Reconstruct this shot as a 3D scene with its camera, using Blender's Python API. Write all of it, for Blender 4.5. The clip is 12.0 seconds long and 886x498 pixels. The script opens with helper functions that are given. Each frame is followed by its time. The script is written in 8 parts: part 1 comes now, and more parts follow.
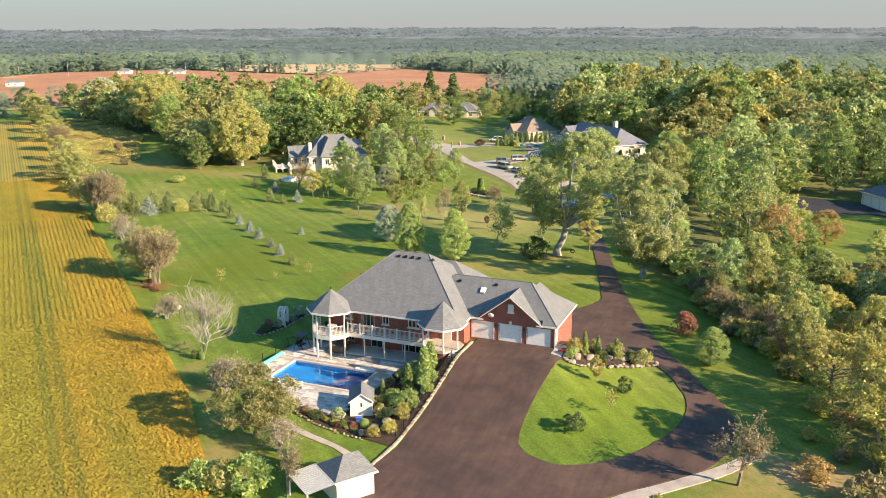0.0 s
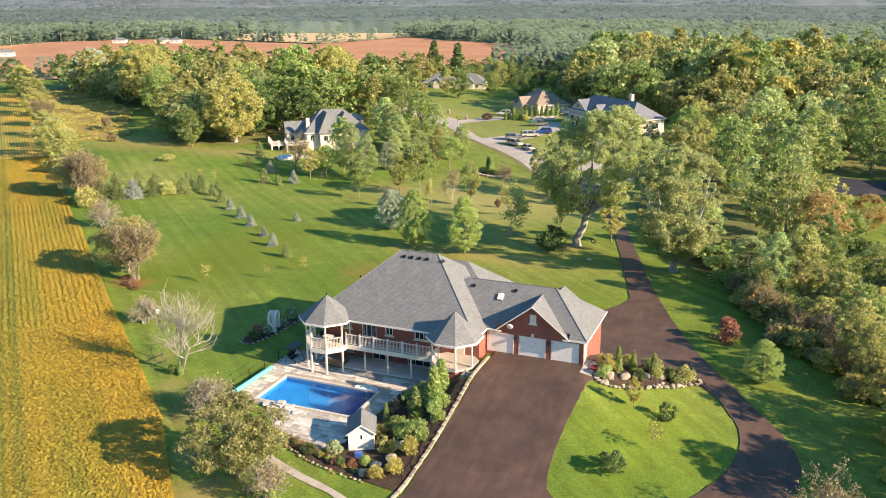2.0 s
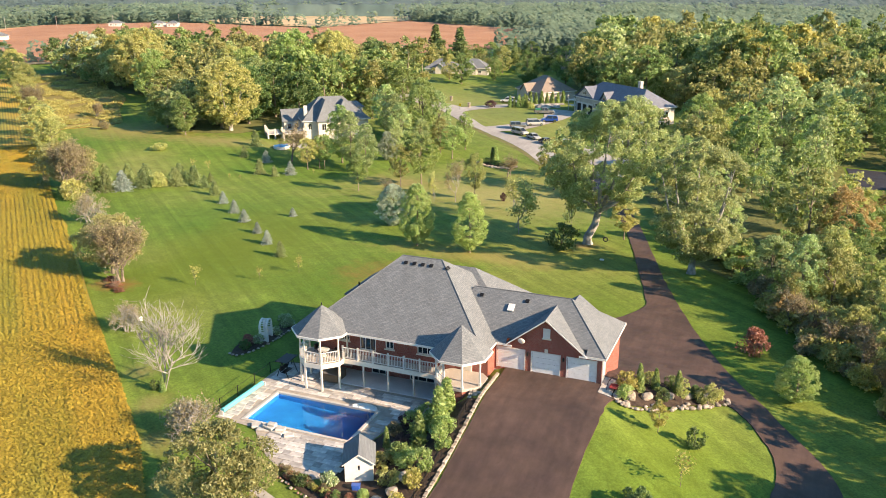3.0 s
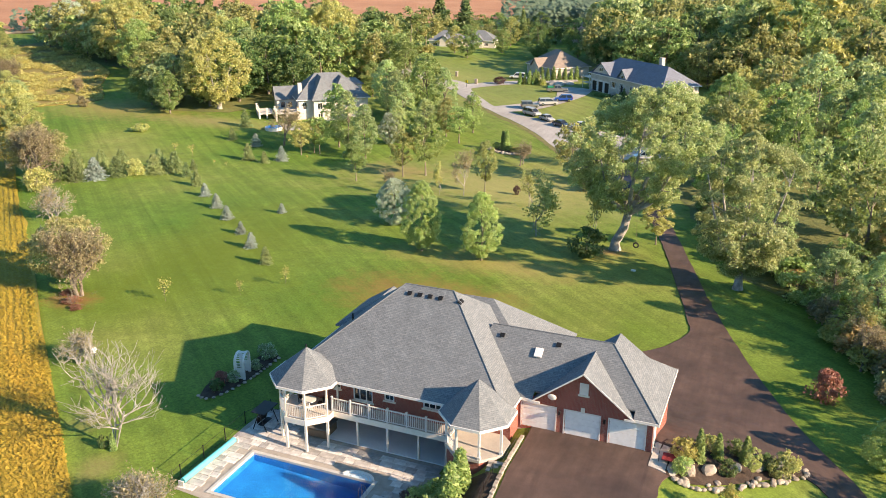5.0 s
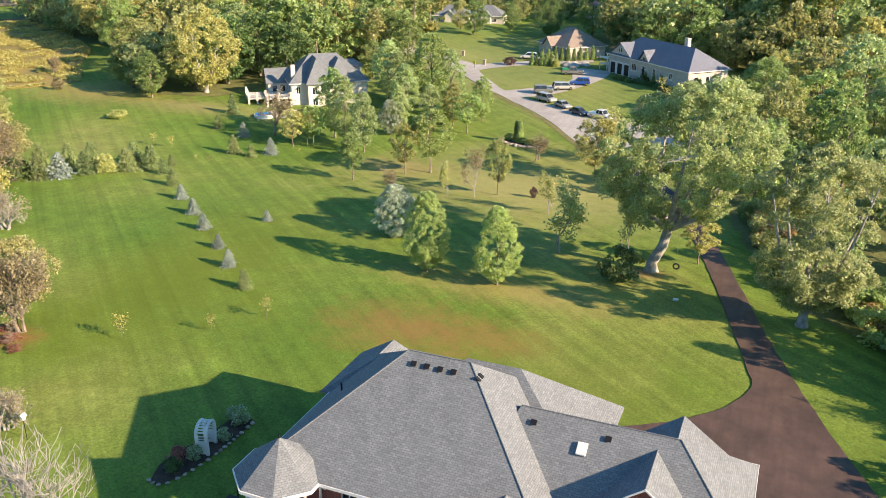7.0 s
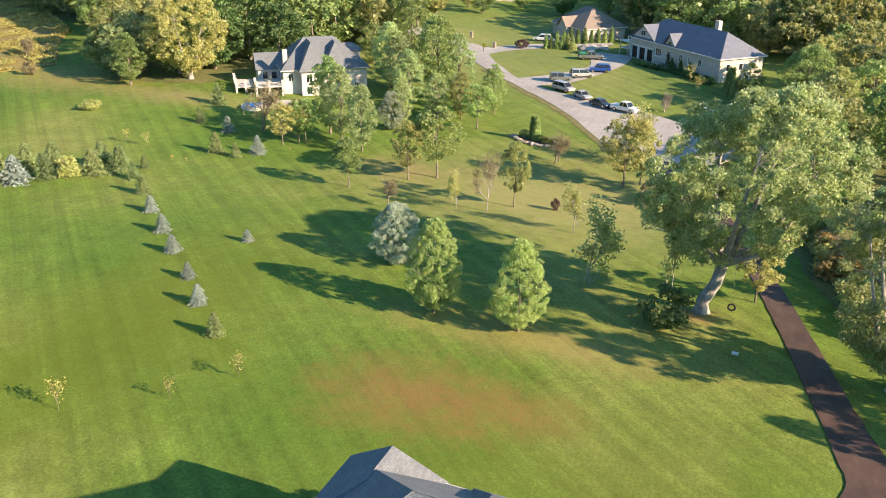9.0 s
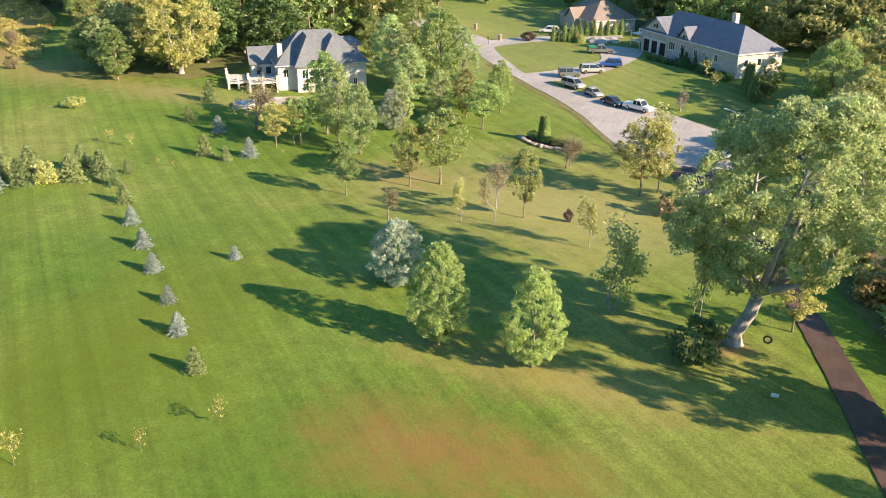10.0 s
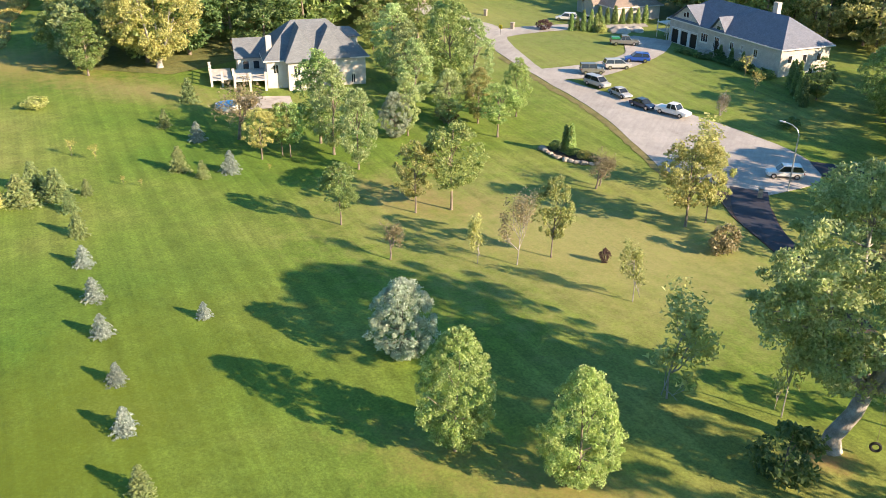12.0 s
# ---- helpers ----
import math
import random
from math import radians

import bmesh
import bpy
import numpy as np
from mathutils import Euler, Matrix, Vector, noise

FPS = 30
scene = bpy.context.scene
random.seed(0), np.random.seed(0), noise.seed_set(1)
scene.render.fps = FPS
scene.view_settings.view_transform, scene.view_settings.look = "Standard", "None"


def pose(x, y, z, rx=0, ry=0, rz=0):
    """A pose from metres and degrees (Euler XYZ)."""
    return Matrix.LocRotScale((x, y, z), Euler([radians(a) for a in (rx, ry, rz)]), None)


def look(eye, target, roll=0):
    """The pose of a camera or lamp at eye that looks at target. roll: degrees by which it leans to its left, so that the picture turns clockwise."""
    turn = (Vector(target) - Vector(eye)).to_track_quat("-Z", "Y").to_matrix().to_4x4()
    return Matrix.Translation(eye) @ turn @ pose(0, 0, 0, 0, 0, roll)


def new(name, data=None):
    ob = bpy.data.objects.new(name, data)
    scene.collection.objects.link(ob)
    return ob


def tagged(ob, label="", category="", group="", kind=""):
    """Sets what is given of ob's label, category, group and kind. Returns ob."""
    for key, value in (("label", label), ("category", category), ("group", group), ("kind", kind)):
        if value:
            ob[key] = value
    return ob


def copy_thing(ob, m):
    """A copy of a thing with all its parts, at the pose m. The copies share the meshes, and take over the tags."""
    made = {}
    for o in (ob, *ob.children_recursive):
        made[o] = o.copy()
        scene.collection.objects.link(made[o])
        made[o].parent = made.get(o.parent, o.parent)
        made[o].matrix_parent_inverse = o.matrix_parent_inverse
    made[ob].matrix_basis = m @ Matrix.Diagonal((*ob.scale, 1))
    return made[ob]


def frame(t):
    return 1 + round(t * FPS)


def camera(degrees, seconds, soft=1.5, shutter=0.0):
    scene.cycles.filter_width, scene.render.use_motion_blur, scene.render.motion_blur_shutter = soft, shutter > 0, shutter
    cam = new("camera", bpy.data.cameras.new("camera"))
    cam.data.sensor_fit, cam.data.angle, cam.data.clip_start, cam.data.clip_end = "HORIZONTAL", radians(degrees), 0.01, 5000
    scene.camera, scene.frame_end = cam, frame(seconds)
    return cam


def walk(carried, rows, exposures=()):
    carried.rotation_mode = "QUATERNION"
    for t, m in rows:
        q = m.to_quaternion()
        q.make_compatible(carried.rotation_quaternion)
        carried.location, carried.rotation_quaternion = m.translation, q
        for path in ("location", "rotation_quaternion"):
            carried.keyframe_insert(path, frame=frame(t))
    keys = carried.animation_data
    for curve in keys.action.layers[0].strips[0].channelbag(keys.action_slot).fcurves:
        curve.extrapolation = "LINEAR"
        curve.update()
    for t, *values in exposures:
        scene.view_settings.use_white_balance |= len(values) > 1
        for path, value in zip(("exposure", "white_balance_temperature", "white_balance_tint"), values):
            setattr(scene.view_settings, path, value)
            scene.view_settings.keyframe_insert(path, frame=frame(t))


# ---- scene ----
cam = camera(54.6, 12.0, 0.6)
PATH = [
    (0, (34.12, -93.034, 36.75), (33.389, -91.241, 36.249), -0.2),
    (1, (31.189, -87.11, 36.663), (30.458, -85.326, 36.128), -0.3),
    (2, (27.93, -80.47, 36.598), (27.201, -78.697, 36.029), -0.3),
    (3, (24.454, -73.305, 36.538), (23.728, -71.542, 35.934), -0.2),
    (4, (20.846, -65.775, 36.471), (20.123, -64.022, 35.833), -0.1),
    (5, (17.168, -58.009, 36.388), (16.448, -56.268, 35.717), 0.1),
    (6, (13.46, -50.109, 36.284), (12.743, -48.379, 35.582), 0.2),
    (7, (9.739, -42.143, 36.16), (9.023, -40.424, 35.429), 0.3),
    (8, (5.996, -34.15, 36.02), (5.282, -32.443, 35.26), 0.4),
    (9, (2.2, -26.14, 35.872), (1.488, -24.445, 35.084), 0.5),
    (10, (-1.703, -18.091, 35.727), (-2.411, -16.408, 34.912), 0.6),
    (11, (-5.79, -9.951, 35.603), (-6.494, -8.279, 34.761), 0.7),
    (12, (-10.162, -1.639, 35.52), (-10.86, 0.022, 34.652), 0.9),
]
walk(cam, [(t, look(eye, target, roll)) for t, eye, target, roll in PATH], [(0, 1.39, 7200, 10), (4, 1.40, 6950, 10), (8, 1.36, 6700, 10), (12, 1.46, 6750, 10)])

# ---- light ----
SUN_AZ, SUN_EL = radians(-7), radians(23.5)
world = bpy.data.worlds.new("sky")
scene.world = world
world.use_nodes = True
wn = world.node_tree.nodes
sky = wn.new("ShaderNodeTexSky")
sky.sky_type = "NISHITA"
sky.sun_disc = False
sky.sun_elevation, sky.sun_rotation = SUN_EL, radians(90) - SUN_AZ
sky.altitude, sky.air_density, sky.dust_density, sky.ozone_density = 250, 1.0, 1.2, 1.5
cool = wn.new("ShaderNodeMix")
cool.data_type, cool.blend_type = "RGBA", "MULTIPLY"
cool.inputs[0].default_value, cool.inputs[7].default_value = 1.0, (0.50, 0.93, 1.16, 1)
world.node_tree.links.new(sky.outputs[0], cool.inputs[6])
# pale haze near the horizon, thinning towards a clear blue overhead
veil = wn.new("ShaderNodeMix")
veil.data_type = "RGBA"
veil.inputs[7].default_value = (2.16, 2.30, 2.48, 1)
up = wn.new("ShaderNodeSeparateXYZ")
world.node_tree.links.new(wn.new("ShaderNodeTexCoord").outputs["Generated"], up.inputs[0])
thin_out = wn.new("ShaderNodeMapRange")
thin_out.inputs[1].default_value, thin_out.inputs[2].default_value = 0.0, 0.3
thin_out.inputs[3].default_value, thin_out.inputs[4].default_value = 0.95, 0.0
world.node_tree.links.new(up.outputs[2], thin_out.inputs[0])
world.node_tree.links.new(thin_out.outputs[0], veil.inputs[0])
world.node_tree.links.new(cool.outputs[2], veil.inputs[6])
world.node_tree.links.new(veil.outputs[2], wn["Background"].inputs[0])
wn["Background"].inputs[1].default_value = 0.085
sun = new("sun", bpy.data.lights.new("sun", "SUN"))
sun.data.energy, sun.data.angle, sun.data.color = 5.0, radians(0.6), (1.0, 0.745, 0.53)
SUN_DIR = Vector((math.cos(SUN_EL) * math.cos(SUN_AZ), math.cos(SUN_EL) * math.sin(SUN_AZ), math.sin(SUN_EL)))
sun.matrix_basis = look(SUN_DIR * 300, (0, 0, 0))
scene.view_settings.exposure = 1.36


# ---- materials ----
def mix_rgb(nt, mode, fac, a, b):
    n = nt.nodes.new("ShaderNodeMix")
    n.data_type, n.blend_type = "RGBA", mode
    for sock, v in ((n.inputs[0], fac), (n.inputs[6], a), (n.inputs[7], b)):
        if hasattr(v, "is_linked"):
            nt.links.new(v, sock)
        elif isinstance(v, (int, float)):
            sock.default_value = v
        else:
            sock.default_value = (*v, 1)
    return n.outputs[2]


def noise_out(nt, vec, scale, detail=4.0, rough=0.55, dist=0.0):
    n = nt.nodes.new("ShaderNodeTexNoise")
    n.inputs["Scale"].default_value, n.inputs["Detail"].default_value = scale, detail
    n.inputs["Roughness"].default_value, n.inputs["Distortion"].default_value = rough, dist
    if vec is not None:
        nt.links.new(vec, n.inputs["Vector"])
    return n.outputs["Fac"]


def ramp(nt, fac, stops):
    n = nt.nodes.new("ShaderNodeValToRGB")
    while len(n.color_ramp.elements) < len(stops):
        n.color_ramp.elements.new(0.5)
    for e, (p, c) in zip(n.color_ramp.elements, stops):
        e.position, e.color = p, (*c, 1) if not isinstance(c, float) else (c, c, c, 1)
    nt.links.new(fac, n.inputs[0])
    return n.outputs[0]


def coords(nt, kind):
    return nt.nodes.new("ShaderNodeTexCoord").outputs[kind]


def mapped(nt, vec, scale=(1, 1, 1), rot=(0, 0, 0)):
    n = nt.nodes.new("ShaderNodeMapping")
    n.inputs["Scale"].default_value, n.inputs["Rotation"].default_value = scale, rot
    nt.links.new(vec, n.inputs["Vector"])
    return n.outputs[0]


def bump_out(nt, height, strength, distance):
    n = nt.nodes.new("ShaderNodeBump")
    n.inputs["Strength"].default_value, n.inputs["Distance"].default_value = strength, distance
    nt.links.new(height, n.inputs["Height"])
    return n.outputs[0]


def blank(name, rough=0.7, metal=0.0):
    m = bpy.data.materials.new(name)
    m.use_nodes = True
    b = m.node_tree.nodes["Principled BSDF"]
    b.inputs["Roughness"].default_value, b.inputs["Metallic"].default_value = rough, metal
    return m, m.node_tree, b


def surface(name, dark, light, scale=3.0, fine=40.0, rough=0.7, bump=0.2, depth=0.01, metal=0.0, kind="Object", rnd=0.0, island=0.0):
    """Two-scale mottled surface: broad stains between dark and light, fine grain on top, fine relief."""
    m, nt, b = blank(name, rough, metal)
    v = coords(nt, kind)
    big, small = noise_out(nt, v, scale, 3), noise_out(nt, v, fine, 4)
    col = ramp(nt, big, [(0.3, dark), (0.7, light)])
    col = mix_rgb(nt, "MULTIPLY", 0.6, col, ramp(nt, small, [(0.25, 0.62), (0.75, 1.25)]))
    if rnd or island:
        src = nt.nodes.new("ShaderNodeObjectInfo").outputs["Random"] if rnd else nt.nodes.new("ShaderNodeNewGeometry").outputs["Random Per Island"]
        amount = rnd or island
        col = mix_rgb(nt, "MULTIPLY", 1.0, col, ramp(nt, src, [(0.0, 1.0 - amount), (1.0, 1.0 + amount)]))
    nt.links.new(col, b.inputs["Base Color"])
    nt.links.new(bump_out(nt, small, bump, depth), b.inputs["Normal"])
    return m


def plain(name, col, rough=0.6, metal=0.0):
    m, nt, b = blank(name, rough, metal)
    v = coords(nt, "Object")
    n = noise_out(nt, v, 2.5, 5)
    nt.links.new(mix_rgb(nt, "MULTIPLY", 0.35, col, ramp(nt, n, [(0.3, 0.75), (0.7, 1.12)])), b.inputs["Base Color"])
    return m


def leaf_mat(name, dark, light, tip=None, rnd=0.25, thin=0.46, grain=0.6, mott=0.6):
    """Foliage: colour by leaf, by branch and by tree, with light passing through."""
    m, nt, b = blank(name, 0.55)
    geo, info = nt.nodes.new("ShaderNodeNewGeometry"), nt.nodes.new("ShaderNodeObjectInfo")
    tip = tuple(a + 0.55 * (b_ - a) for a, b_ in zip(light, tip or light))
    dark = tuple(a + 0.25 * (b_ - a) for a, b_ in zip(dark, light))
    col = ramp(nt, geo.outputs["Random Per Island"], [(0.0, dark), (0.75, light), (1.0, tip)])
    v = coords(nt, "Object")
    col = mix_rgb(nt, "MULTIPLY", mott, col, ramp(nt, noise_out(nt, v, grain, 3), [(0.3, 0.65), (0.7, 1.35)]))
    shift = nt.nodes.new("ShaderNodeHueSaturation")
    mr = nt.nodes.new("ShaderNodeMapRange")
    mr.inputs[3].default_value, mr.inputs[4].default_value = 0.5 - 0.06 * rnd, 0.5 + 0.06 * rnd
    nt.links.new(info.outputs["Random"], mr.inputs[0])
    nt.links.new(mr.outputs[0], shift.inputs["Hue"])
    mv = nt.nodes.new("ShaderNodeMapRange")
    mv.inputs[3].default_value, mv.inputs[4].default_value = 1 - rnd, 1 + rnd
    wh = nt.nodes.new("ShaderNodeTexWhiteNoise")
    wh.noise_dimensions = "1D"
    nt.links.new(info.outputs["Random"], wh.inputs["W"])
    nt.links.new(wh.outputs["Value"], mv.inputs[0])
    nt.links.new(mv.outputs[0], shift.inputs["Value"])
    nt.links.new(col, shift.inputs["Color"])
    col = shift.outputs[0]
    nt.links.new(col, b.inputs["Base Color"])
    tr = nt.nodes.new("ShaderNodeBsdfTranslucent")
    nt.links.new(col, tr.inputs[0])
    mx = nt.nodes.new("ShaderNodeMixShader")
    mx.inputs[0].default_value = thin
    nt.links.new(b.outputs[0], mx.inputs[1])
    nt.links.new(tr.outputs[0], mx.inputs[2])
    nt.links.new(mx.outputs[0], nt.nodes["Material Output"].inputs[0])
    return m


def grass_mat():
    m, nt, b = blank("lawn_grass", 0.85)
    v = coords(nt, "Object")
    ob = mapped(nt, v, rot=(0.62, 0.85, 0.4))
    col = ramp(nt, noise_out(nt, ob, 0.035, 4), [(0.3, (0.090, 0.172, 0.022)), (0.5, (0.135, 0.205, 0.032)), (0.72, (0.220, 0.248, 0.064))])
    col = mix_rgb(nt, "MULTIPLY", 0.7, col, ramp(nt, noise_out(nt, ob, 0.3, 6, 0.65), [(0.3, 0.76), (0.7, 1.22)]))
    col = mix_rgb(nt, "MULTIPLY", 0.85, col, ramp(nt, noise_out(nt, ob, 4.0, 5, 0.75), [(0.3, 0.55), (0.7, 1.38)]))
    col = mix_rgb(nt, "MULTIPLY", 0.5, col, ramp(nt, noise_out(nt, ob, 1.1, 4, 0.6), [(0.32, 0.76), (0.68, 1.2)]))
    w = nt.nodes.new("ShaderNodeTexWave")
    w.inputs["Scale"].default_value, w.inputs["Distortion"].default_value = 0.11, 0.7
    w.inputs["Detail"].default_value, w.inputs["Detail Scale"].default_value = 2.0, 0.3
    nt.links.new(mapped(nt, v, rot=(0, 0, radians(-49))), w.inputs["Vector"])
    along_rows = mapped(nt, v, rot=(0, 0, radians(-49)))
    bands = mix_rgb(nt, "MULTIPLY", ramp(nt, noise_out(nt, mapped(nt, along_rows, (0.25, 0.03, 1)), 1.0, 4, 0.6), [(0.38, 0.1), (0.62, 0.85)]), (1, 1, 1), ramp(nt, w.outputs["Fac"], [(0.2, 0.82), (0.8, 1.12)]))
    col = mix_rgb(nt, "MULTIPLY", 0.8, col, bands)
    streaks = noise_out(nt, mapped(nt, along_rows, (1.6, 0.035, 1)), 1.0, 3, 0.6)
    col = mix_rgb(nt, "MULTIPLY", 0.6, col, ramp(nt, streaks, [(0.34, 0.80), (0.5, 1.0), (0.66, 1.15)]))

    def patch(cx, cy, rx, ry, colour, amount, base):
        off = nt.nodes.new("ShaderNodeMapping")
        off.vector_type = "TEXTURE"
        off.inputs["Location"].default_value, off.inputs["Scale"].default_value = (cx, cy, 0), (rx, ry, 60)
        nt.links.new(v, off.inputs["Vector"])
        ln = nt.nodes.new("ShaderNodeVectorMath")
        ln.operation = "LENGTH"
        nt.links.new(off.outputs[0], ln.inputs[0])
        ad = nt.nodes.new("ShaderNodeMath")
        ad.operation = "MULTIPLY_ADD"
        nt.links.new(noise_out(nt, v, 0.5, 5, 0.7), ad.inputs[0])
        ad.inputs[1].default_value = 0.9
        sb = nt.nodes.new("ShaderNodeMath")
        sb.operation = "MULTIPLY_ADD"
        sb.inputs[1].default_value, sb.inputs[2].default_value = 0.75, -0.1
        nt.links.new(ln.outputs["Value"], sb.inputs[0])
        nt.links.new(sb.outputs[0], ad.inputs[2])
        f = ramp(nt, ad.outputs[0], [(0.45, amount), (1.0, 0.0)])
        fine = noise_out(nt, v, 3.0, 5, 0.8)
        f2 = mix_rgb(nt, "MULTIPLY", 1.0, f, ramp(nt, fine, [(0.3, 0.45), (0.6, 1.0)]))
        return mix_rgb(nt, "MIX", f2, base, colour)

    col = patch(-28, 84, 44, 30, (0.33, 0.30, 0.125), 0.85, col)
    # far lawn: dry tan grass, with distance haze mixed into the colour
    col = patch(-95, 178, 130, 80, (0.27, 0.265, 0.11), 0.6, col)
    col = patch(-54, 28, 20, 40, (0.105, 0.145, 0.010), 0.8, col)
    col = patch(-14, 24, 46, 16, (0.105, 0.155, 0.014), 0.55, col)
    col = patch(-24, 29, 13, 9, (0.25, 0.145, 0.050), 0.85, col)
    col = patch(-15, 30, 8, 6, (0.25, 0.145, 0.050), 0.65, col)
    col = patch(-18, 42, 24, 6, (0.33, 0.255, 0.10), 0.65, col)
    col = patch(18, -8, 10, 16, (0.14, 0.20, 0.012), 0.4, col)
    col = patch(-112, 108, 26, 9, (0.34, 0.26, 0.13), 0.6, col)
    col = patch(-52, 88, 16, 8, (0.32, 0.22, 0.11), 0.5, col)
    col = patch(38, -14.5, 9, 6, (0.42, 0.29, 0.19), 0.95, col)
    col = patch(34, -22, 9, 9, (0.30, 0.24, 0.10), 0.8, col)
    col = patch(-14, -34, 5, 12, (0.30, 0.22, 0.11), 0.7, col)
    col = patch(-142, 112, 30, 18, (0.31, 0.24, 0.09), 0.75, col)
    col = patch(-4.0, 53.2, 3.2, 2.6, (0.30, 0.17, 0.09), 0.85, col)
    col = patch(-59, 11.5, 5, 3.5, (0.30, 0.11, 0.06), 0.8, col)
    for cx, cy, r in ((-15, -30, 4), (-19.5, -25.5, 3.5), (-25, -19.5, 3), (-31, -14, 3), (-37, -8.5, 3)):
        col = patch(cx, cy, r, r, (0.29, 0.24, 0.10), 0.6, col)
    # the open country beyond: a patchwork of woodland and fields
    ln = nt.nodes.new("ShaderNodeVectorMath")
    ln.operation = "LENGTH"
    nt.links.new(v, ln.inputs[0])
    mr = nt.nodes.new("ShaderNodeMapRange")
    mr.inputs[1].default_value, mr.inputs[2].default_value = 380, 460
    nt.links.new(ln.outputs["Value"], mr.inputs[0])
    land = ramp(nt, noise_out(nt, v, 0.004, 5, 0.6), [(0.35, (0.10, 0.14, 0.075)), (0.62, (0.16, 0.19, 0.10)), (0.72, (0.36, 0.30, 0.19))])
    col = mix_rgb(nt, "MIX", mr.outputs[0], col, land)
    nt.links.new(col, b.inputs["Base Color"])
    nt.links.new(bump_out(nt, noise_out(nt, v, 5.0, 6, 0.7), 0.6, 0.08), b.inputs["Normal"])
    b.inputs["Specular IOR Level"].default_value = 0.2
    return m


def shingle_mat(name, c1, c2):
    m, nt, b = blank(name, 0.85)
    uv = coords(nt, "UV")
    br = nt.nodes.new("ShaderNodeTexBrick")
    br.inputs["Scale"].default_value = 1.0
    br.inputs["Brick Width"].default_value, br.inputs["Row Height"].default_value = 0.34, 0.15
    br.inputs["Mortar Size"].default_value = 0.012
    br.inputs["Color1"].default_value, br.inputs["Color2"].default_value = (*c1, 1), (*c2, 1)
    br.inputs["Mortar"].default_value = (*(0.72 * c for c in c1), 1)
    nt.links.new(uv, br.inputs["Vector"])
    col = mix_rgb(nt, "MULTIPLY", 0.5, br.outputs["Color"], ramp(nt, noise_out(nt, uv, 0.7, 4), [(0.3, 0.75), (0.7, 1.15)]))
    col = mix_rgb(nt, "MULTIPLY", 0.7, col, ramp(nt, noise_out(nt, uv, 6.0, 5, 0.7), [(0.3, 0.62), (0.7, 1.3)]))
    nt.links.new(col, b.inputs["Base Color"])
    nt.links.new(bump_out(nt, br.outputs["Fac"], 0.12, 0.006), b.inputs["Normal"])
    return m


def brick_mat(name, c1, c2, mortar, bw=0.24, bh=0.08):
    m, nt, b = blank(name, 0.85)
    uv = coords(nt, "UV")
    br = nt.nodes.new("ShaderNodeTexBrick")
    br.inputs["Scale"].default_value = 1.0
    br.inputs["Brick Width"].default_value, br.inputs["Row Height"].default_value = bw, bh
    br.inputs["Mortar Size"].default_value = 0.008
    br.inputs["Color1"].default_value, br.inputs["Color2"].default_value, br.inputs["Mortar"].default_value = (*c1, 1), (*c2, 1), (*mortar, 1)
    nt.links.new(uv, br.inputs["Vector"])
    col = mix_rgb(nt, "MULTIPLY", 0.5, br.outputs["Color"], ramp(nt, noise_out(nt, uv, 0.9, 4), [(0.3, 0.75), (0.7, 1.2)]))
    nt.links.new(col, b.inputs["Base Color"])
    nt.links.new(bump_out(nt, br.outputs["Fac"], 0.15, 0.004), b.inputs["Normal"])
    return m


def glass_mat():
    m, nt, b = blank("window_glass", 0.05)
    b.inputs["Base Color"].default_value = (0.02, 0.025, 0.03, 1)
    b.inputs["Specular IOR Level"].default_value = 0.8
    return m


def water_mat():
    m, nt, b = blank("pool_water", 0.03)
    b.inputs["Base Color"].default_value = (0.55, 0.85, 1.0, 1)
    b.inputs["Transmission Weight"].default_value, b.inputs["IOR"].default_value = 1.0, 1.33
    v = coords(nt, "Object")
    nt.links.new(bump_out(nt, noise_out(nt, v, 2.2, 3, 0.5, 0.6), 0.12, 0.05), b.inputs["Normal"])
    return m


def asphalt_mat(name, dark, light, patchy):
    m, nt, b = blank(name, 0.75)
    v = coords(nt, "Object")
    col = ramp(nt, noise_out(nt, v, 0.12, 5, 0.6, 0.8), [(0.32, dark), (0.68, light)])
    col = mix_rgb(nt, "MULTIPLY", patchy, col, ramp(nt, noise_out(nt, v, 0.8, 6, 0.65), [(0.3, 0.7), (0.72, 1.3)]))
    col = mix_rgb(nt, "MULTIPLY", 0.5, col, ramp(nt, noise_out(nt, v, 30.0, 4, 0.8), [(0.3, 0.6), (0.75, 1.5)]))
    wear = noise_out(nt, mapped(nt, v, (1.5, 0.16, 1), (0, 0, 0.12)), 1.0, 5, 0.65)
    col = mix_rgb(nt, "MULTIPLY", patchy, col, ramp(nt, wear, [(0.34, 0.72), (0.5, 1.0), (0.66, 1.25)]))
    blot = noise_out(nt, v, 0.45, 6, 0.7, 1.5)
    col = mix_rgb(nt, "MULTIPLY", patchy, col, ramp(nt, blot, [(0.30, 0.45), (0.36, 1.0), (0.66, 1.0), (0.74, 1.5)]))
    nt.links.new(col, b.inputs["Base Color"])
    nt.links.new(bump_out(nt, noise_out(nt, v, 45.0, 3), 0.4, 0.01), b.inputs["Normal"])
    nt.links.new(ramp(nt, noise_out(nt, v, 0.5, 4), [(0.3, 0.6), (0.7, 0.85)]), b.inputs["Roughness"])
    return m


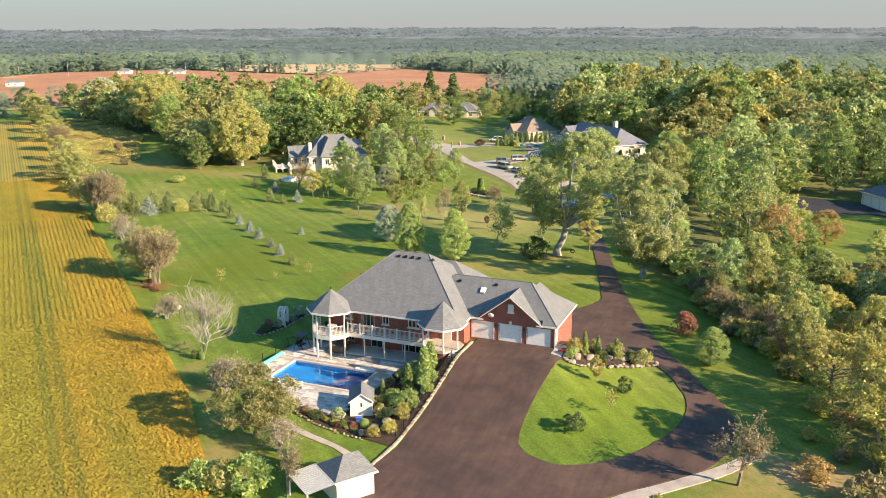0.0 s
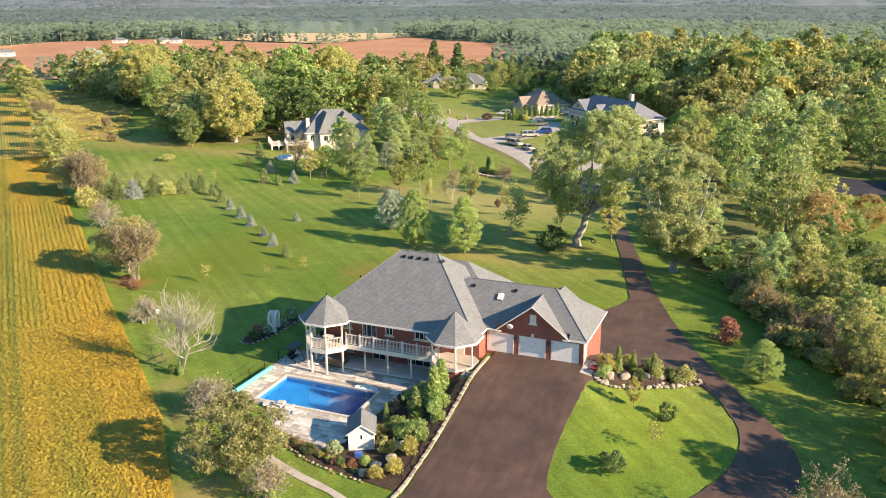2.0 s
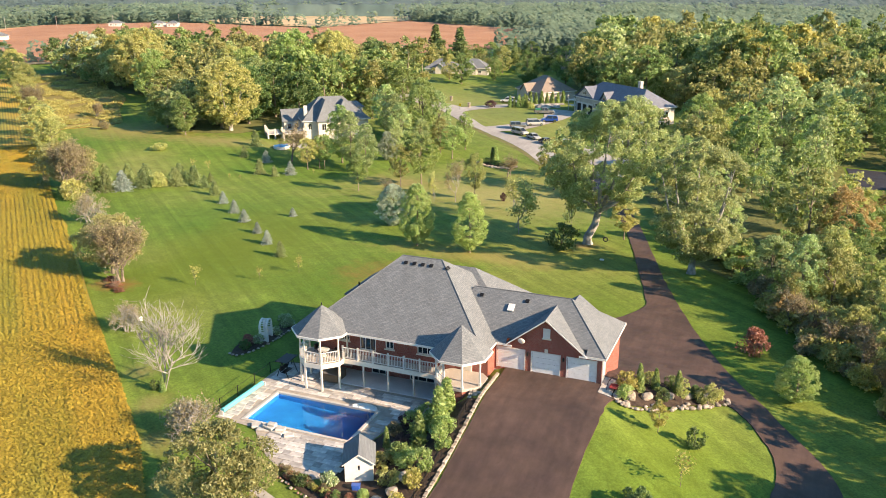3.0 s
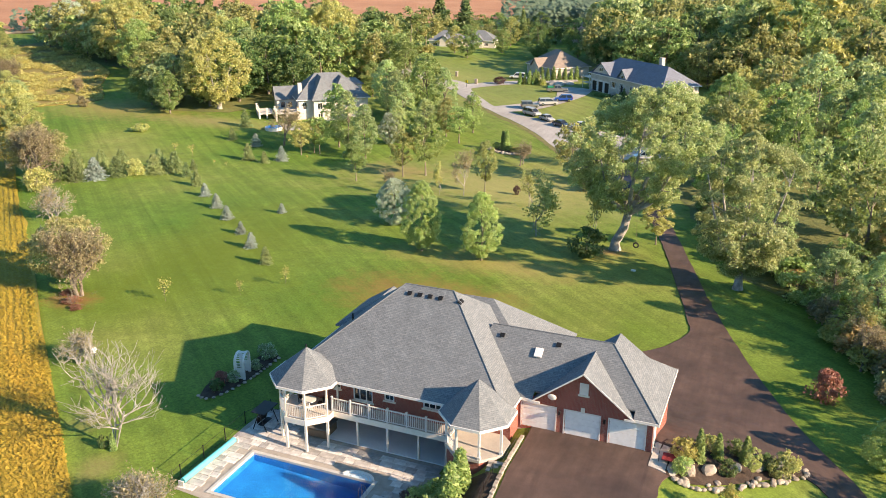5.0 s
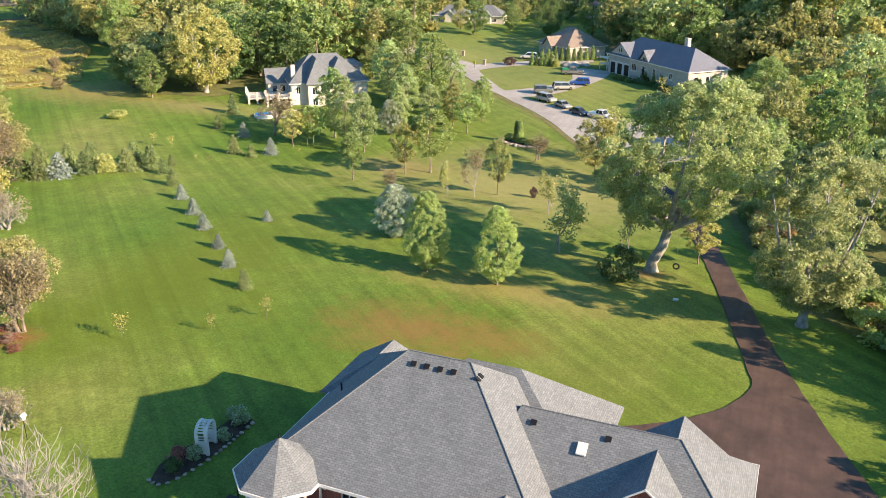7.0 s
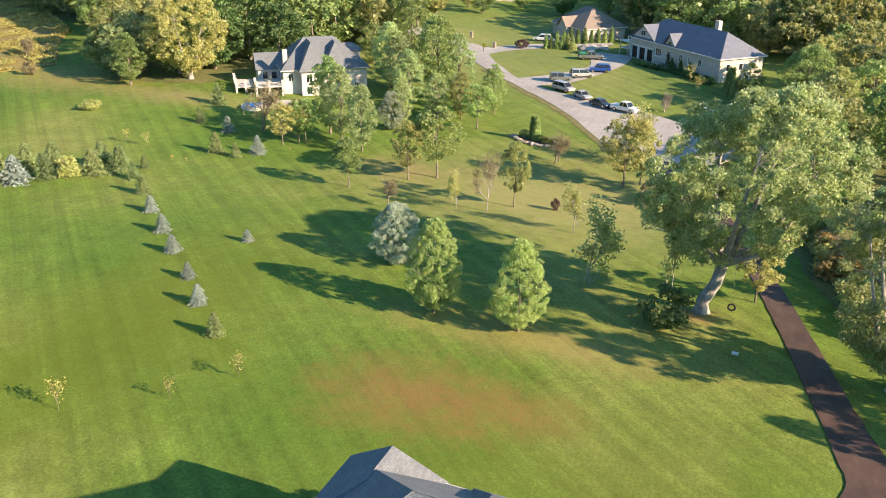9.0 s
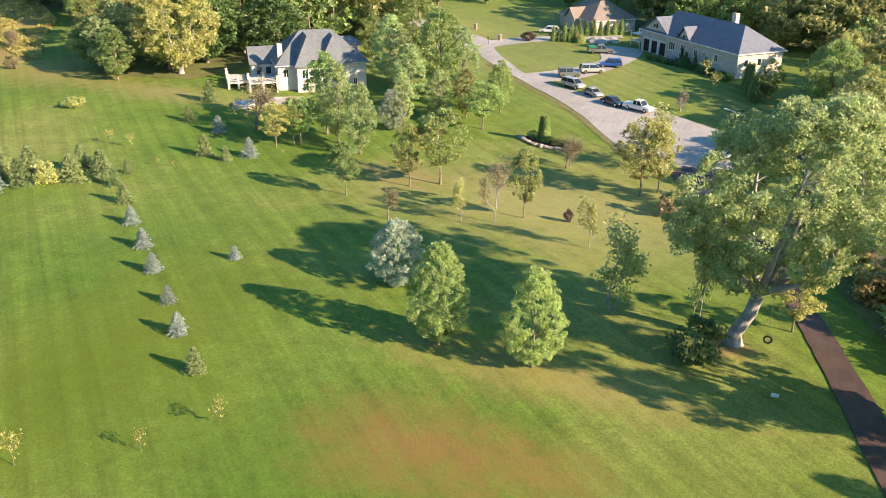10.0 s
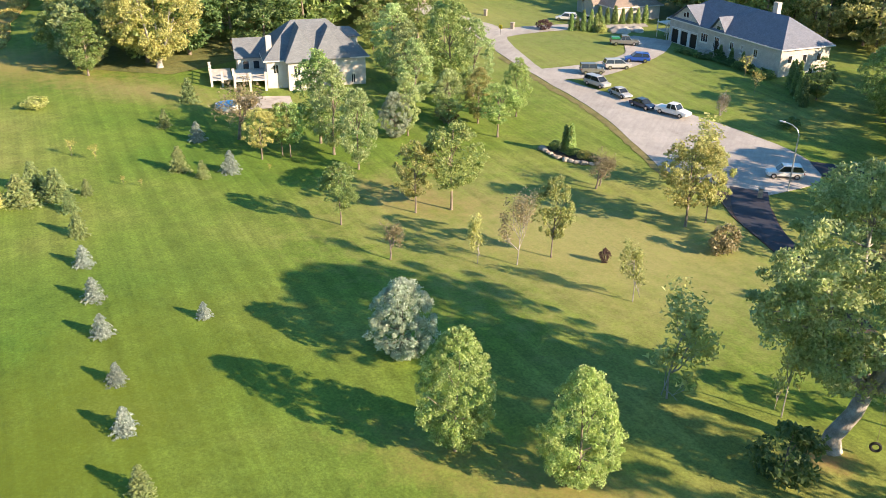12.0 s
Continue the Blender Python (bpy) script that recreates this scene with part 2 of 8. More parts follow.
def crop_ground_mat(name, a, c, d, rows_rot, row_scale, mott=0.8):
    m, nt, b = blank(name, 0.9)
    v = coords(nt, "Object")
    col = ramp(nt, noise_out(nt, v, 0.03, 5, 0.6), [(0.32, a), (0.5, c), (0.7, d)])
    col = mix_rgb(nt, "MULTIPLY", mott, col, ramp(nt, noise_out(nt, v, 1.6, 5, 0.7), [(0.3, 0.72), (0.7, 1.25)]))
    w = nt.nodes.new("ShaderNodeTexWave")
    w.inputs["Scale"].default_value, w.inputs["Distortion"].default_value, w.inputs["Detail Scale"].default_value = row_scale, 0.8, 1.0
    nt.links.new(mapped(nt, v, rot=(0, 0, radians(rows_rot))), w.inputs["Vector"])
    col = mix_rgb(nt, "MULTIPLY", 0.3, col, ramp(nt, w.outputs["Fac"], [(0.2, 0.7), (0.8, 1.15)]))
    nt.links.new(col, b.inputs["Base Color"])
    nt.links.new(bump_out(nt, noise_out(nt, v, 2.0, 5, 0.7), 0.9, 0.3), b.inputs["Normal"])
    return m


GRASS = grass_mat()
ASPHALT = asphalt_mat("driveway_asphalt", (0.054, 0.035, 0.029), (0.102, 0.064, 0.050), 0.6)
ASPHALT_NEW = asphalt_mat("fresh_asphalt", (0.022, 0.025, 0.040), (0.034, 0.037, 0.056), 0.3)
ROADGREY = asphalt_mat("road_gravel_grey", (0.31, 0.295, 0.275), (0.42, 0.40, 0.375), 0.35)
CONCRETE = surface("concrete", (0.32, 0.295, 0.265), (0.46, 0.43, 0.39), 0.8, 25, 0.85, 0.3, 0.01)
FLAG = surface("flagstone", (0.36, 0.35, 0.335), (0.60, 0.58, 0.55), 1.2, 20, 0.8, 0.25, 0.01, rnd=0.34)
STONE = surface("field_stone", (0.26, 0.22, 0.18), (0.46, 0.40, 0.33), 2.0, 14, 0.85, 0.6, 0.04, rnd=0.3)
MULCH = surface("dark_mulch", (0.035, 0.022, 0.016), (0.075, 0.05, 0.035), 1.5, 12, 0.95, 1.0, 0.06)
SOIL = crop_ground_mat("red_soil", (0.34, 0.165, 0.085), (0.40, 0.20, 0.105), (0.44, 0.25, 0.14), 30, 0.25)
STUBBLE = crop_ground_mat("stubble_field", (0.50, 0.36, 0.19), (0.56, 0.42, 0.24), (0.44, 0.36, 0.20), 20, 0.2)
WOODFLOOR = surface("woodland_floor", (0.075, 0.10, 0.025), (0.17, 0.175, 0.05), 0.1, 1.2, 0.95, 1.0, 0.3)
BRICK = brick_mat("red_brick", (0.30, 0.075, 0.05), (0.24, 0.055, 0.04), (0.30, 0.20, 0.17))
BRICK_TAN = brick_mat("tan_brick", (0.54, 0.49, 0.43), (0.44, 0.40, 0.35), (0.58, 0.54, 0.49))
SLABSTONE = surface("pale_slab", (0.42, 0.41, 0.385), (0.56, 0.545, 0.51), 0.8, 25, 0.85, 0.3, 0.01)
REDSTONE = surface("reddish_stone", (0.22, 0.12, 0.09), (0.40, 0.26, 0.19), 2.0, 14, 0.85, 0.6, 0.04, rnd=0.3)
PALECONC = surface("pale_concrete", (0.66, 0.66, 0.65), (0.78, 0.78, 0.77), 0.7, 20, 0.85, 0.2, 0.01)
SIDING = surface("cream_siding", (0.52, 0.49, 0.44), (0.62, 0.585, 0.53), 0.5, 12, 0.7, 0.1, 0.005)
SHINGLE = shingle_mat("grey_shingle", (0.142, 0.160, 0.178), (0.192, 0.212, 0.228))
SHINGLE_DK = shingle_mat("slate_blue_shingle", (0.135, 0.155, 0.20), (0.19, 0.21, 0.26))
SHINGLE_BR = shingle_mat("brown_shingle", (0.22, 0.18, 0.15), (0.30, 0.25, 0.21))
WHITE = plain("white_paint", (0.69, 0.68, 0.655), 0.5)
CREAM = plain("cream_paint", (0.74, 0.69, 0.60), 0.6)
DECKING = surface("grey_beige_decking", (0.40, 0.36, 0.32), (0.52, 0.475, 0.42), 0.6, 14, 0.75, 0.3, 0.01)
DOORW = plain("garage_door_white", (0.80, 0.81, 0.81), 0.45)
DARKMETAL = plain("dark_metal", (0.03, 0.03, 0.03), 0.45, 0.6)
GLASS = glass_mat()
RUBBER = plain("black_rubber", (0.02, 0.02, 0.02), 0.8)
LINER = surface("pool_liner", (0.004, 0.125, 0.40), (0.010, 0.205, 0.52), 0.6, 9, 0.5, 0.1, 0.01)
WATER = water_mat()
BARK = surface("grey_bark", (0.13, 0.105, 0.08), (0.30, 0.26, 0.21), 1.2, 9, 0.9, 0.9, 0.05)
BARK_PALE = surface("pale_bark", (0.19, 0.185, 0.17), (0.46, 0.44, 0.41), 1.6, 12, 0.95, 1.0, 0.07)
METALROOF = plain("white_metal_roof", (0.46, 0.49, 0.50), 0.45, 0.2)
TERRACOTTA = plain("dark_red_mat", (0.22, 0.02, 0.025), 0.9)
TEAL = plain("teal_cover", (0.12, 0.55, 0.55), 0.5)

LEAF_GREEN = leaf_mat("leaf_green", (0.155, 0.24, 0.07), (0.335, 0.45, 0.15), (0.58, 0.65, 0.32))
LEAF_OLIVE = leaf_mat("leaf_olive", (0.235, 0.27, 0.09), (0.49, 0.51, 0.185), (0.73, 0.71, 0.38))
LEAF_LIGHT = leaf_mat("leaf_light", (0.20, 0.29, 0.10), (0.42, 0.52, 0.23), (0.68, 0.74, 0.48))
LEAF_SHADE_TREE = leaf_mat("leaf_shade_tree", (0.22, 0.31, 0.105), (0.52, 0.60, 0.26), (0.78, 0.80, 0.52), rnd=0.08, thin=0.5)
LEAF_FRESH = leaf_mat("leaf_fresh", (0.195, 0.31, 0.085), (0.43, 0.555, 0.19), (0.70, 0.77, 0.44), rnd=0.12)
LEAF_DRY = leaf_mat("leaf_dry_olive", (0.19, 0.20, 0.08), (0.38, 0.39, 0.16), (0.55, 0.54, 0.27))
LEAF_DARK = leaf_mat("leaf_dark", (0.07, 0.135, 0.045), (0.17, 0.26, 0.085), (0.31, 0.38, 0.16))
LEAF_GOLD = leaf_mat("leaf_gold", (0.26, 0.255, 0.07), (0.53, 0.505, 0.155), (0.72, 0.66, 0.29), rnd=0.12)
LEAF_ORANGE = leaf_mat("leaf_orange", (0.33, 0.235, 0.085), (0.55, 0.415, 0.185), (0.54, 0.48, 0.22), rnd=0.12)
LEAF_RED = leaf_mat("leaf_red", (0.20, 0.08, 0.06), (0.36, 0.17, 0.125), (0.48, 0.30, 0.22))
LEAF_SILVER = leaf_mat("leaf_silver", (0.20, 0.27, 0.18), (0.43, 0.51, 0.39), (0.76, 0.80, 0.72))
LEAF_BROWN = leaf_mat("leaf_brown", (0.19, 0.17, 0.09), (0.34, 0.30, 0.17), (0.46, 0.42, 0.28), rnd=0.15)
NEEDLE = leaf_mat("needle_green", (0.09, 0.145, 0.05), (0.20, 0.265, 0.095), (0.31, 0.36, 0.15), thin=0.1)
NEEDLE_BLUE = leaf_mat("needle_blue", (0.095, 0.135, 0.115), (0.24, 0.30, 0.26), (0.50, 0.56, 0.52), thin=0.1, grain=2.0)
LEAF_PLUM = leaf_mat("leaf_plum", (0.07, 0.04, 0.045), (0.15, 0.09, 0.09), (0.24, 0.17, 0.15), rnd=0.1)
LEAF_BLOOM = leaf_mat("leaf_bloom", (0.10, 0.18, 0.06), (0.36, 0.46, 0.22), (1.0, 1.0, 0.95), rnd=0.08, thin=0.25)
LEAF_OCHRE_TREE = leaf_mat("leaf_ochre_tree", (0.21, 0.28, 0.105), (0.48, 0.54, 0.24), (0.74, 0.74, 0.48), rnd=0.08, thin=0.5)
# haze of distance is mixed into the base colours of these far woods
FAR_LEAF = leaf_mat("hazed_foliage", (0.13, 0.20, 0.15), (0.19, 0.27, 0.19), (0.27, 0.33, 0.22), rnd=0.1, grain=0.012, mott=0.5)
CANOPY = surface("hazed_canopy", (0.055, 0.098, 0.098), (0.105, 0.150, 0.135), 0.008, 0.10, 0.95, 0.0, 0.5)
HORIZON = surface("hazed_horizon", (0.105, 0.145, 0.165), (0.155, 0.192, 0.205), 0.004, 0.04, 0.95, 0.0, 0.5)


def crop_colour(nt, v):
    """Gold to green streaks along the field, with broad ripening patches."""
    flat = mapped(nt, v, rot=(0, 0, radians(-49)))
    streak = noise_out(nt, mapped(nt, flat, (0.16, 0.012, 1)), 1.0, 4, 0.6)
    col = ramp(nt, streak, [(0.34, (0.27, 0.235, 0.030)), (0.50, (0.40, 0.28, 0.033)), (0.68, (0.47, 0.29, 0.036))])
    broad = noise_out(nt, mapped(nt, flat, (0.035, 0.006, 1)), 1.0, 3, 0.5)
    col = mix_rgb(nt, "MIX", ramp(nt, broad, [(0.48, 0.0), (0.66, 0.5)]), col, (0.19, 0.215, 0.035))
    side = nt.nodes.new("ShaderNodeSeparateXYZ")
    nt.links.new(flat, side.inputs[0])
    inward = nt.nodes.new("ShaderNodeMath")
    inward.operation = "MULTIPLY_ADD"
    inward.inputs[1].default_value = 7.0
    nt.links.new(noise_out(nt, v, 0.05, 4, 0.6), inward.inputs[0])
    nt.links.new(side.outputs[0], inward.inputs[2])
    deep_in = nt.nodes.new("ShaderNodeMapRange")
    deep_in.inputs[1].default_value, deep_in.inputs[2].default_value, deep_in.inputs[4].default_value = -38.5, -48.0, 0.6
    nt.links.new(inward.outputs[0], deep_in.inputs[0])
    col = mix_rgb(nt, "MIX", deep_in.outputs[0], col, (0.20, 0.225, 0.035))
    for at in (-45.6, -47.4):
        off = nt.nodes.new("ShaderNodeMath")
        off.operation = "ADD"
        off.inputs[1].default_value = -at
        nt.links.new(side.outputs[0], off.inputs[0])
        near = nt.nodes.new("ShaderNodeMath")
        near.operation = "ABSOLUTE"
        nt.links.new(off.outputs[0], near.inputs[0])
        col = mix_rgb(nt, "MIX", ramp(nt, near.outputs[0], [(0.2, 0.5), (0.9, 0.0)]), col, (0.11, 0.16, 0.03))
    return mix_rgb(nt, "MULTIPLY", 0.5, col, ramp(nt, noise_out(nt, v, 0.06, 4, 0.6, 1.0), [(0.3, 0.78), (0.7, 1.18)]))


def crop_leaf_mat():
    m, nt, b = blank("crop_leaf", 0.6)
    v = coords(nt, "Object")
    geo = nt.nodes.new("ShaderNodeNewGeometry")
    col = mix_rgb(nt, "MULTIPLY", 1.0, crop_colour(nt, v), ramp(nt, geo.outputs["Random Per Island"], [(0.0, 0.88), (1.0, 1.25)]))
    nt.links.new(col, b.inputs["Base Color"])
    tr = nt.nodes.new("ShaderNodeBsdfTranslucent")
    nt.links.new(col, tr.inputs[0])
    mx = nt.nodes.new("ShaderNodeMixShader")
    mx.inputs[0].default_value = 0.35
    nt.links.new(b.outputs[0], mx.inputs[1])
    nt.links.new(tr.outputs[0], mx.inputs[2])
    nt.links.new(mx.outputs[0], nt.nodes["Material Output"].inputs[0])
    return m


def crop_soil_mat():
    m, nt, b = blank("crop_field", 0.9)
    v = coords(nt, "Object")
    fine = noise_out(nt, v, 2.2, 5, 0.7)
    col = mix_rgb(nt, "MULTIPLY", 0.5, crop_colour(nt, v), ramp(nt, fine, [(0.3, 0.7), (0.7, 1.25)]))
    w = nt.nodes.new("ShaderNodeTexWave")
    w.inputs["Scale"].default_value, w.inputs["Distortion"].default_value = 0.41337, 0.0
    nt.links.new(mapped(nt, v, rot=(0, 0, radians(-49))), w.inputs["Vector"])
    col = mix_rgb(nt, "MULTIPLY", 0.85, col, ramp(nt, w.outputs["Fac"], [(0.2, 0.7), (0.8, 1.1)]))
    nt.links.new(col, b.inputs["Base Color"])
    nt.links.new(bump_out(nt, fine, 0.6, 0.2), b.inputs["Normal"])
    return m


CROP_LEAF, CROPSOIL = crop_leaf_mat(), crop_soil_mat()


# ---- building helpers ----
def metre_uv(me):
    """UVs in metres on every face: u level along the face, v up its slope."""
    uv = me.uv_layers.new(name="metres")
    for p in me.polygons:
        n = p.normal
        t = Vector((0, 0, 1)).cross(n)
        t = Vector((1, 0, 0)) if t.length < 0.05 else t.normalized()
        s = n.cross(t)
        for li in p.loop_indices:
            co = me.vertices[me.loops[li].vertex_index].co
            uv.data[li].uv = (co.dot(t), co.dot(s))


def rest(name, x, y, z, label, category, group="", rz=0.0):
    """A top-level Empty at a thing's base."""
    e = new(name)
    e.empty_display_size = 0.2
    e.matrix_basis = pose(x, y, z, 0, 0, rz)
    return tagged(e, label, category, group)


def part(name, bm, material, parent=None, label="", local=False):
    """One bmesh as one mesh object. local: the bmesh is in the parent's own coordinates; otherwise in the world's."""
    bm.normal_update()
    me = bpy.data.meshes.new(name)
    bm.to_mesh(me)
    bm.free()
    metre_uv(me)
    me.materials.append(material)
    ob = new(name, me)
    if parent is not None:
        ob.parent = parent
        if not local:
            m, p = Matrix.Identity(4), parent
            chain = []
            while p is not None:
                chain.append(p)
                p = p.parent
            for p in reversed(chain):
                m = m @ p.matrix_parent_inverse @ p.matrix_basis
            ob.matrix_parent_inverse = m.inverted()
    if label:
        ob["label"] = label
    return ob


def mesh_part(name, verts, faces, material, parent=None, label="", uv=False):
    me = bpy.data.meshes.new(name)
    me.from_pydata(verts, [], faces)
    me.update()
    if uv:
        metre_uv(me)
    me.materials.append(material)
    ob = new(name, me)
    ob.parent = parent
    if label:
        ob["label"] = label
    return ob


def boxbm(bm, x0, x1, y0, y1, z0, z1, bevel=0.0, m=None):
    r = bmesh.ops.create_cube(bm, size=1.0)
    vs = r["verts"]
    mat = Matrix.Translation(((x0 + x1) / 2, (y0 + y1) / 2, (z0 + z1) / 2)) @ Matrix.Diagonal((x1 - x0, y1 - y0, z1 - z0, 1))
    bmesh.ops.transform(bm, matrix=(m @ mat) if m else mat, verts=vs)
    if bevel:
        es = list({e for v in vs for e in v.link_edges})
        bmesh.ops.bevel(bm, geom=es, offset=bevel, segments=1, affect="EDGES")
    return bm


def box(x0, x1, y0, y1, z0, z1, bevel=0.0, m=None):
    return boxbm(bmesh.new(), x0, x1, y0, y1, z0, z1, bevel, m)


def poly(bm, pts):
    return bm.faces.new([bm.verts.new(p) for p in pts])


def tube_geo(pts, radii, sides):
    """Verts and faces of a tapered tube along pts."""
    verts, faces = [], []
    for i, (p, r) in enumerate(zip(pts, radii)):
        d = (pts[min(i + 1, len(pts) - 1)] - pts[max(i - 1, 0)]).normalized()
        a = d.cross(Vector((0.3, 0.9, 0.2))).normalized()
        b = d.cross(a)
        for k in range(sides):
            ang = 2 * math.pi * k / sides
            verts.append(p + (a * math.cos(ang) + b * math.sin(ang)) * r)
    for i in range(len(pts) - 1):
        for k in range(sides):
            k2 = (k + 1) % sides
            faces.append((i * sides + k, i * sides + k2, (i + 1) * sides + k2, (i + 1) * sides + k))
    return verts, faces


def rod(bm, a, b, r, sides=8):
    vs, fs = tube_geo([Vector(a), Vector(b)], [r, r], sides)
    v = [bm.verts.new(p) for p in vs]
    for f in fs:
        bm.faces.new([v[i] for i in f])
    bm.faces.new([v[i] for i in reversed(range(sides))])
    bm.faces.new([v[sides + i] for i in range(sides)])
    return bm


# ---- ground ----
def smooth(a, b, v):
    u = min(1.0, max(0.0, (v - a) / (b - a)))
    return u * u * (3 - 2 * u)


def rounded(v):
    """max(v, 0) with the corner rounded off."""
    return 0.5 * (v + math.sqrt(v * v + 1.2))


def ground_z(x, y):
    z = -3.3 - 1.7 * smooth(45, 95, y) + 2.7 * smooth(112, 168, y)
    z += 1.5 * smooth(70, 110, -x) * smooth(60, 110, y)
    dx, dy = rounded(-1 - x) + rounded(x - 11.5), rounded(-7 - y) + rounded((y - 3) * 1.6)
    u = max(0.0, 1 - math.hypot(dx, dy) / 21)
    z += 3.3 * u * u * (smooth(-5, 0.3, x) if y < 2 else 1.0)
    far = math.hypot(x, y)
    if far > 400:
        z += 18 * smooth(1500, 4600, far) * (0.9 + 0.4 * noise.noise((x / 1100, y / 1100, 0.3))) + 2 * smooth(400, 900, far) * noise.noise((x / 300, y / 300, 1.7))
    return z


POOL = (-20.6, -9.6, -13.25, -7.5)


def axis_lines(lo, hi, near0, near1, step, extra):
    out, v, s = [], near0, step
    while v < near1:
        out.append(v)
        v += step
    v, s = near1, step
    while v < hi:
        out.append(v)
        s *= 1.16
        v += s
    out.append(hi)
    v, s = near0, step
    while v > lo:
        s *= 1.16
        v -= s
        out.append(max(v, lo))
    out = [v for v in out if all(abs(v - e) > 0.25 for e in extra)] + list(extra)
    return sorted(out)


def build_ground():
    px0, px1, py0, py1 = POOL
    xs = axis_lines(-4300, 4300, -60, 60, 1.6, (px0 - 0.18, px0 - 0.12, px1 + 0.12, px1 + 0.18, -1.0, 11.5))
    ys = axis_lines(-2200, 4700, -60, 110, 1.6, (py0 - 0.18, py0 - 0.12, py1 + 0.12, py1 + 0.18, -7.0, 3.0))
    verts = []
    for y in ys:
        for x in xs:
            z = ground_z(x, y)
            if px0 - 0.15 < x < px1 + 0.15 and py0 - 0.15 < y < py1 + 0.15:
                z = -5.6
            verts.append((x, y, z))
    w = len(xs)
    faces = [(j * w + i, j * w + i + 1, (j + 1) * w + i + 1, (j + 1) * w + i) for j in range(len(ys) - 1) for i in range(w - 1)]
    ob = mesh_part("ground", verts, faces, GRASS)
    ob.data.polygons.foreach_set("use_smooth", [True] * len(faces))
    tagged(ob, "mown green lawn grass with worn patches, rolling to the horizon", "ground", kind="structure")


from mathutils.geometry import delaunay_2d_cdt


def sheet(name, outline, material, lift, label, category, step=3.0, kind="structure", holes=(), rough_edge=0.0, height=None, skirt=0.0):
    """A sheet that lies on the ground within an outline."""
    pts, edges = [], []
    for ring in (outline, *holes):
        dense = []
        for i, a in enumerate(ring):
            b = ring[(i + 1) % len(ring)]
            n = max(1, int(math.dist(a, b) / step))
            for k in range(n):
                u = k / n
                dense.append((a[0] + (b[0] - a[0]) * u, a[1] + (b[1] - a[1]) * u))
        s = len(pts)
        for x, y in dense:
            jx = rough_edge * noise.noise((x * 0.7, y * 0.7, 3.0))
            jy = rough_edge * noise.noise((x * 0.7, y * 0.7, 9.0))
            pts.append(Vector((x + jx, y + jy)))
        edges += [(s + i, s + (i + 1) % len(dense)) for i in range(len(dense))]

    def inside(x, y, ring):
        c = False
        for i in range(len(ring)):
            (ax, ay), (bx, by) = ring[i], ring[i - 1]
            if (ay > y) != (by > y) and x < (bx - ax) * (y - ay) / (by - ay) + ax:
                c = not c
        return c

    xs, ys = [p[0] for p in outline], [p[1] for p in outline]
    x = min(xs)
    while x < max(xs):
        y = min(ys)
        while y < max(ys):
            if inside(x, y, outline) and not any(inside(x, y, h) for h in holes):
                pts.append(Vector((x + 0.01, y + 0.013)))
            y += step
        x += step
    v2, _, f2, *_ = delaunay_2d_cdt(pts, edges, [], 0, 1e-4)
    hz = height or ground_z
    verts = [(p.x, p.y, hz(p.x, p.y) + lift) for p in v2]
    faces = []
    for f in f2:
        cx, cy = sum(v2[i].x for i in f) / len(f), sum(v2[i].y for i in f) / len(f)
        if inside(cx, cy, outline) and not any(inside(cx, cy, h) for h in holes):
            a, b, c = (v2[i] for i in f[:3])
            faces.append(tuple(f) if (b - a).cross(c - a) > 0 else tuple(reversed(f)))
    ob = mesh_part(name, verts, faces, material, uv=False)
    ob.data.polygons.foreach_set("use_smooth", [not skirt] * len(faces))
    if skirt:
        md = ob.modifiers.new("edge", "SOLIDIFY")
        md.thickness, md.offset = skirt, -1
    return tagged(ob, label, category, kind=kind)


def curve_pts(ctrl, n=6, closed=False):
    """Points on a smooth curve through ctrl."""
    out, c = [], len(ctrl)
    for i in range(c if closed else c - 1):
        g = (lambda k: ctrl[k % c]) if closed else (lambda k: ctrl[min(max(k, 0), c - 1)])
        p0, p1, p2, p3 = g(i - 1), g(i), g(i + 1), g(i + 2)
        for k in range(n):
            t = k / n
            out.append(tuple(0.5 * (2 * p1[a] + (p2[a] - p0[a]) * t + (2 * p0[a] - 5 * p1[a] + 4 * p2[a] - p3[a]) * t * t
                                    + (3 * p1[a] - p0[a] - 3 * p2[a] + p3[a]) * t ** 3) for a in range(2)))
    if not closed:
        out.append(tuple(ctrl[-1]))
    return out


build_ground()

# asphalt: the lot before the garage, the loop and the drive to the road
ISLAND = curve_pts([(12.1, -2.2), (11.6, -8.0), (11.3, -13.5), (12.0, -19.3), (14.4, -21.2), (17.2, -21.4), (20.9, -18.9), (23.9, -14.7), (25.9, -9.2), (26.1, -3.4), (24.3, 1.3), (21.2, 4.9), (17.5, 3.0)], 6, True)
LEFT = [(0.9, 0.4), (0.95, -6), (0.95, -14), (1.0, -24.0), (0.2, -28.4), (1.0, -31.5), (0.0, -36), (-2, -60)]
RIGHT = curve_pts([(9, -60), (14.5, -36), (22.4, -24.7), (26.0, -20.9), (30.2, -15.6), (31.5, -9.4), (30.5, -3.2), (24.9, 6.5), (18.7, 18.6), (12.2, 35.1), (7.3, 50.9), (0.6, 74.0), (-4.8, 88.5), (-8.2, 94.6), (-10.2, 100.8), (-12.0, 107.5)], 5)
BACK = curve_pts([(-18.0, 106.0), (-14.8, 98.6), (-10.4, 91.5), (-6.0, 84.5), (-0.4, 68.2), (5.6, 46.2), (8.8, 34.0), (9.4, 30.0), (7.6, 25.8), (4.3, 22.2), (0.4, 19.6)], 5) + [(0.4, 12)]
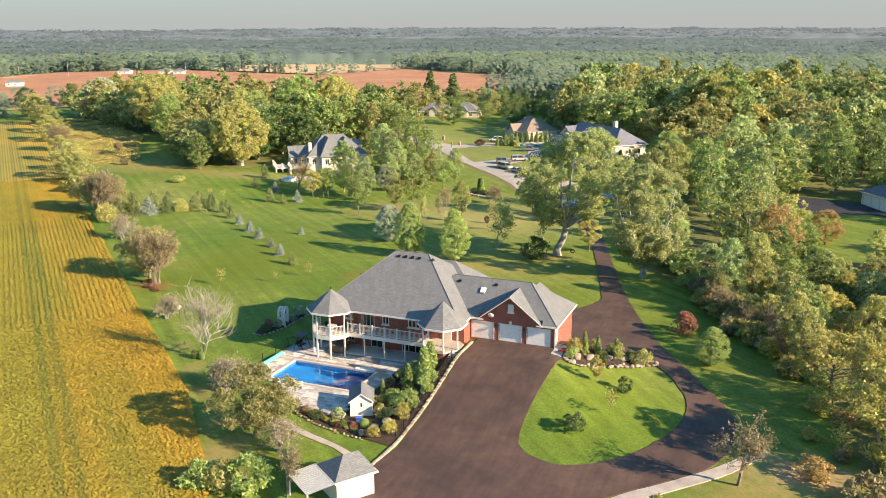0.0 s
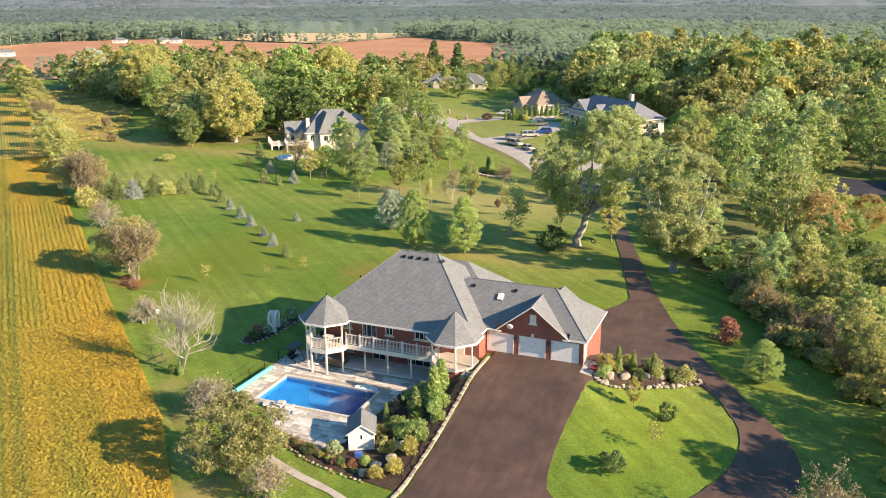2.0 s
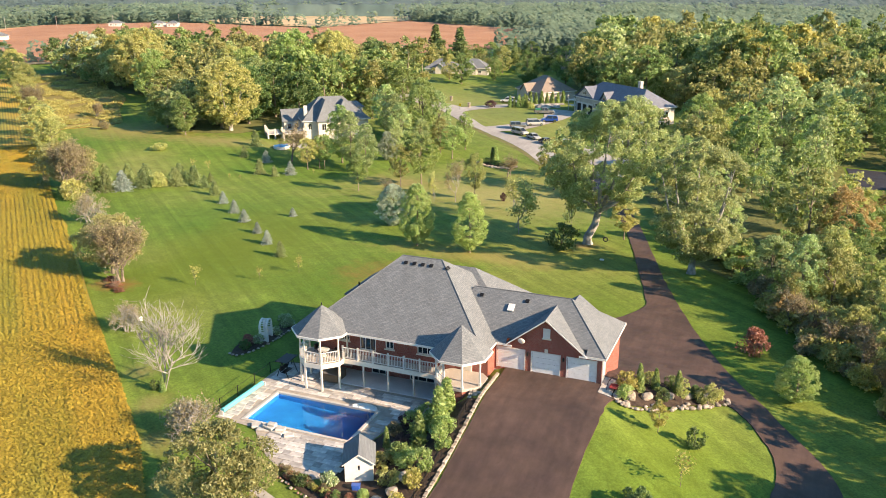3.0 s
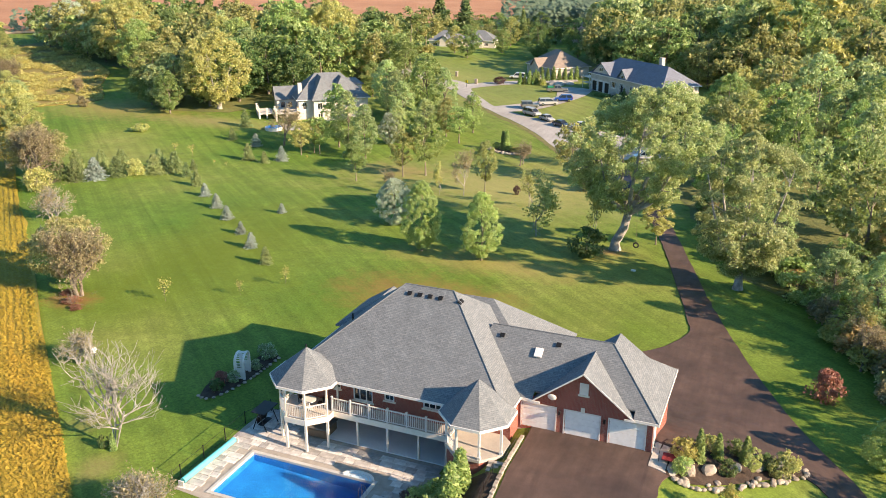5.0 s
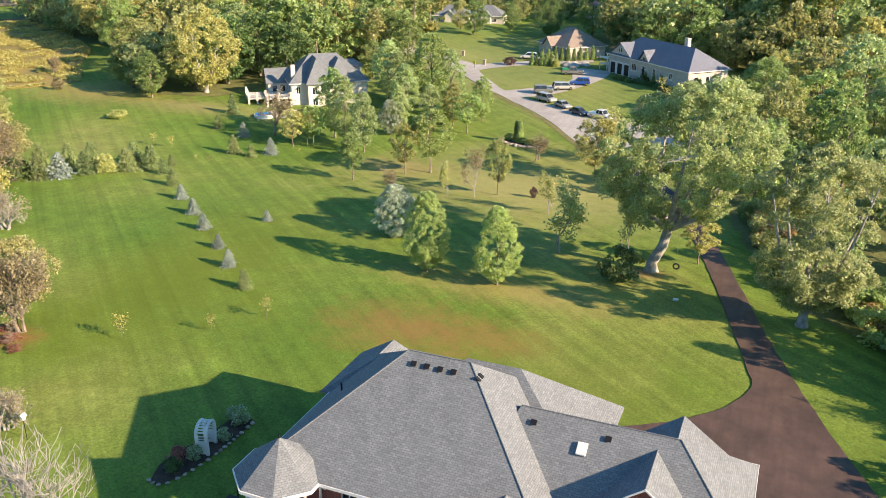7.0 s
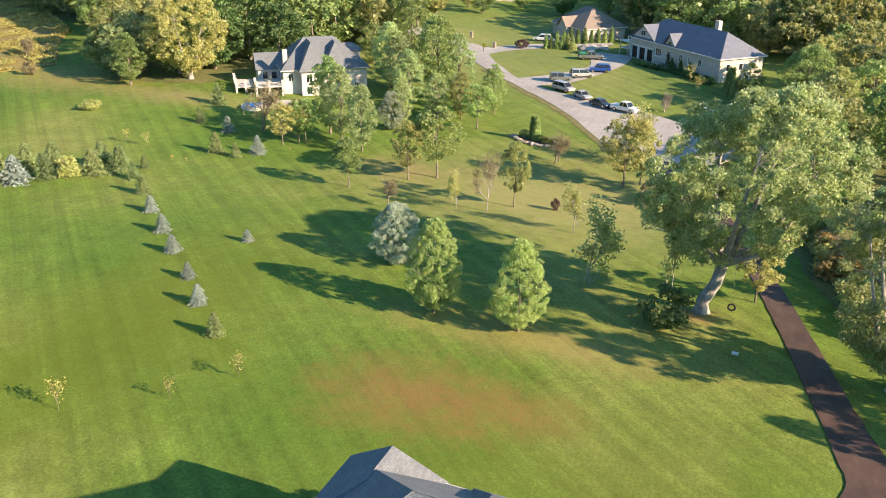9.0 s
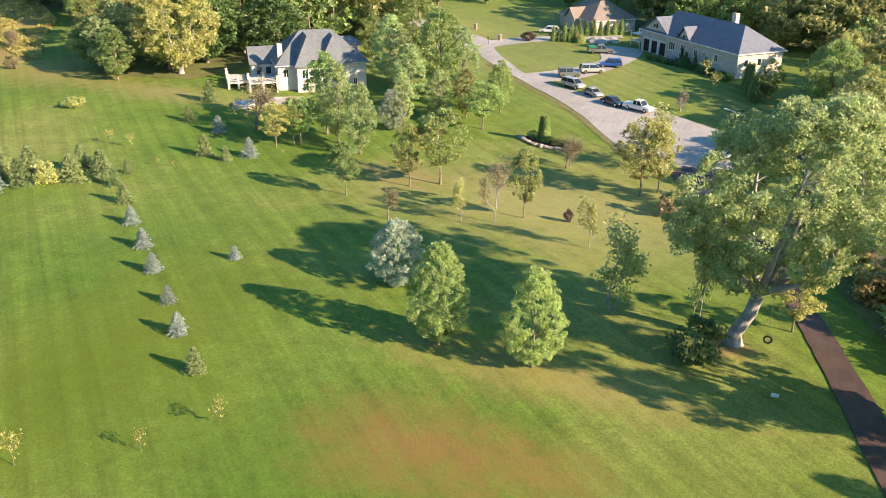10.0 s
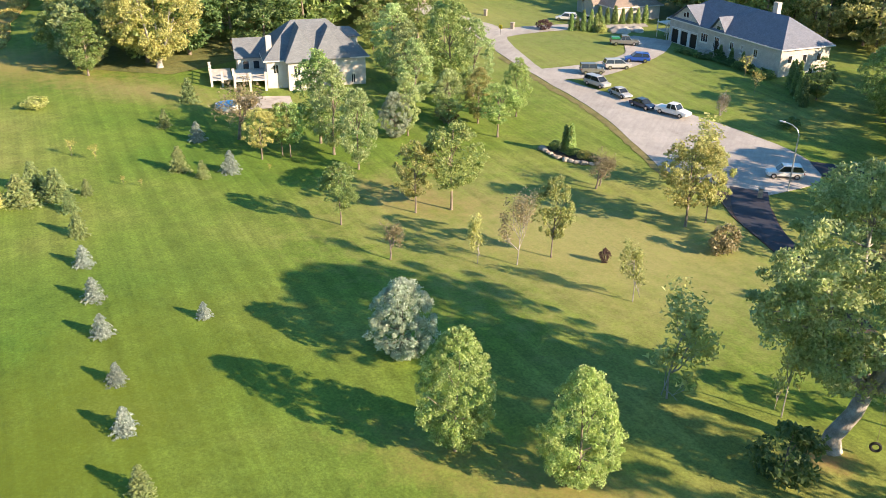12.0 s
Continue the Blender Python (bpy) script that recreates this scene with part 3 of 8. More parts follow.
sheet("driveway", LEFT + RIGHT + BACK, ASPHALT, 0.09, "worn brown-black asphalt driveway with patches and cracks", "driveway", 1.5, holes=[ISLAND], rough_edge=0.18, skirt=0.2)
# the cul-de-sac road
ROAD_L = curve_pts([(-24.0, 108.5), (-30.0, 118.5), (-39.3, 131.2), (-52, 143.5), (-64, 155), (-74, 167), (-84, 176), (-110, 190)], 5)
ROAD_R = curve_pts([(-108, 199), (-84, 185), (-72.5, 178), (-66, 165), (-54.4, 149.6), (-47, 144.5), (-38.1, 140.2), (-30, 138.0), (-23, 134.4), (-18.5, 132.0), (-8.3, 124.5), (-5.5, 116), (-11.4, 107.6)], 5)
sheet("road", ROAD_L + ROAD_R, ROADGREY, 0.06, "pale grey gravelled residential road ending in a turning circle", "road", 3.0, rough_edge=0.3, skirt=0.15)
SIDE = curve_pts([(-76, 171), (-70, 181), (-60, 190), (-46, 200)], 5) + curve_pts([(-44, 195), (-58, 184), (-66, 175), (-70, 167)], 5)
sheet("side_road", SIDE, ROADGREY, 0.07, "pale gravel side road between lawns", "road", 3.0, rough_edge=0.2)
D4 = curve_pts([(-56, 148.5), (-47, 157), (-43, 166), (-46, 178), (-45, 184)], 5) + curve_pts([(-36.5, 182.0), (-36, 172), (-38, 161), (-43, 150), (-49, 145.5)], 5)
sheet("drive_of_neighbour", D4, ROADGREY, 0.075, "pale gravel driveway in front of the stone house", "driveway", 3.0, rough_edge=0.3)
sheet("east_drive", [(38, 116), (52, 120), (60, 116), (50.5, 131.5), (36, 133)], ASPHALT_NEW, 0.06, "dark asphalt driveway beside the far white garage", "driveway", 3.0, rough_edge=0.4)
sheet("concrete_path", curve_pts([(18.6, -30.6), (22.7, -24.6), (26.2, -20.9), (30.5, -15.9), (33.9, -10.6)], 5) + curve_pts([(34.9, -11.2), (31.6, -16.9), (27.1, -22.0), (23.6, -25.8), (19.4, -31.4)], 5), CONCRETE, 0.09, "pale concrete kerb path along the drive edge", "path", 1.5, skirt=0.2)

sheet("fresh_drive", curve_pts([(-4.4, 87.0), (-8.1, 94.4), (-10.4, 100.6), (-11.6, 108.4)], 5) + curve_pts([(-16.3, 108.6), (-14.6, 98.7), (-10.5, 91.9), (-6.4, 86.2)], 5), ASPHALT_NEW, 0.13, "fresh blue-black asphalt at the driveway mouth", "driveway", 2.0)
# verge strip; the shade of the ditch is put into its dark olive
VERGE = [(-24.6, 107.6), (-30.8, 117.6), (-40.2, 130.2), (-53, 142.4), (-65, 154)]
sheet("road_verge", curve_pts(VERGE, 5) + list(reversed(curve_pts([(x + 0.9, y + 0.8) for x, y in VERGE], 5))), surface("shaded_verge", (0.12, 0.12, 0.035), (0.20, 0.18, 0.07), 0.6, 6, 0.95, 0.8, 0.05), 0.045, "rough grass verge along the road, ditch shade in its olive", "verge", 1.0, rough_edge=0.7)
sheet("side_drive", [(-7.2, 122.6), (-5.2, 117.4), (4, 119.5), (4, 123.0)], ASPHALT_NEW, 0.1, "dark asphalt side drive off the turning circle", "driveway", 2.0, rough_edge=0.2)

# fields
FIELD = [(-11.0, -37.5), (-26.2, -21.1), (-38.1, -10.8), (-57.3, 5.1), (-76.2, 21.7), (-103.8, 44.5), (-157, 91.6), (-216.5, 143), (-262, 172), (-420, 120), (-420, -200), (-20, -200), (8, -80)]
sheet("crop_field", FIELD, CROPSOIL, 0.35, "ripening yellow crop field with green streaks and rows", "field", 6.0, rough_edge=0.8, skirt=0.5)
MEADOW = [(-160, 95), (-164.5, 104), (-161, 109.5), (-156.5, 114), (-155.4, 120.5), (-170.5, 136), (-180, 150), (-206, 168), (-246, 190), (-262, 172), (-216.5, 143)]
sheet("meadow", MEADOW, surface("meadow_soil", (0.17, 0.15, 0.04), (0.28, 0.22, 0.06), 0.15, 2.5, 0.95, 0.6, 0.1), 0.2, "rough unmown meadow of yellow weeds and tall grass", "meadow", 4.0, rough_edge=1.2, skirt=0.4)
RED = [(-330, 200), (-254, 296), (-176, 306), (-120, 400), (-124.9, 461), (-177, 563), (-300, 640), (-321, 513), (-480, 545), (-560, 480), (-520, 330)]
sheet("ploughed_field", RED, SOIL, 0.4, "bare reddish-brown ploughed field", "field", 20.0)
TAN = [(-480.8, 556), (-321, 522), (-302, 650), (-357.9, 770), (-468, 660)]
sheet("stubble_field", TAN, STUBBLE, 0.5, "pale tan stubble field beyond the ploughed one", "field", 20.0)
sheet("lane_verge", [(-420, 200), (-315, 205), (-240, 285), (-300, 296), (-420, 300)], STUBBLE, 0.3, "dry straw-coloured field margin beside the ploughed land", "field", 15.0)
EASTWOOD = [(42, -7), (40.5, 5), (37.5, 17.3), (32.0, 29.3), (24.0, 39.0), (12.5, 50), (7.5, 64), (2.6, 82), (-1.5, 96), (1, 110), (8, 130), (5, 200), (-45, 205), (-70, 330), (300, 330), (300, -150), (62, -150), (48, -30)]
CLEAR = [(39, 74), (72, 66), (76, 134), (36, 134), (35, 100)]
sheet("woodland_ground", EASTWOOD, WOODFLOOR, 0.05, "shady woodland floor with leaf litter and weeds", "ground", 5.0, holes=[CLEAR], rough_edge=3.5)
WESTWOOD = [(-113, 118), (-134, 114), (-148, 140), (-178, 157), (-206, 163), (-262, 190), (-260, 270), (-110, 240), (-100, 150)]
sheet("grove_ground", WESTWOOD, WOODFLOOR, 0.05, "shady grove floor with dry leaves", "ground", 8.0, rough_edge=1.2)

# ---- houses ----
def wall_open(x0, x1, y0, y1, z0, z1, holes):
    """A wall along x with thickness y0..y1 and openings (x0, x1, z0, z1) through it."""
    bm = bmesh.new()
    xs = sorted({x0, x1, *(h[0] for h in holes), *(h[1] for h in holes)})
    for a, b in zip(xs, xs[1:]):
        cut = sorted((h[2], h[3]) for h in holes if h[0] < b - 1e-4 and h[1] > a + 1e-4)
        z = z0
        for lo, hi in cut + [(z1, z1)]:
            if lo > z + 1e-4:
                boxbm(bm, a, b, y0, y1, z, lo)
            z = max(z, hi)
    bmesh.ops.remove_doubles(bm, verts=bm.verts, dist=1e-4)
    return bm


def window(parent, x0, x1, z0, z1, y, m=None, frame=WHITE, bars=1, sill=True, local=False, f=0.09):
    """A window in a wall whose outer face is at y, looking to -y."""
    bm = bmesh.new()
    for a, b, c, d in ((x0, x1, z0, z0 + f), (x0, x1, z1 - f, z1), (x0, x0 + f, z0 + f, z1 - f), (x1 - f, x1, z0 + f, z1 - f)):
        boxbm(bm, a, b, y - 0.04, y + 0.10, c, d, 0, m)
    w = part("window", bm, frame, parent, local=local)
    for i in range(1, bars + 1):
        c = x0 + (x1 - x0) * i / (bars + 1)
        part("glazing_bar", box(c - 0.035, c + 0.035, y - 0.03, y + 0.08, z0 + f, z1 - f, 0, m), frame, w, local=local)
    part("pane", box(x0 + f, x1 - f, y + 0.05, y + 0.07, z0 + f, z1 - f, 0, m), GLASS, w, local=local)
    if sill:
        part("sill", box(x0 - 0.12, x1 + 0.12, y - 0.13, y - 0.041, z0 - 0.13, z0 - 0.003, 0, m), CREAM, w, local=local)
    return w


def slab_roof(faces, thick=0.14):
    """A roof of given slopes: the slopes and, below them, their copies, closed round the rim."""
    bm = bmesh.new()
    cache = {}

    def vert(p):
        k = tuple(round(c, 3) for c in p)
        if k not in cache:
            cache[k] = bm.verts.new(p)
        return cache[k]

    fs = [bm.faces.new([vert(p) for p in f]) for f in faces]
    bmesh.ops.recalc_face_normals(bm, faces=fs)
    if sum(f.normal.z for f in fs) < 0:
        bmesh.ops.reverse_faces(bm, faces=fs)
    low = {v: bm.verts.new(v.co - Vector((0, 0, thick))) for v in list(cache.values())}
    for f in fs:
        bm.faces.new([low[v] for v in reversed(f.verts)])
    for e in list({e for f in fs for e in f.edges}):
        own = [f for f in e.link_faces if f in fs]
        if len(own) == 1:
            a, b = e.verts
            for l in own[0].loops:
                if l.edge == e:
                    a, b = l.vert, l.link_loop_next.vert
            bm.faces.new([b, a, low[a], low[b]])
    return bm


def hip(x0, x1, y0, y1, ze, zr, rx0, rx1, ry0=None, ry1=None, m=None):
    """Slopes of a hip roof whose ridge runs along x from rx0 to rx1 (or along y where ry0, ry1 are given)."""
    q = [(x0, y0, ze), (x1, y0, ze), (x1, y1, ze), (x0, y1, ze)]
    if ry0 is None:
        yc = (y0 + y1) / 2
        a, b = (rx0, yc, zr), (rx1, yc, zr)
        fs = [[q[0], q[1], b, a], [q[1], q[2], b], [q[2], q[3], a, b], [q[3], q[0], a]]
    else:
        xc = (x0 + x1) / 2
        a, b = (xc, ry0, zr), (xc, ry1, zr)
        fs = [[q[0], q[1], a], [q[1], q[2], b, a], [q[2], q[3], b], [q[3], q[0], a, b]]
    return [[tuple(m @ Vector(p)) for p in f] for f in fs] if m else fs


def fascia_rect(x0, x1, y0, y1, z0, z1, m=None):
    """One closed board round a rectangle."""
    bm = bmesh.new()
    t, rings = 0.05, []
    for d, z in ((t, z0), (t, z1), (0.003, z1), (0.003, z0)):
        pts = [(x0 - d, y0 - d, z), (x1 + d, y0 - d, z), (x1 + d, y1 + d, z), (x0 - d, y1 + d, z)]
        rings.append([bm.verts.new(m @ Vector(p) if m else p) for p in pts])
    for k in range(4):
        a, b = rings[k], rings[(k + 1) % 4]
        for i in range(4):
            bm.faces.new([a[i], a[(i + 1) % 4], b[(i + 1) % 4], b[i]])
    return bm


def octagon(cx, cy, r, turn=22.5):
    return [(cx + r * math.cos(radians(turn + 45 * k)), cy + r * math.sin(radians(turn + 45 * k))) for k in range(8)]


def prism(pts, z0, z1):
    bm = bmesh.new()
    lo, hi = [bm.verts.new((*p, z0)) for p in pts], [bm.verts.new((*p, z1)) for p in pts]
    n = len(pts)
    bm.faces.new(list(reversed(lo)))
    bm.faces.new(hi)
    for i in range(n):
        bm.faces.new([lo[i], lo[(i + 1) % n], hi[(i + 1) % n], hi[i]])
    return bm


def beam(bm, a, b, w, h):
    """A square bar from a to b, h high from its lower line."""
    a, b = Vector(a), Vector(b)
    d = (b - a)
    L = d.length
    ang = math.atan2(d.y, d.x)
    boxbm(bm, 0, L, -w / 2, w / 2, 0, h, 0, Matrix.Translation(a) @ Matrix.Rotation(ang, 4, "Z"))
    return bm


def main_house():
    H = rest("house", -6, 4, -3.3, "red brick bungalow with grey shingle hip roofs and walkout basement", "house")
    EZ = 2.75
    up = [(-16.5, -15.3, 1.0, 2.2), (-14.1, -12.3, 0.3, 2.2), (-11.2, -10.3, 0.85, 2.2), (-7.7, -6.1, 0.9, 2.2)]
    part("wall", wall_open(-18.8, -4.6, -2.0, -1.7, -0.3, EZ - 0.02, up), BRICK, H)
    low = [(-17.2, -16.3, -2.75, -1.9), (-13.9, -12.2, -3.22, -1.15), (-9.5, -6.7, -3.22, -1.15)]
    part("wall", wall_open(-18.8, -4.6, 0.0, 0.3, -3.3, -0.5, low), BRICK, H)
    part("floor_slab", box(-18.8, -4.61, -1.69, 0.3, -0.5, -0.31), CONCRETE, H)
    part("wall", box(-18.8, -18.5, -1.69, 11.9, -3.3, EZ - 0.02), BRICK, H)
    part("wall", box(-18.49, -0.5, 11.6, 11.9, -3.3, EZ - 0.02), BRICK, H)
    part("wall", box(-4.59, -0.3, -2.0, -1.7, -3.3, EZ - 0.02), BRICK, H)
    part("wall", box(-0.6, -0.3, -1.69, 0.0, -3.3, EZ - 0.02), BRICK, H)
    for x0, x1, z0, z1 in up:
        window(H, x0, x1, z0, z1, -1.95, bars=2 if x1 - x0 > 1.5 else 1)
    window(H, *low[0][:2], *low[0][2:], 0.05)
    for x0, x1, z0, z1 in low[1:]:
        window(H, x0, x1, z0, z1, 0.05, bars=2 if x1 - x0 > 2 else 1, sill=False)
    # garage
    doors = [(0.0, 2.74), (3.5, 6.24), (7.0, 9.75)]
    part("wall", wall_open(-0.3, 10.3, 0.0, 0.3, -0.3, EZ - 0.02, [(a, b, -0.02, 2.13) for a, b in doors]), BRICK, H)
    part("wall", box(10.0, 10.3, 0.31, 8.6, -3.3, EZ - 0.02), BRICK, H)
    part("wall", box(-0.3, 9.99, 8.3, 8.6, -3.3, EZ - 0.02), BRICK, H)
    part("footing", box(-0.3, 10.32, -0.02, 0.29, -0.9, -0.301), CONCRETE, H)
    for a, b in doors:
        tr = bmesh.new()
        boxbm(tr, a - 0.10, a - 0.003, -0.03, 0.12, 0.0, 2.23)
        boxbm(tr, b + 0.003, b + 0.10, -0.03, 0.12, 0.0, 2.23)
        boxbm(tr, a - 0.003, b + 0.003, -0.03, 0.12, 2.133, 2.23)
        d = part("garage_door", tr, WHITE, H, "white sectional garage door")
        for k in range(4):
            bm = box(a + 0.01, b - 0.01, 0.05, 0.09, 0.01 + k * 0.53, 0.53 + k * 0.53, 0.012)
            part("panel", bm, DOORW, d)
    # gable over the doors
    bm = bmesh.new()
    tri = [(0.98, EZ - 0.02), (8.82, EZ - 0.02), (4.9, 5.72)]
    f0 = [bm.verts.new((x, -0.001, z)) for x, z in tri]
    f1 = [bm.verts.new((x, 0.28, z)) for x, z in tri]
    bm.faces.new(f0)
    bm.faces.new(list(reversed(f1)))
    for i in range(3):
        bm.faces.new([f0[(i + 1) % 3], f0[i], f1[i], f1[(i + 1) % 3]])
    part("gable_wall", bm, BRICK, H)
    part("vent_window", box(4.55, 5.25, -0.06, -0.004, 3.75, 4.75, 0.02), WHITE, H, "white louvred gable vent")
    part("vent_sill", box(4.45, 5.35, -0.10, -0.004, 3.62, 3.745), CREAM, H)
    part("keystone", box(4.74, 5.06, -0.06, -0.004, 2.26, 2.62, 0.01), CREAM, H)
    for lx in (3.1, 6.65):
        bm = box(lx - 0.09, lx + 0.09, -0.28, -0.10, 1.72, 2.05, 0.03)
        boxbm(bm, lx - 0.03, lx + 0.03, -0.10, -0.004, 1.9, 1.98)
        part("wall_lantern", bm, DARKMETAL, H, "black wall lantern")
    dish = bmesh.new()
    bmesh.ops.create_uvsphere(dish, u_segments=16, v_segments=8, radius=0.36)
    for v in list(dish.verts):
        if v.co.z > 0.05:
            dish.verts.remove(v)
    bmesh.ops.transform(dish, matrix=Matrix.Translation((2.5, -0.35, 3.25)) @ Matrix.Rotation(radians(-65), 4, "X") @ Matrix.Diagonal((1, 1, 0.45, 1)), verts=dish.verts)
    rod(dish, (2.5, -0.3, 3.1), (2.5, 0.0, 2.95), 0.03)
    part("satellite_dish", dish, WHITE, H, "white satellite dish")
    part("side_door", box(10.30, 10.36, 0.5, 1.45, 0.0, 2.05, 0.01), CREAM, H)
    # roofs
    part("roof", slab_roof(hip(-19.45, 0.0, -3.85, 12.35, EZ, 8.78, -12.0, -7.56)), SHINGLE, H, "grey shingle hip roof")
    part("roof", slab_roof(hip(-12.0, 1.25, 1.85, 12.65, EZ + 0.01, 7.32, -9.0, -5.05)), SHINGLE, H)
    ze, gr = EZ + 0.005, [(-4.0, 4.275, 6.42), (6.15, 4.275, 6.42)]
    up_ = ze + 0.62 * (6.42 - ze) / 4.775
    part("roof", slab_roof([[(-6, -0.5, ze), (0.95, -0.5, ze), (0.95, 0.12, up_), (8.85, 0.12, up_), (8.85, -0.5, ze), (10.75, -0.5, ze), gr[1], gr[0]], [(10.75, -0.5, ze), (10.75, 9.05, ze), gr[1]], [(10.75, 9.05, ze), (-6, 9.05, ze), gr[0], gr[1]], [(-6, 9.05, ze), (-6, -0.5, ze), gr[0]]]), SHINGLE, H)
    gab = [[(0.95, -0.55, EZ - 0.02), (0.95, 4.4, EZ - 0.02), (4.9, 4.4, 5.82), (4.9, -0.55, 5.82)], [(4.9, -0.55, 5.82), (4.9, 4.4, 5.82), (8.85, 4.4, EZ - 0.02), (8.85, -0.55, EZ - 0.02)]]
    part("roof", slab_roof(gab), SHINGLE, H)
    gab2 = [[(2.4, 4.4, 2.6), (2.4, 9.4, 2.6), (5.75, 9.4, 5.05), (5.75, 4.4, 5.05)], [(5.75, 4.4, 5.05), (5.75, 9.4, 5.05), (9.1, 9.4, 2.6), (9.1, 4.4, 2.6)]]
    part("roof", slab_roof(gab2), SHINGLE, H)
    part("roof", slab_roof(hip(-20.2, -13.56, 6.0, 12.6, EZ - 0.03, 4.93, 0, 0, 8.4, 11.83)), SHINGLE, H)
    part("fascia", fascia_rect(-19.45, 0.0, -3.85, 12.35, EZ - 0.19, EZ + 0.03), WHITE, H)
    for a_, b_, c_, d_ in ((0.0, 0.95, -0.55, -0.503), (8.85, 10.8, -0.55, -0.503), (10.753, 10.8, -0.5, 9.05), (-0.6, 10.8, 9.053, 9.1)):
        part("fascia", box(a_, b_, c_, d_, EZ - 0.19, EZ + 0.03), WHITE, H)
    part("soffit", box(-19.4, -0.05, -3.8, -2.01, EZ - 0.19, EZ - 0.15), WHITE, H)
    part("soffit", box(8.9, 10.7, -0.45, -0.005, EZ - 0.19, EZ - 0.15), WHITE, H)
    rake = bmesh.new()
    for sx in (-1, 1):
        a, b = Vector((4.9 + sx * 4.0, -0.60, EZ - 0.17)), Vector((4.9, -0.60, 5.69))
        vs = [rake.verts.new(p) for p in (a, b, b + Vector((0, 0, 0.14)), a + Vector((0, 0, 0.14)))]
        vs2 = [rake.verts.new(v.co + Vector((0, 0.05, 0))) for v in vs]
        rake.faces.new(vs)
        rake.faces.new(list(reversed(vs2)))
        for i in range(4):
            rake.faces.new([vs[i], vs2[i], vs2[(i + 1) % 4], vs[(i + 1) % 4]])
    part("rake_board", rake, WHITE, H)
    part("eave_return", box(0.85, 1.6, -0.61, -0.52, EZ - 0.19, EZ - 0.03), WHITE, H)
    part("eave_return", box(8.2, 8.95, -0.61, -0.52, EZ - 0.19, EZ - 0.03), WHITE, H)
    # ridge caps, vents and skylight
    caps = bmesh.new()
    for a, b in (((-12, 4.25, 8.79), (-7.56, 4.25, 8.79)), ((-4.0, 4.275, 6.43), (6.15, 4.275, 6.43)), ((-7.56, 4.25, 8.79), (0, -3.85, 2.77)), ((-12, 4.25, 8.79), (-19.45, -3.85, 2.77)), ((6.15, 4.275, 6.43), (10.75, -0.5, 2.77)), ((4.9, -0.55, 5.83), (4.9, 4.0, 5.83))):
        rod(caps, a, b, 0.05, 6)
    part("ridge_cap", caps, SHINGLE, H)

    def on_front(x, run):
        return (x, -3.85 + run, 2.75 + run * (8.78 - 2.75) / 8.1)

    def on_garage(x, run):
        return (x, -0.5 + run, 2.755 + run * (6.42 - 2.755) / 4.775)

    tilt = Matrix.Rotation(math.atan2(6.03, 8.1), 4, "X")
    for x, y, z in [on_front(x, 7.35) for x in (-11.3, -10.35, -9.4, -8.45)] + [on_garage(x, 4.0) for x in (-2.9, 1.9)]:
        m = Matrix.Translation((x, y, z)) @ tilt
        bm = box(-0.17, 0.17, -0.16, 0.16, 0.0, 0.11, 0.03, m)
        boxbm(bm, -0.21, 0.21, -0.20, 0.18, 0.111, 0.14, 0.01, m)
        part("roof_vent", bm, DARKMETAL, H, "dark box roof vent")
    x, y, z = on_garage(0.45, 3.2)
    m = Matrix.Translation((x, y, z)) @ tilt
    bm = box(-0.32, 0.32, -0.42, 0.42, 0.0, 0.20, 0.04, m)
    part("skylight", bm, WHITE, H, "white skylight dome")
    east = math.atan2(6.03, 7.56)
    for yy in (3.4, 3.9):
        bm = box(-0.2, 0.2, -0.13, 0.13, 0, 0.12, 0.02, Matrix.Translation((-6.75, yy, 8.12)) @ Matrix.Rotation(east, 4, "Y"))
        part("roof_vent", bm, DARKMETAL, H)
    pipe = rod(bmesh.new(), (-17.2, 4.0, 4.4), (-17.2, 4.0, 5.2), 0.07)
    part("vent_pipe", pipe, DARKMETAL, H)
    for px, py in ((10.38, -0.06), (-0.36, -0.1)):
        part("downspout", box(px - 0.04, px + 0.04, py - 0.04, py + 0.04, 0.0, EZ - 0.19), WHITE, H)

    # entrance porch under its eight-sided roof
    P = rest("entrance_porch", -2.35, -3.75, -3.3, "cream entrance porch with eight-sided shingle roof beside the garage", "porch")
    cx, cy = -2.35, -3.75
    part("floor", prism(octagon(cx, cy, 2.55), -0.25, 0.0), DECKING, P)
    part("base_wall", prism(octagon(cx, cy, 2.35), -3.3, -0.251), BRICK, P)
    oc = octagon(cx, cy, 3.0)
    ap = (cx, cy + 0.1, 5.45)
    part("roof", slab_roof([[(*oc[k], EZ), (*oc[(k + 1) % 8], EZ), ap] for k in range(8)]), SHINGLE, P)
    fb = bmesh.new()
    for k in range(8):
        beam(fb, (*oc[k], EZ - 0.19), (*oc[(k + 1) % 8], EZ - 0.19), 0.08, 0.22)
    part("fascia", fb, WHITE, P)
    for k in (4, 5, 6, 7):
        q = octagon(cx, cy, 2.4)[k]
        bm = box(q[0] - 0.08, q[0] + 0.08, q[1] - 0.08, q[1] + 0.08, 0.0, EZ - 0.19)
        boxbm(bm, q[0] - 0.12, q[0] + 0.12, q[1] - 0.12, q[1] + 0.12, 0.0, 0.25)
        part("post", bm, WHITE, P)
    ring = octagon(cx, cy, 2.4)
    bal = bmesh.new()
    boxbm(bal, -0.02, 0.02, -0.02, 0.02, 0.1, 0.86)
    me_b = bpy.data.meshes.new("baluster")
    bal.to_mesh(me_b)
    bal.free()
    me_b.materials.append(WHITE)
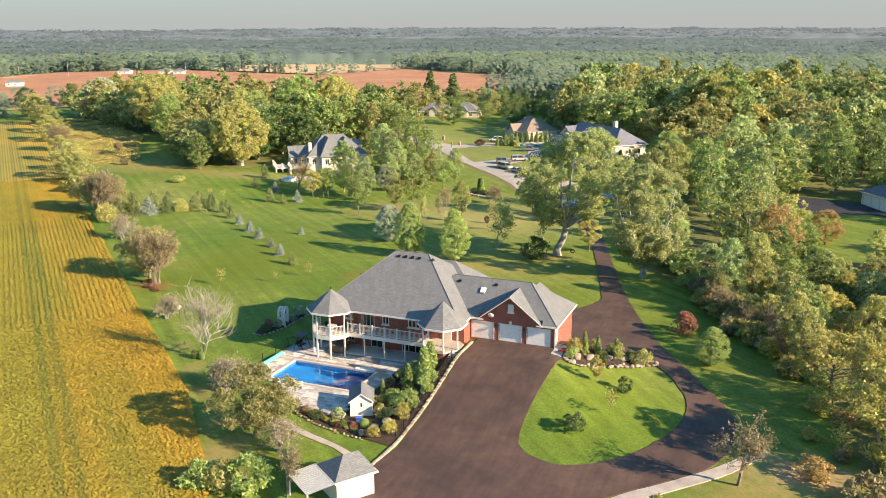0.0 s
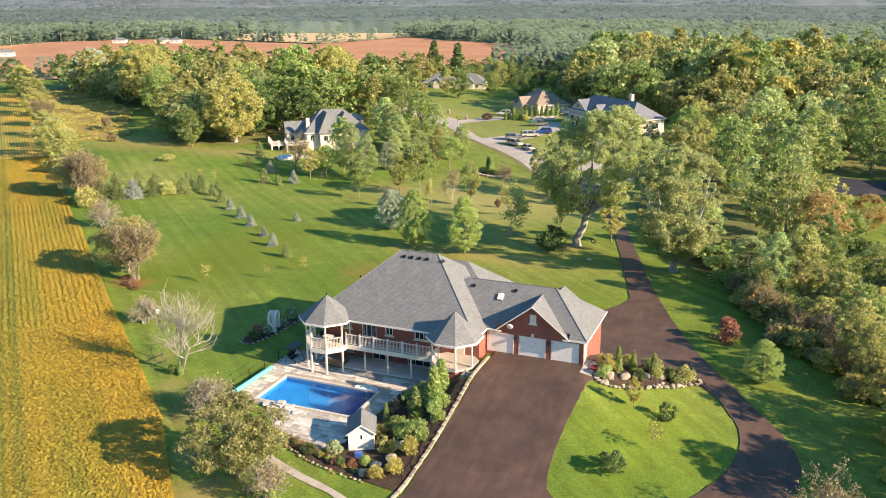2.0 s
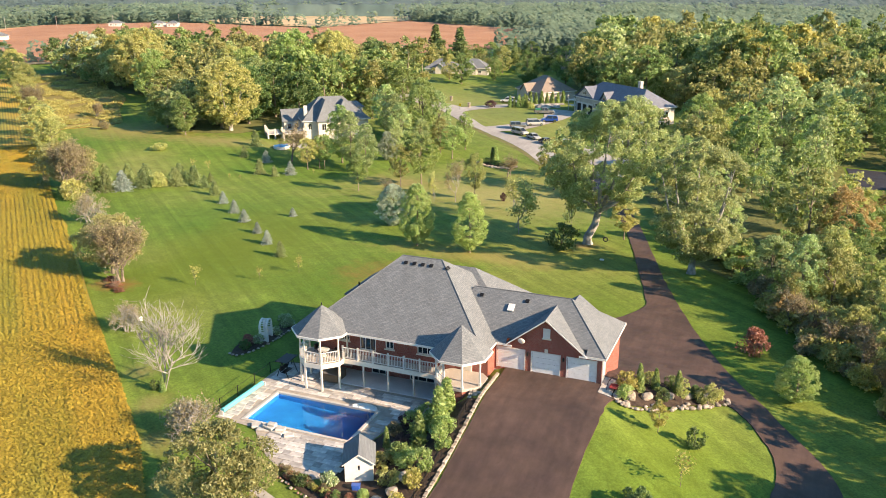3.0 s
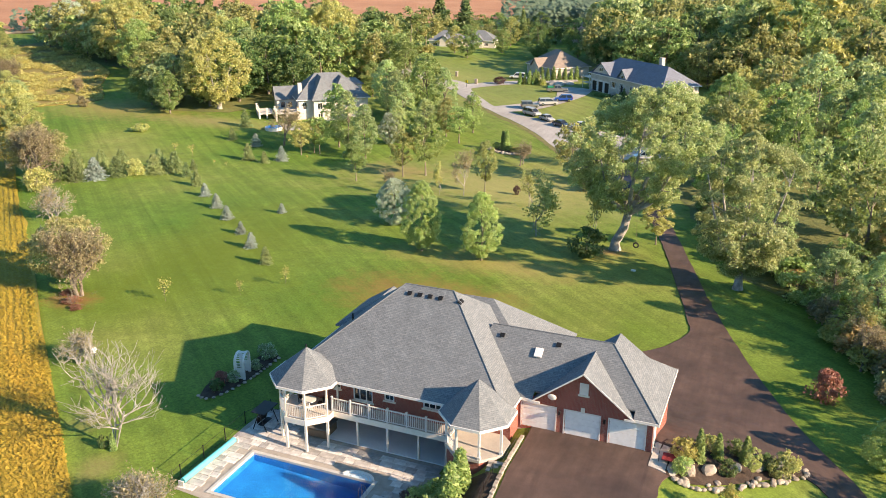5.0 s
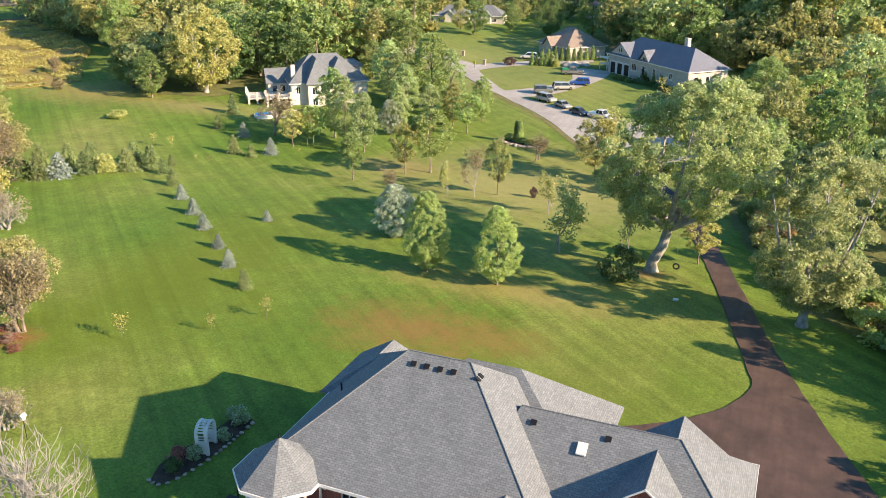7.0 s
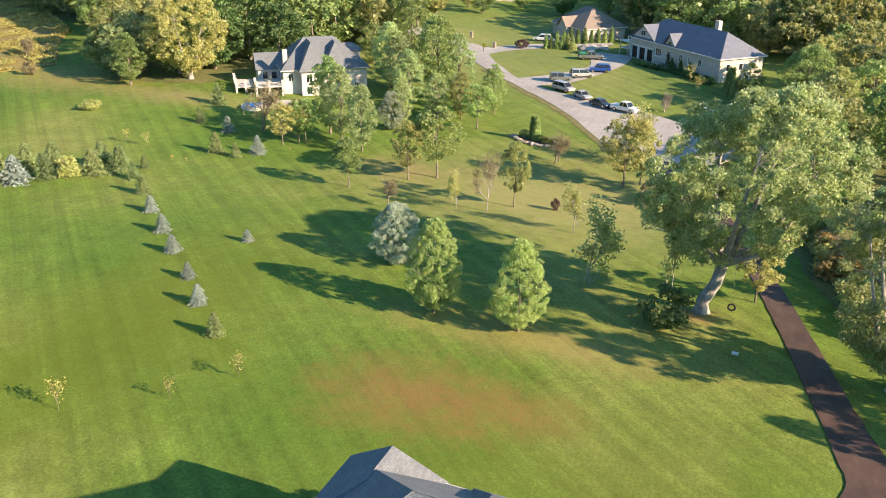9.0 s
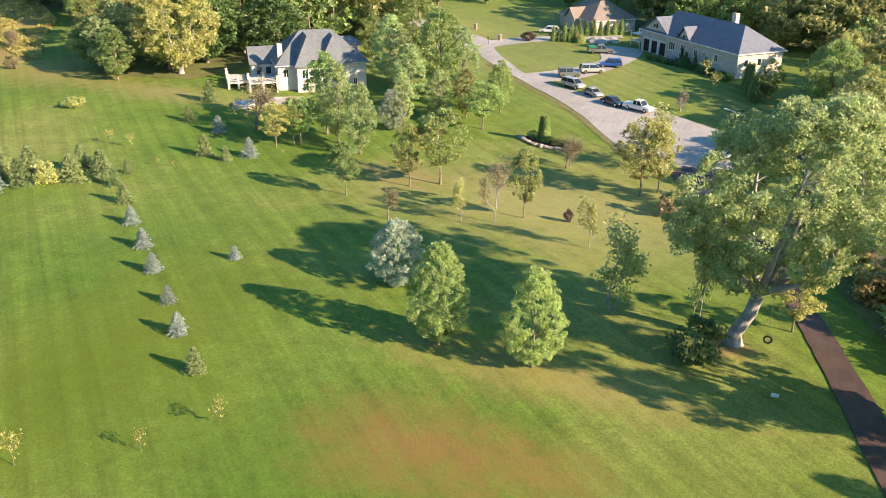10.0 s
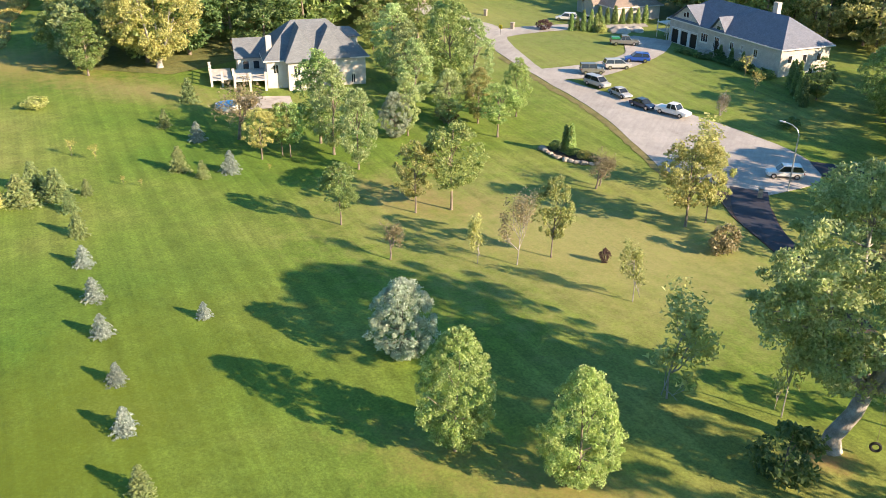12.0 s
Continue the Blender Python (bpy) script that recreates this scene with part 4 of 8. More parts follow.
    for k in (3, 4):
        a, b = Vector((*ring[k], 0)), Vector((*ring[k + 1], 0))
        bm = bmesh.new()
        beam(bm, a + Vector((0, 0, 0.86)), b + Vector((0, 0, 0.86)), 0.08, 0.08)
        part("handrail", bm, WHITE, P)
        part("bottom_rail", beam(bmesh.new(), a + Vector((0, 0, 0.06)), b + Vector((0, 0, 0.06)), 0.06, 0.05), WHITE, P)
        for i in range(1, 12):
            q = a.lerp(b, i / 12)
            o = new("baluster", me_b)
            o.parent, o.matrix_basis = P, Matrix.Translation(q)
            o.matrix_parent_inverse = P.matrix_basis.inverted()
    for i in range(4):
        part("step", box(-0.2, 1.15, -5.9 + 0.33 * -i - 0.33, -5.9 - 0.33 * i, -0.9, -0.16 - 0.17 * i, 0.015, Matrix.Translation((-0.6, 0.55, 0))), CONCRETE, P)
    part("door", box(-2.9, -1.9, -2.1, -2.004, 0.01, 2.1, 0.01), CREAM, P)


def deck_set():
    D = rest("deck", -11, -2.8, -3.3, "cream raised wooden deck on posts with white railing", "deck")
    part("floor", box(-15.3, -4.4, -3.55, -2.004, -0.42, -0.28), DECKING, D)
    part("rim", box(-15.3, -4.4, -3.62, -3.553, -0.76, -0.27), CREAM, D)
    for x in (-13.15, -10.4, -7.6, -5.2):
        part("post", box(x - 0.08, x + 0.08, -3.3, -3.14, -3.25, -0.43), CREAM, D)
    bm = bmesh.new()
    boxbm(bm, -0.018, 0.018, -0.018, 0.018, -0.18, 0.88)
    me_b = bpy.data.meshes.new("baluster")
    bm.to_mesh(me_b)
    bm.free()
    me_b.materials.append(WHITE)

    def rail(parent, a, b, posts=True):
        a, b = Vector(a), Vector(b)
        bm = bmesh.new()
        beam(bm, a + Vector((0, 0, 0.88)), b + Vector((0, 0, 0.88)), 0.10, 0.07)
        part("handrail", bm, WHITE, parent)
        part("bottom_rail", beam(bmesh.new(), a + Vector((0, 0, -0.18)), b + Vector((0, 0, -0.18)), 0.06, 0.06), WHITE, parent)
        n = int((b - a).length / 0.155)
        for i in range(1, n):
            q = a.lerp(b, i / n)
            o = new("baluster", me_b)
            o.parent, o.matrix_basis = parent, Matrix.Translation(q)
            o.matrix_parent_inverse = parent.matrix_basis.inverted()

    xs = [-15.3, -13.6, -11.9, -10.2, -8.5, -6.8, -5.0]
    for a, b in zip(xs, xs[1:]):
        rail(D, (a, -3.5, 0), (b, -3.5, 0))
    for x in xs:
        bm = box(x - 0.07, x + 0.07, -3.57, -3.43, -0.27, 1.05)
        boxbm(bm, x - 0.09, x + 0.09, -3.59, -3.41, 1.05, 1.10)
        part("rail_post", bm, WHITE, D)

    G = rest("gazebo", -17.5, -3.5, -3.3, "eight-sided cream gazebo with grey shingle roof on tall posts", "gazebo")
    cx, cy = -17.5, -3.5
    oc = octagon(cx, cy, 3.14)
    part("roof", slab_roof([[(*oc[k], 2.75), (*oc[(k + 1) % 8], 2.75), (cx, cy, 5.2)] for k in range(8)]), SHINGLE, G)
    fb = bmesh.new()
    for k in range(8):
        beam(fb, (*oc[k], 2.56), (*oc[(k + 1) % 8], 2.56), 0.08, 0.22)
    part("fascia", fb, WHITE, G)
    part("finial", rod(bmesh.new(), (cx, cy, 5.15), (cx, cy, 5.45), 0.06), DARKMETAL, G)
    part("floor", prism(octagon(cx, cy, 2.45), -0.42, -0.28), DECKING, G)
    rim = bmesh.new()
    r2 = octagon(cx, cy, 2.5)
    for k in range(8):
        beam(rim, (*r2[k], -0.76), (*r2[(k + 1) % 8], -0.76), 0.07, 0.5)
    part("rim", rim, CREAM, G)
    ring = octagon(cx, cy, 2.4)
    for k in range(8):
        q = ring[k]
        part("post", box(q[0] - 0.07, q[0] + 0.07, q[1] - 0.07, q[1] + 0.07, -0.27, 2.56), CREAM, G)
    for k in (3, 4, 5, 6, 7):
        q = ring[k]
        if q[1] < -2.2:
            part("leg", box(q[0] - 0.09, q[0] + 0.09, q[1] - 0.09, q[1] + 0.09, -3.25, -0.77), CREAM, G)
    for k in (3, 4, 5, 6):
        rail(G, (*ring[k], 0), (*ring[k + 1], 0))

    T = rest("garden_table", -17.4, -3.7, -0.28, "round white garden table with glass top on the deck", "table")
    part("tabletop", rod(bmesh.new(), (-17.4, -3.7, 0.42), (-17.4, -3.7, 0.46), 0.62, 20), WHITE, T)
    part("pedestal", rod(bmesh.new(), (-17.4, -3.7, -0.24), (-17.4, -3.7, 0.42), 0.05), WHITE, T)
    part("foot", rod(bmesh.new(), (-17.4, -3.7, -0.28), (-17.4, -3.7, -0.24), 0.28, 16), WHITE, T)

    def chair(x, y, rz, z, mat, label):
        C = rest("garden_chair", x, y, z, label, "chair", "garden chairs", rz)
        part("seat", box(-0.25, 0.25, -0.25, 0.25, 0.40, 0.45, 0.01), mat, C, local=True)
        part("backrest", box(-0.25, 0.25, 0.21, 0.26, 0.46, 0.92, 0.01), mat, C, local=True)
        for sx in (-0.21, 0.21):
            for sy in (-0.21, 0.21):
                part("leg", box(sx - 0.02, sx + 0.02, sy - 0.02, sy + 0.02, 0, 0.40), mat, C, local=True)
        return C

    chair(-18.4, -3.2, 70, -0.28, DARKMETAL, "dark metal garden chair beside the round table")
    chair(-16.5, -3.3, -80, -0.28, DARKMETAL, "dark metal garden chair beside the round table")
    # under the gazebo
    B = rest("hot_tub", -17.0, -2.6, -3.25, "covered brown hot tub below the gazebo", "hot tub")
    part("tub", box(-18.0, -16.0, -3.6, -1.6, -3.25, -2.4, 0.12), plain("tub_brown", (0.20, 0.13, 0.08), 0.6), B)
    part("cover", box(-18.05, -15.95, -3.65, -1.55, -2.399, -2.28, 0.05), plain("tub_cover", (0.16, 0.15, 0.14), 0.6), B)
    S = rest("garden_swing", -22.0, -3.6, -3.25, "black metal garden swing on the patio", "swing")
    fr = bmesh.new()
    for sy in (-4.5, -2.7):
        rod(fr, (-22.7, sy, -3.25), (-22.0, sy, -1.5), 0.045)
        rod(fr, (-21.3, sy, -3.25), (-22.0, sy, -1.5), 0.045)
    rod(fr, (-22.0, -4.6, -1.5), (-22.0, -2.6, -1.5), 0.045)
    part("frame", fr, DARKMETAL, S)
    part("seat", box(-22.3, -21.8, -4.3, -2.9, -2.85, -2.75, 0.02), DARKMETAL, S)
    part("backrest", box(-22.42, -22.34, -4.3, -2.9, -2.74, -2.2, 0.02), DARKMETAL, S)
    part("canopy", box(-22.7, -21.3, -4.7, -2.5, -1.46, -1.40, 0.02), DARKMETAL, S)


def simple_house(name, x, y, z, rz, w, d, h, label, wallm, roofm, rise, wins, garage=(), base=1.5, gables=()):
    """A house with its front along its own x axis, from the front's left corner."""
    H = rest(name, x, y, z, label, "house", rz=rz)
    holes = [(a, b, c, e) for a, b, c, e in wins] + [(a, b, 0.0, c) for a, b, c in garage]
    part("wall", wall_open(0, w, 0, 0.3, -base, h, holes), wallm, H, local=True)
    part("wall", box(0, 0.3, 0.301, d, -base, h), wallm, H, local=True)
    part("wall", box(w - 0.3, w, 0.301, d, -base, h), wallm, H, local=True)
    part("wall", box(0.301, w - 0.301, d - 0.3, d, -base, h), wallm, H, local=True)
    o = 0.5
    run = (d + 2 * o) / 2
    part("roof", slab_roof(hip(-o, w + o, -o, d + o, h, h + rise, -o + run * 0.95, w + o - run * 0.95)), roofm, H, local=True)
    part("fascia", fascia_rect(-o, w + o, -o, d + o, h - 0.19, h + 0.02), WHITE, H, local=True)
    for a, b, c, e in wins:
        window(H, a, b, c, e, 0.02, bars=2 if b - a > 1.3 else 1, sill=True, local=True, f=0.15)
    for a, b, c in garage:
        part("garage_door", box(a + 0.02, b - 0.02, 0.08, 0.14, 0.0, c - 0.01), DARKMETAL if garage and label.startswith("tan") else DOORW, H, local=True)
    for a, b, c in garage:
        fr = box(a - 0.16, a - 0.004, -0.04, 0.1, 0.0, c + 0.16)
        boxbm(fr, b + 0.004, b + 0.16, -0.04, 0.1, 0.0, c + 0.16)
        boxbm(fr, a - 0.003, b + 0.003, -0.04, 0.1, c + 0.004, c + 0.16)
        part("door_frame", fr, WHITE, H, local=True)
    for gx0, gx1, gz, depth, proj in gables:
        xc = (gx0 + gx1) / 2
        part("roof", slab_roof([[(gx0 - 0.4, -proj - 0.4, h), (gx0 - 0.4, depth, h), (xc, depth, gz), (xc, -proj - 0.4, gz)], [(xc, -proj - 0.4, gz), (xc, depth, gz), (gx1 + 0.4, depth, h), (gx1 + 0.4, -proj - 0.4, h)]]), roofm, H, local=True)
        bm = bmesh.new()
        if proj > 0.05:
            boxbm(bm, gx0, gx1, -proj, -0.004, -base, h - 0.01)
        f0 = [bm.verts.new(p) for p in ((gx0, -proj - 0.002, h - 0.01), (gx1, -proj - 0.002, h - 0.01), (xc, -proj - 0.002, gz - 0.25))]
        f1 = [bm.verts.new(v.co + Vector((0, 0.3, 0))) for v in f0]
        bm.faces.new(f0)
        bm.faces.new(list(reversed(f1)))
        for i in range(3):
            bm.faces.new([f0[(i + 1) % 3], f0[i], f1[i], f1[(i + 1) % 3]])
        part("gable_wall", bm, wallm, H, local=True)
    return H


main_house()
deck_set()

# ---- plants ----
RNG = np.random.default_rng(7)


def leaves_mesh(name, centres, normals, size, material, stretch=1.5, jitter=0.45):
    """Many small pointed leaves at centres, facing normals."""
    n = len(centres)
    nrm = normals / (np.linalg.norm(normals, axis=1, keepdims=True) + 1e-9)
    rnd = RNG.normal(size=(n, 3))
    t = rnd - nrm * (rnd * nrm).sum(1, keepdims=True)
    t /= np.linalg.norm(t, axis=1, keepdims=True) + 1e-9
    b = np.cross(nrm, t)
    s = (size * RNG.uniform(1 - jitter, 1 + jitter, n))[:, None]
    v = np.stack([centres - t * s * stretch * 0.5 - b * s * 0.5, centres + t * s * stretch * 0.5, centres - t * s * stretch * 0.5 + b * s * 0.5], 1).reshape(-1, 3)
    me = bpy.data.meshes.new(name)
    me.vertices.add(3 * n)
    me.vertices.foreach_set("co", v.astype(np.float32).ravel())
    me.loops.add(3 * n)
    me.loops.foreach_set("vertex_index", np.arange(3 * n, dtype=np.int32))
    me.polygons.add(n)
    me.polygons.foreach_set("loop_start", np.arange(0, 3 * n, 3, dtype=np.int32))
    me.update(calc_edges=True)
    me.materials.append(material)
    return me


def unit(n):
    d = RNG.normal(size=(n, 3))
    return d / np.linalg.norm(d, axis=1, keepdims=True)


def crown_points(H, base, R, n, lumps, lump_r, top=1.0, belly=0.45, fill=0.45, boughs_n=0):
    """Leaf places and facings of a lumpy crown from height base to H and about R wide."""
    def profile(zz):
        p = math.sin(math.pi * min(1.0, (zz / (2 * belly)) if zz < belly else 0.5 + (zz - belly) / (2 * (1 - belly)))) ** 0.75
        return max(p * (1 if zz < belly else top + (1 - top) * (1 - zz)), 0.12)

    boughs = []
    for _ in range(boughs_n or max(8, lumps // 6)):
        zz, ang, rad = RNG.uniform(0.03, 0.97), RNG.uniform(0, 2 * math.pi), math.sqrt(RNG.uniform(0.2, 1.0))
        r = R * profile(zz) * rad * 0.80
        boughs.append((r * math.cos(ang), r * math.sin(ang), base + (H - base) * zz))
    c = []
    while len(c) < lumps:
        if RNG.uniform() < fill:
            zz, ang = RNG.uniform(0.02, 0.96), RNG.uniform(0, 2 * math.pi)
            r = R * profile(zz) * math.sqrt(RNG.uniform(0.25, 0.95))
            c.append((r * math.cos(ang), r * math.sin(ang), base + (H - base) * zz))
            continue
        b = boughs[RNG.integers(0, len(boughs))]
        w = 0.105 * R + 0.4 * lump_r
        p = (b[0] + RNG.normal(0, w), b[1] + RNG.normal(0, w), b[2] + RNG.normal(0, w * 0.7))
        zz = (p[2] - base) / (H - base)
        if 0.0 < zz < 0.97 and math.hypot(p[0], p[1]) < R * profile(zz) * 1.02:
            c.append(p)
    c = np.array(c)
    mid = np.array([0, 0, base + (H - base) * 0.45])
    lr = lump_r * RNG.uniform(0.5, 1.5, lumps)
    idx = RNG.integers(0, lumps, n)
    d = unit(n)
    out = c[idx] - mid
    out /= np.linalg.norm(out, axis=1, keepdims=True) + 1e-9
    d = d + out * 0.55 + np.array([0, 0, 0.25])
    d /= np.linalg.norm(d, axis=1, keepdims=True)
    p = c[idx] + d * (lr[idx] * RNG.uniform(0.45, 1.15, n))[:, None] * np.array([1, 1, 0.8])
    nm = d * 0.4 + unit(n) + np.array([0, 0, 0.15])
    return p, nm, c


def wood_mesh(name, H, r0, targets, material, lean=0.0, fork=0.35, sides=8, limbs=9, twig=0.35):
    """A tapered trunk that leans and bends, with limbs to the given targets."""
    verts, faces = [], []

    def add(pts, radii, s):
        v, f = tube_geo(pts, radii, s)
        o = len(verts)
        verts.extend(v)
        faces.extend(tuple(i + o for i in q) for q in f)

    top = Vector((lean * H, 0, H * 0.82))
    pts, rad = [], []
    for i in range(7):
        u = i / 6
        p = Vector((0, 0, -0.3)).lerp(top, u)
        p.x += math.sin(u * 5 + H) * 0.02 * H * u
        p.y += math.cos(u * 4 + H * 2) * 0.02 * H * u
        pts.append(p)
        rad.append(max(r0 * (1 - 0.85 * u) * (1.35 if i == 0 else 1.0), 0.02))
    add(pts, rad, sides)
    pick = targets[RNG.permutation(len(targets))[:limbs]] if len(targets) else []
    for t in pick:
        t = Vector(t)
        h = max(fork * H * 0.8, min(t.z * 0.75, H * 0.6)) * RNG.uniform(0.75, 1.0)
        u = (h + 0.3) / (top.z + 0.3)
        k = min(5, int(u * 6))
        a = pts[k].lerp(pts[k + 1], u * 6 - k)
        m = a.lerp(t, 0.5) + Vector((0, 0, -0.06 * (t - a).length))
        add([a, m, t], [r0 * twig * 1.1, r0 * twig * 0.7, 0.02], 5)
    me = bpy.data.meshes.new(name)
    me.from_pydata([tuple(v) for v in verts], [], faces)
    me.update()
    for p in me.polygons:
        p.use_smooth = True
    me.materials.append(material)
    return me


def forked_mesh(name, H, r0, targets, material, lean, fork=0.2, mains=5, reach=0.3, limbs=70):
    """A stout leaning trunk that parts into a few great limbs, with branches from these to the given targets."""
    verts, faces = [], []

    def add(pts, radii, s):
        v, f = tube_geo(pts, radii, s)
        o = len(verts)
        verts.extend(v)
        faces.extend(tuple(i + o for i in q) for q in f)

    F = Vector((lean * fork * H * 1.3, 0.0, fork * H))
    bend = Vector((0.35 * r0, 0.3 * r0, 0))
    add([Vector((0, 0, -0.3)), Vector((0, 0, 0.35)), Vector((0, 0, 1.2)), F * 0.55 + bend, F], [r0 * 1.75, r0 * 1.3, r0 * 1.05, r0 * 0.95, r0 * 0.9], 12)
    joints = []
    for k in range(mains):
        ang = 2 * math.pi * (k + RNG.uniform(-0.25, 0.25)) / mains
        out = H * reach * RNG.uniform(0.6, 1.1)
        e = F + Vector((math.cos(ang) * out + lean * 0.5 * H, math.sin(ang) * out, (0.86 - fork) * H * RNG.uniform(0.55, 0.95)))
        sag = Vector((math.cos(ang), math.sin(ang), -0.6)) * out * 0.22
        line = [F - Vector((0, 0, 0.4)), F.lerp(e, 0.3) + sag, F.lerp(e, 0.65) + sag * 0.6, e]
        add(line, [r0 * 0.66, r0 * 0.46, r0 * 0.28, 0.05], 8)
        for a, b, ra, rb in zip(line, line[1:], (0.6, 0.46, 0.28), (0.46, 0.28, 0.1)):
            joints += [(a.lerp(b, u), r0 * (ra + (rb - ra) * u)) for u in (0.0, 0.33, 0.66)]
    for t in targets[RNG.permutation(len(targets))[:limbs]]:
        t = Vector(t)
        low = [j for j in joints if j[0].z < t.z + 0.5] or joints
        a, r = min(low, key=lambda j: (j[0] - t).length)
        m = a.lerp(t, 0.5) + Vector((0, 0, 0.08 * (t - a).length)) + Vector(RNG.normal(0, 0.12, 3))
        add([a, m, t], [r * 0.5, r * 0.3, 0.02], 5)
    me = bpy.data.meshes.new(name)
    me.from_pydata([tuple(v) for v in verts], [], faces)
    me.update()
    for p in me.polygons:
        p.use_smooth = True
    me.materials.append(material)
    return me


KINDS = {}


def tree_kind(key, name, label, category, H, R, base, n, lumps, lump_r, leaf, material, trunk_r, bark=BARK, top=1.0, belly=0.45, lean=0.0, limbs=9, crown_name="crown", fill=0.45, boughs_n=0, fork=0.0, mains=5, stretch=1.5):
    p, nm, c = crown_points(H, base, R, n, lumps, lump_r, top, belly, fill, boughs_n)
    p[:, 0] += lean * p[:, 2]
    c[:, 0] += lean * c[:, 2]
    crown = leaves_mesh(crown_name, p, nm, leaf, material, stretch)
    wood = forked_mesh("trunk", H, trunk_r, c, bark, lean, fork, mains, limbs=limbs) if fork else wood_mesh("trunk", H, trunk_r, c, bark, lean, limbs=limbs)
    KINDS[key] = (name, label, category, [("trunk", wood), (crown_name, crown)], [])


def conifer_kind(key, name, label, H, R, n, material, leaf, tiers=13, sharp=1.0, ragged=0.2):
    spokes = 9
    tier_i = np.floor(RNG.uniform(0, 1, n) ** 1.35 * tiers)
    spoke_i = RNG.integers(0, spokes, n)
    tier = tier_i / tiers
    reach = RNG.uniform(1 - ragged, 1 + 0.5 * ragged, (tiers + 1, spokes))[tier_i.astype(int), spoke_i]
    along_bough = RNG.uniform(0.05, 1, n) ** 0.7
    rr = ((1 - tier) ** sharp * 0.95 + 0.05) * R * reach * along_bough
    ang = (spoke_i + 0.37 * tier_i) / spokes * 2 * math.pi + RNG.normal(0, 0.16, n) * (1.2 - 0.6 * along_bough)
    z = H * (0.05 + 0.93 * tier) + 0.10 * rr - 0.22 * rr * along_bough + RNG.normal(0, 0.014 * H, n)
    p = np.stack([rr * np.cos(ang), rr * np.sin(ang), np.maximum(z, 0.05)], 1)
    nm = np.stack([np.cos(ang) * 0.4, np.sin(ang) * 0.4, np.full(n, 0.7)], 1) + unit(n) * 0.8
    KINDS[key] = (name, label, "tree", [("trunk", wood_mesh("trunk", H, 0.035 * H * 0.6, np.zeros((0, 3)), BARK)), ("crown", leaves_mesh("crown", p, nm, leaf, material, 2.4))], [])


def bare_kind(key, name, label, H, R, bark, twigs, leaf_n=0, leaf=None, leaf_s=0.2, trunk_r=0.2, stems=1, fork=0.25, up=0.22, deep=4, vase=0.0):
    verts, faces, tips = [], [], []

    def add(pts, radii, s):
        v, f = tube_geo(pts, radii, s)
        o = len(verts)
        verts.extend(v)
        faces.extend(tuple(i + o for i in q) for q in f)

    def grow(a, d, length, r, level):
        b = a + d * length
        m = a.lerp(b, 0.5) + Vector(RNG.normal(0, 0.05, 3)) * length
        add([a, m, b], [r, r * 0.8, max(r * 0.55, 0.006)], 6 if level < 2 else 4)
        tips.append(tuple(b))
        if level >= deep or r < 0.009:
            return
        for k in range(twigs if level else twigs + 2):
            nd = (d * 0.75 + Vector(RNG.normal(0, 0.55, 3)) + Vector((0, 0, up))).normalized()
            grow(a.lerp(b, RNG.uniform(0.45, 1.0)), nd, length * RNG.uniform(0.58, 0.82), r * 0.55, level + 1)

    for s in range(stems):
        off = Vector((RNG.normal(0, 0.12), RNG.normal(0, 0.12), -0.2)) if stems > 1 else Vector((0, 0, -0.2))
        grow(off, Vector((RNG.normal(0, 0.2 if stems > 1 else 0.05), RNG.normal(0, 0.2 if stems > 1 else 0.05), 1)).normalized(), H * (fork + 0.08), trunk_r, 0)
    me = bpy.data.meshes.new("trunk")
    v = np.array([tuple(q) for q in verts])
    v[:, 2] *= H / max(v[:, 2].max(), 0.1)
    v[:, :2] *= 1 - vase + vase * np.clip(v[:, 2:3] / H, 0, 1) ** 0.8
    wide = np.percentile(np.hypot(v[:, 0], v[:, 1]), 97)
    v[:, :2] *= R / max(wide, 0.1)
    rad = np.hypot(v[:, 0], v[:, 1])[:, None] + 1e-6
    v[:, :2] *= np.minimum(rad, R * np.tanh(1.15 * rad / R)) / rad
    me.from_pydata(v.tolist(), [], faces)
    me.update()
    me.materials.append(bark)
    parts = [("trunk", me)]
    if leaf_n:
        t = np.array(tips)
        t[:, 2] *= H / max(np.array([q[2] for q in verts]).max(), 0.1)
        t[:, :2] *= R / max(wide, 0.1)
        rad = np.hypot(t[:, 0], t[:, 1])[:, None] + 1e-6
        t[:, :2] *= np.minimum(rad, R * np.tanh(1.15 * rad / R)) / rad
        t = t[t[:, 2] > 0.25 * H]
        p = t[RNG.integers(0, len(t), leaf_n)] + RNG.normal(0, 0.22, (leaf_n, 3))
        parts.append(("foliage", leaves_mesh("foliage", p, unit(leaf_n) + np.array([0, 0, 0.4]), leaf_s, leaf)))
    KINDS[key] = (name, label, "tree", parts, [])


def plant(key, x, y, s=1.0, rz=None, sx=1.0, z=None, label=None, group=""):
    """One plant of a kind, standing on the ground."""
    name, lab, cat, parts, made = KINDS[key]
    rz = RNG.uniform(0, 360) if rz is None else rz
    gz = (ground_z(x, y) if z is None else z) - 0.03
    m = pose(x, y, gz, 0, 0, rz) @ Matrix.Diagonal((s * sx, s * sx, s, 1))
    if not made:
        root = new(name)
        root.empty_display_size = 0.3
        for pn, me in parts:
            o = new(pn, me)
            o.parent = root
        tagged(root, lab, cat, group or name + "s")
        made.append(root)
    else:
        root = copy_thing(made[0], m)
    root.matrix_basis = m
    if label:
        root["label"] = label
    return root


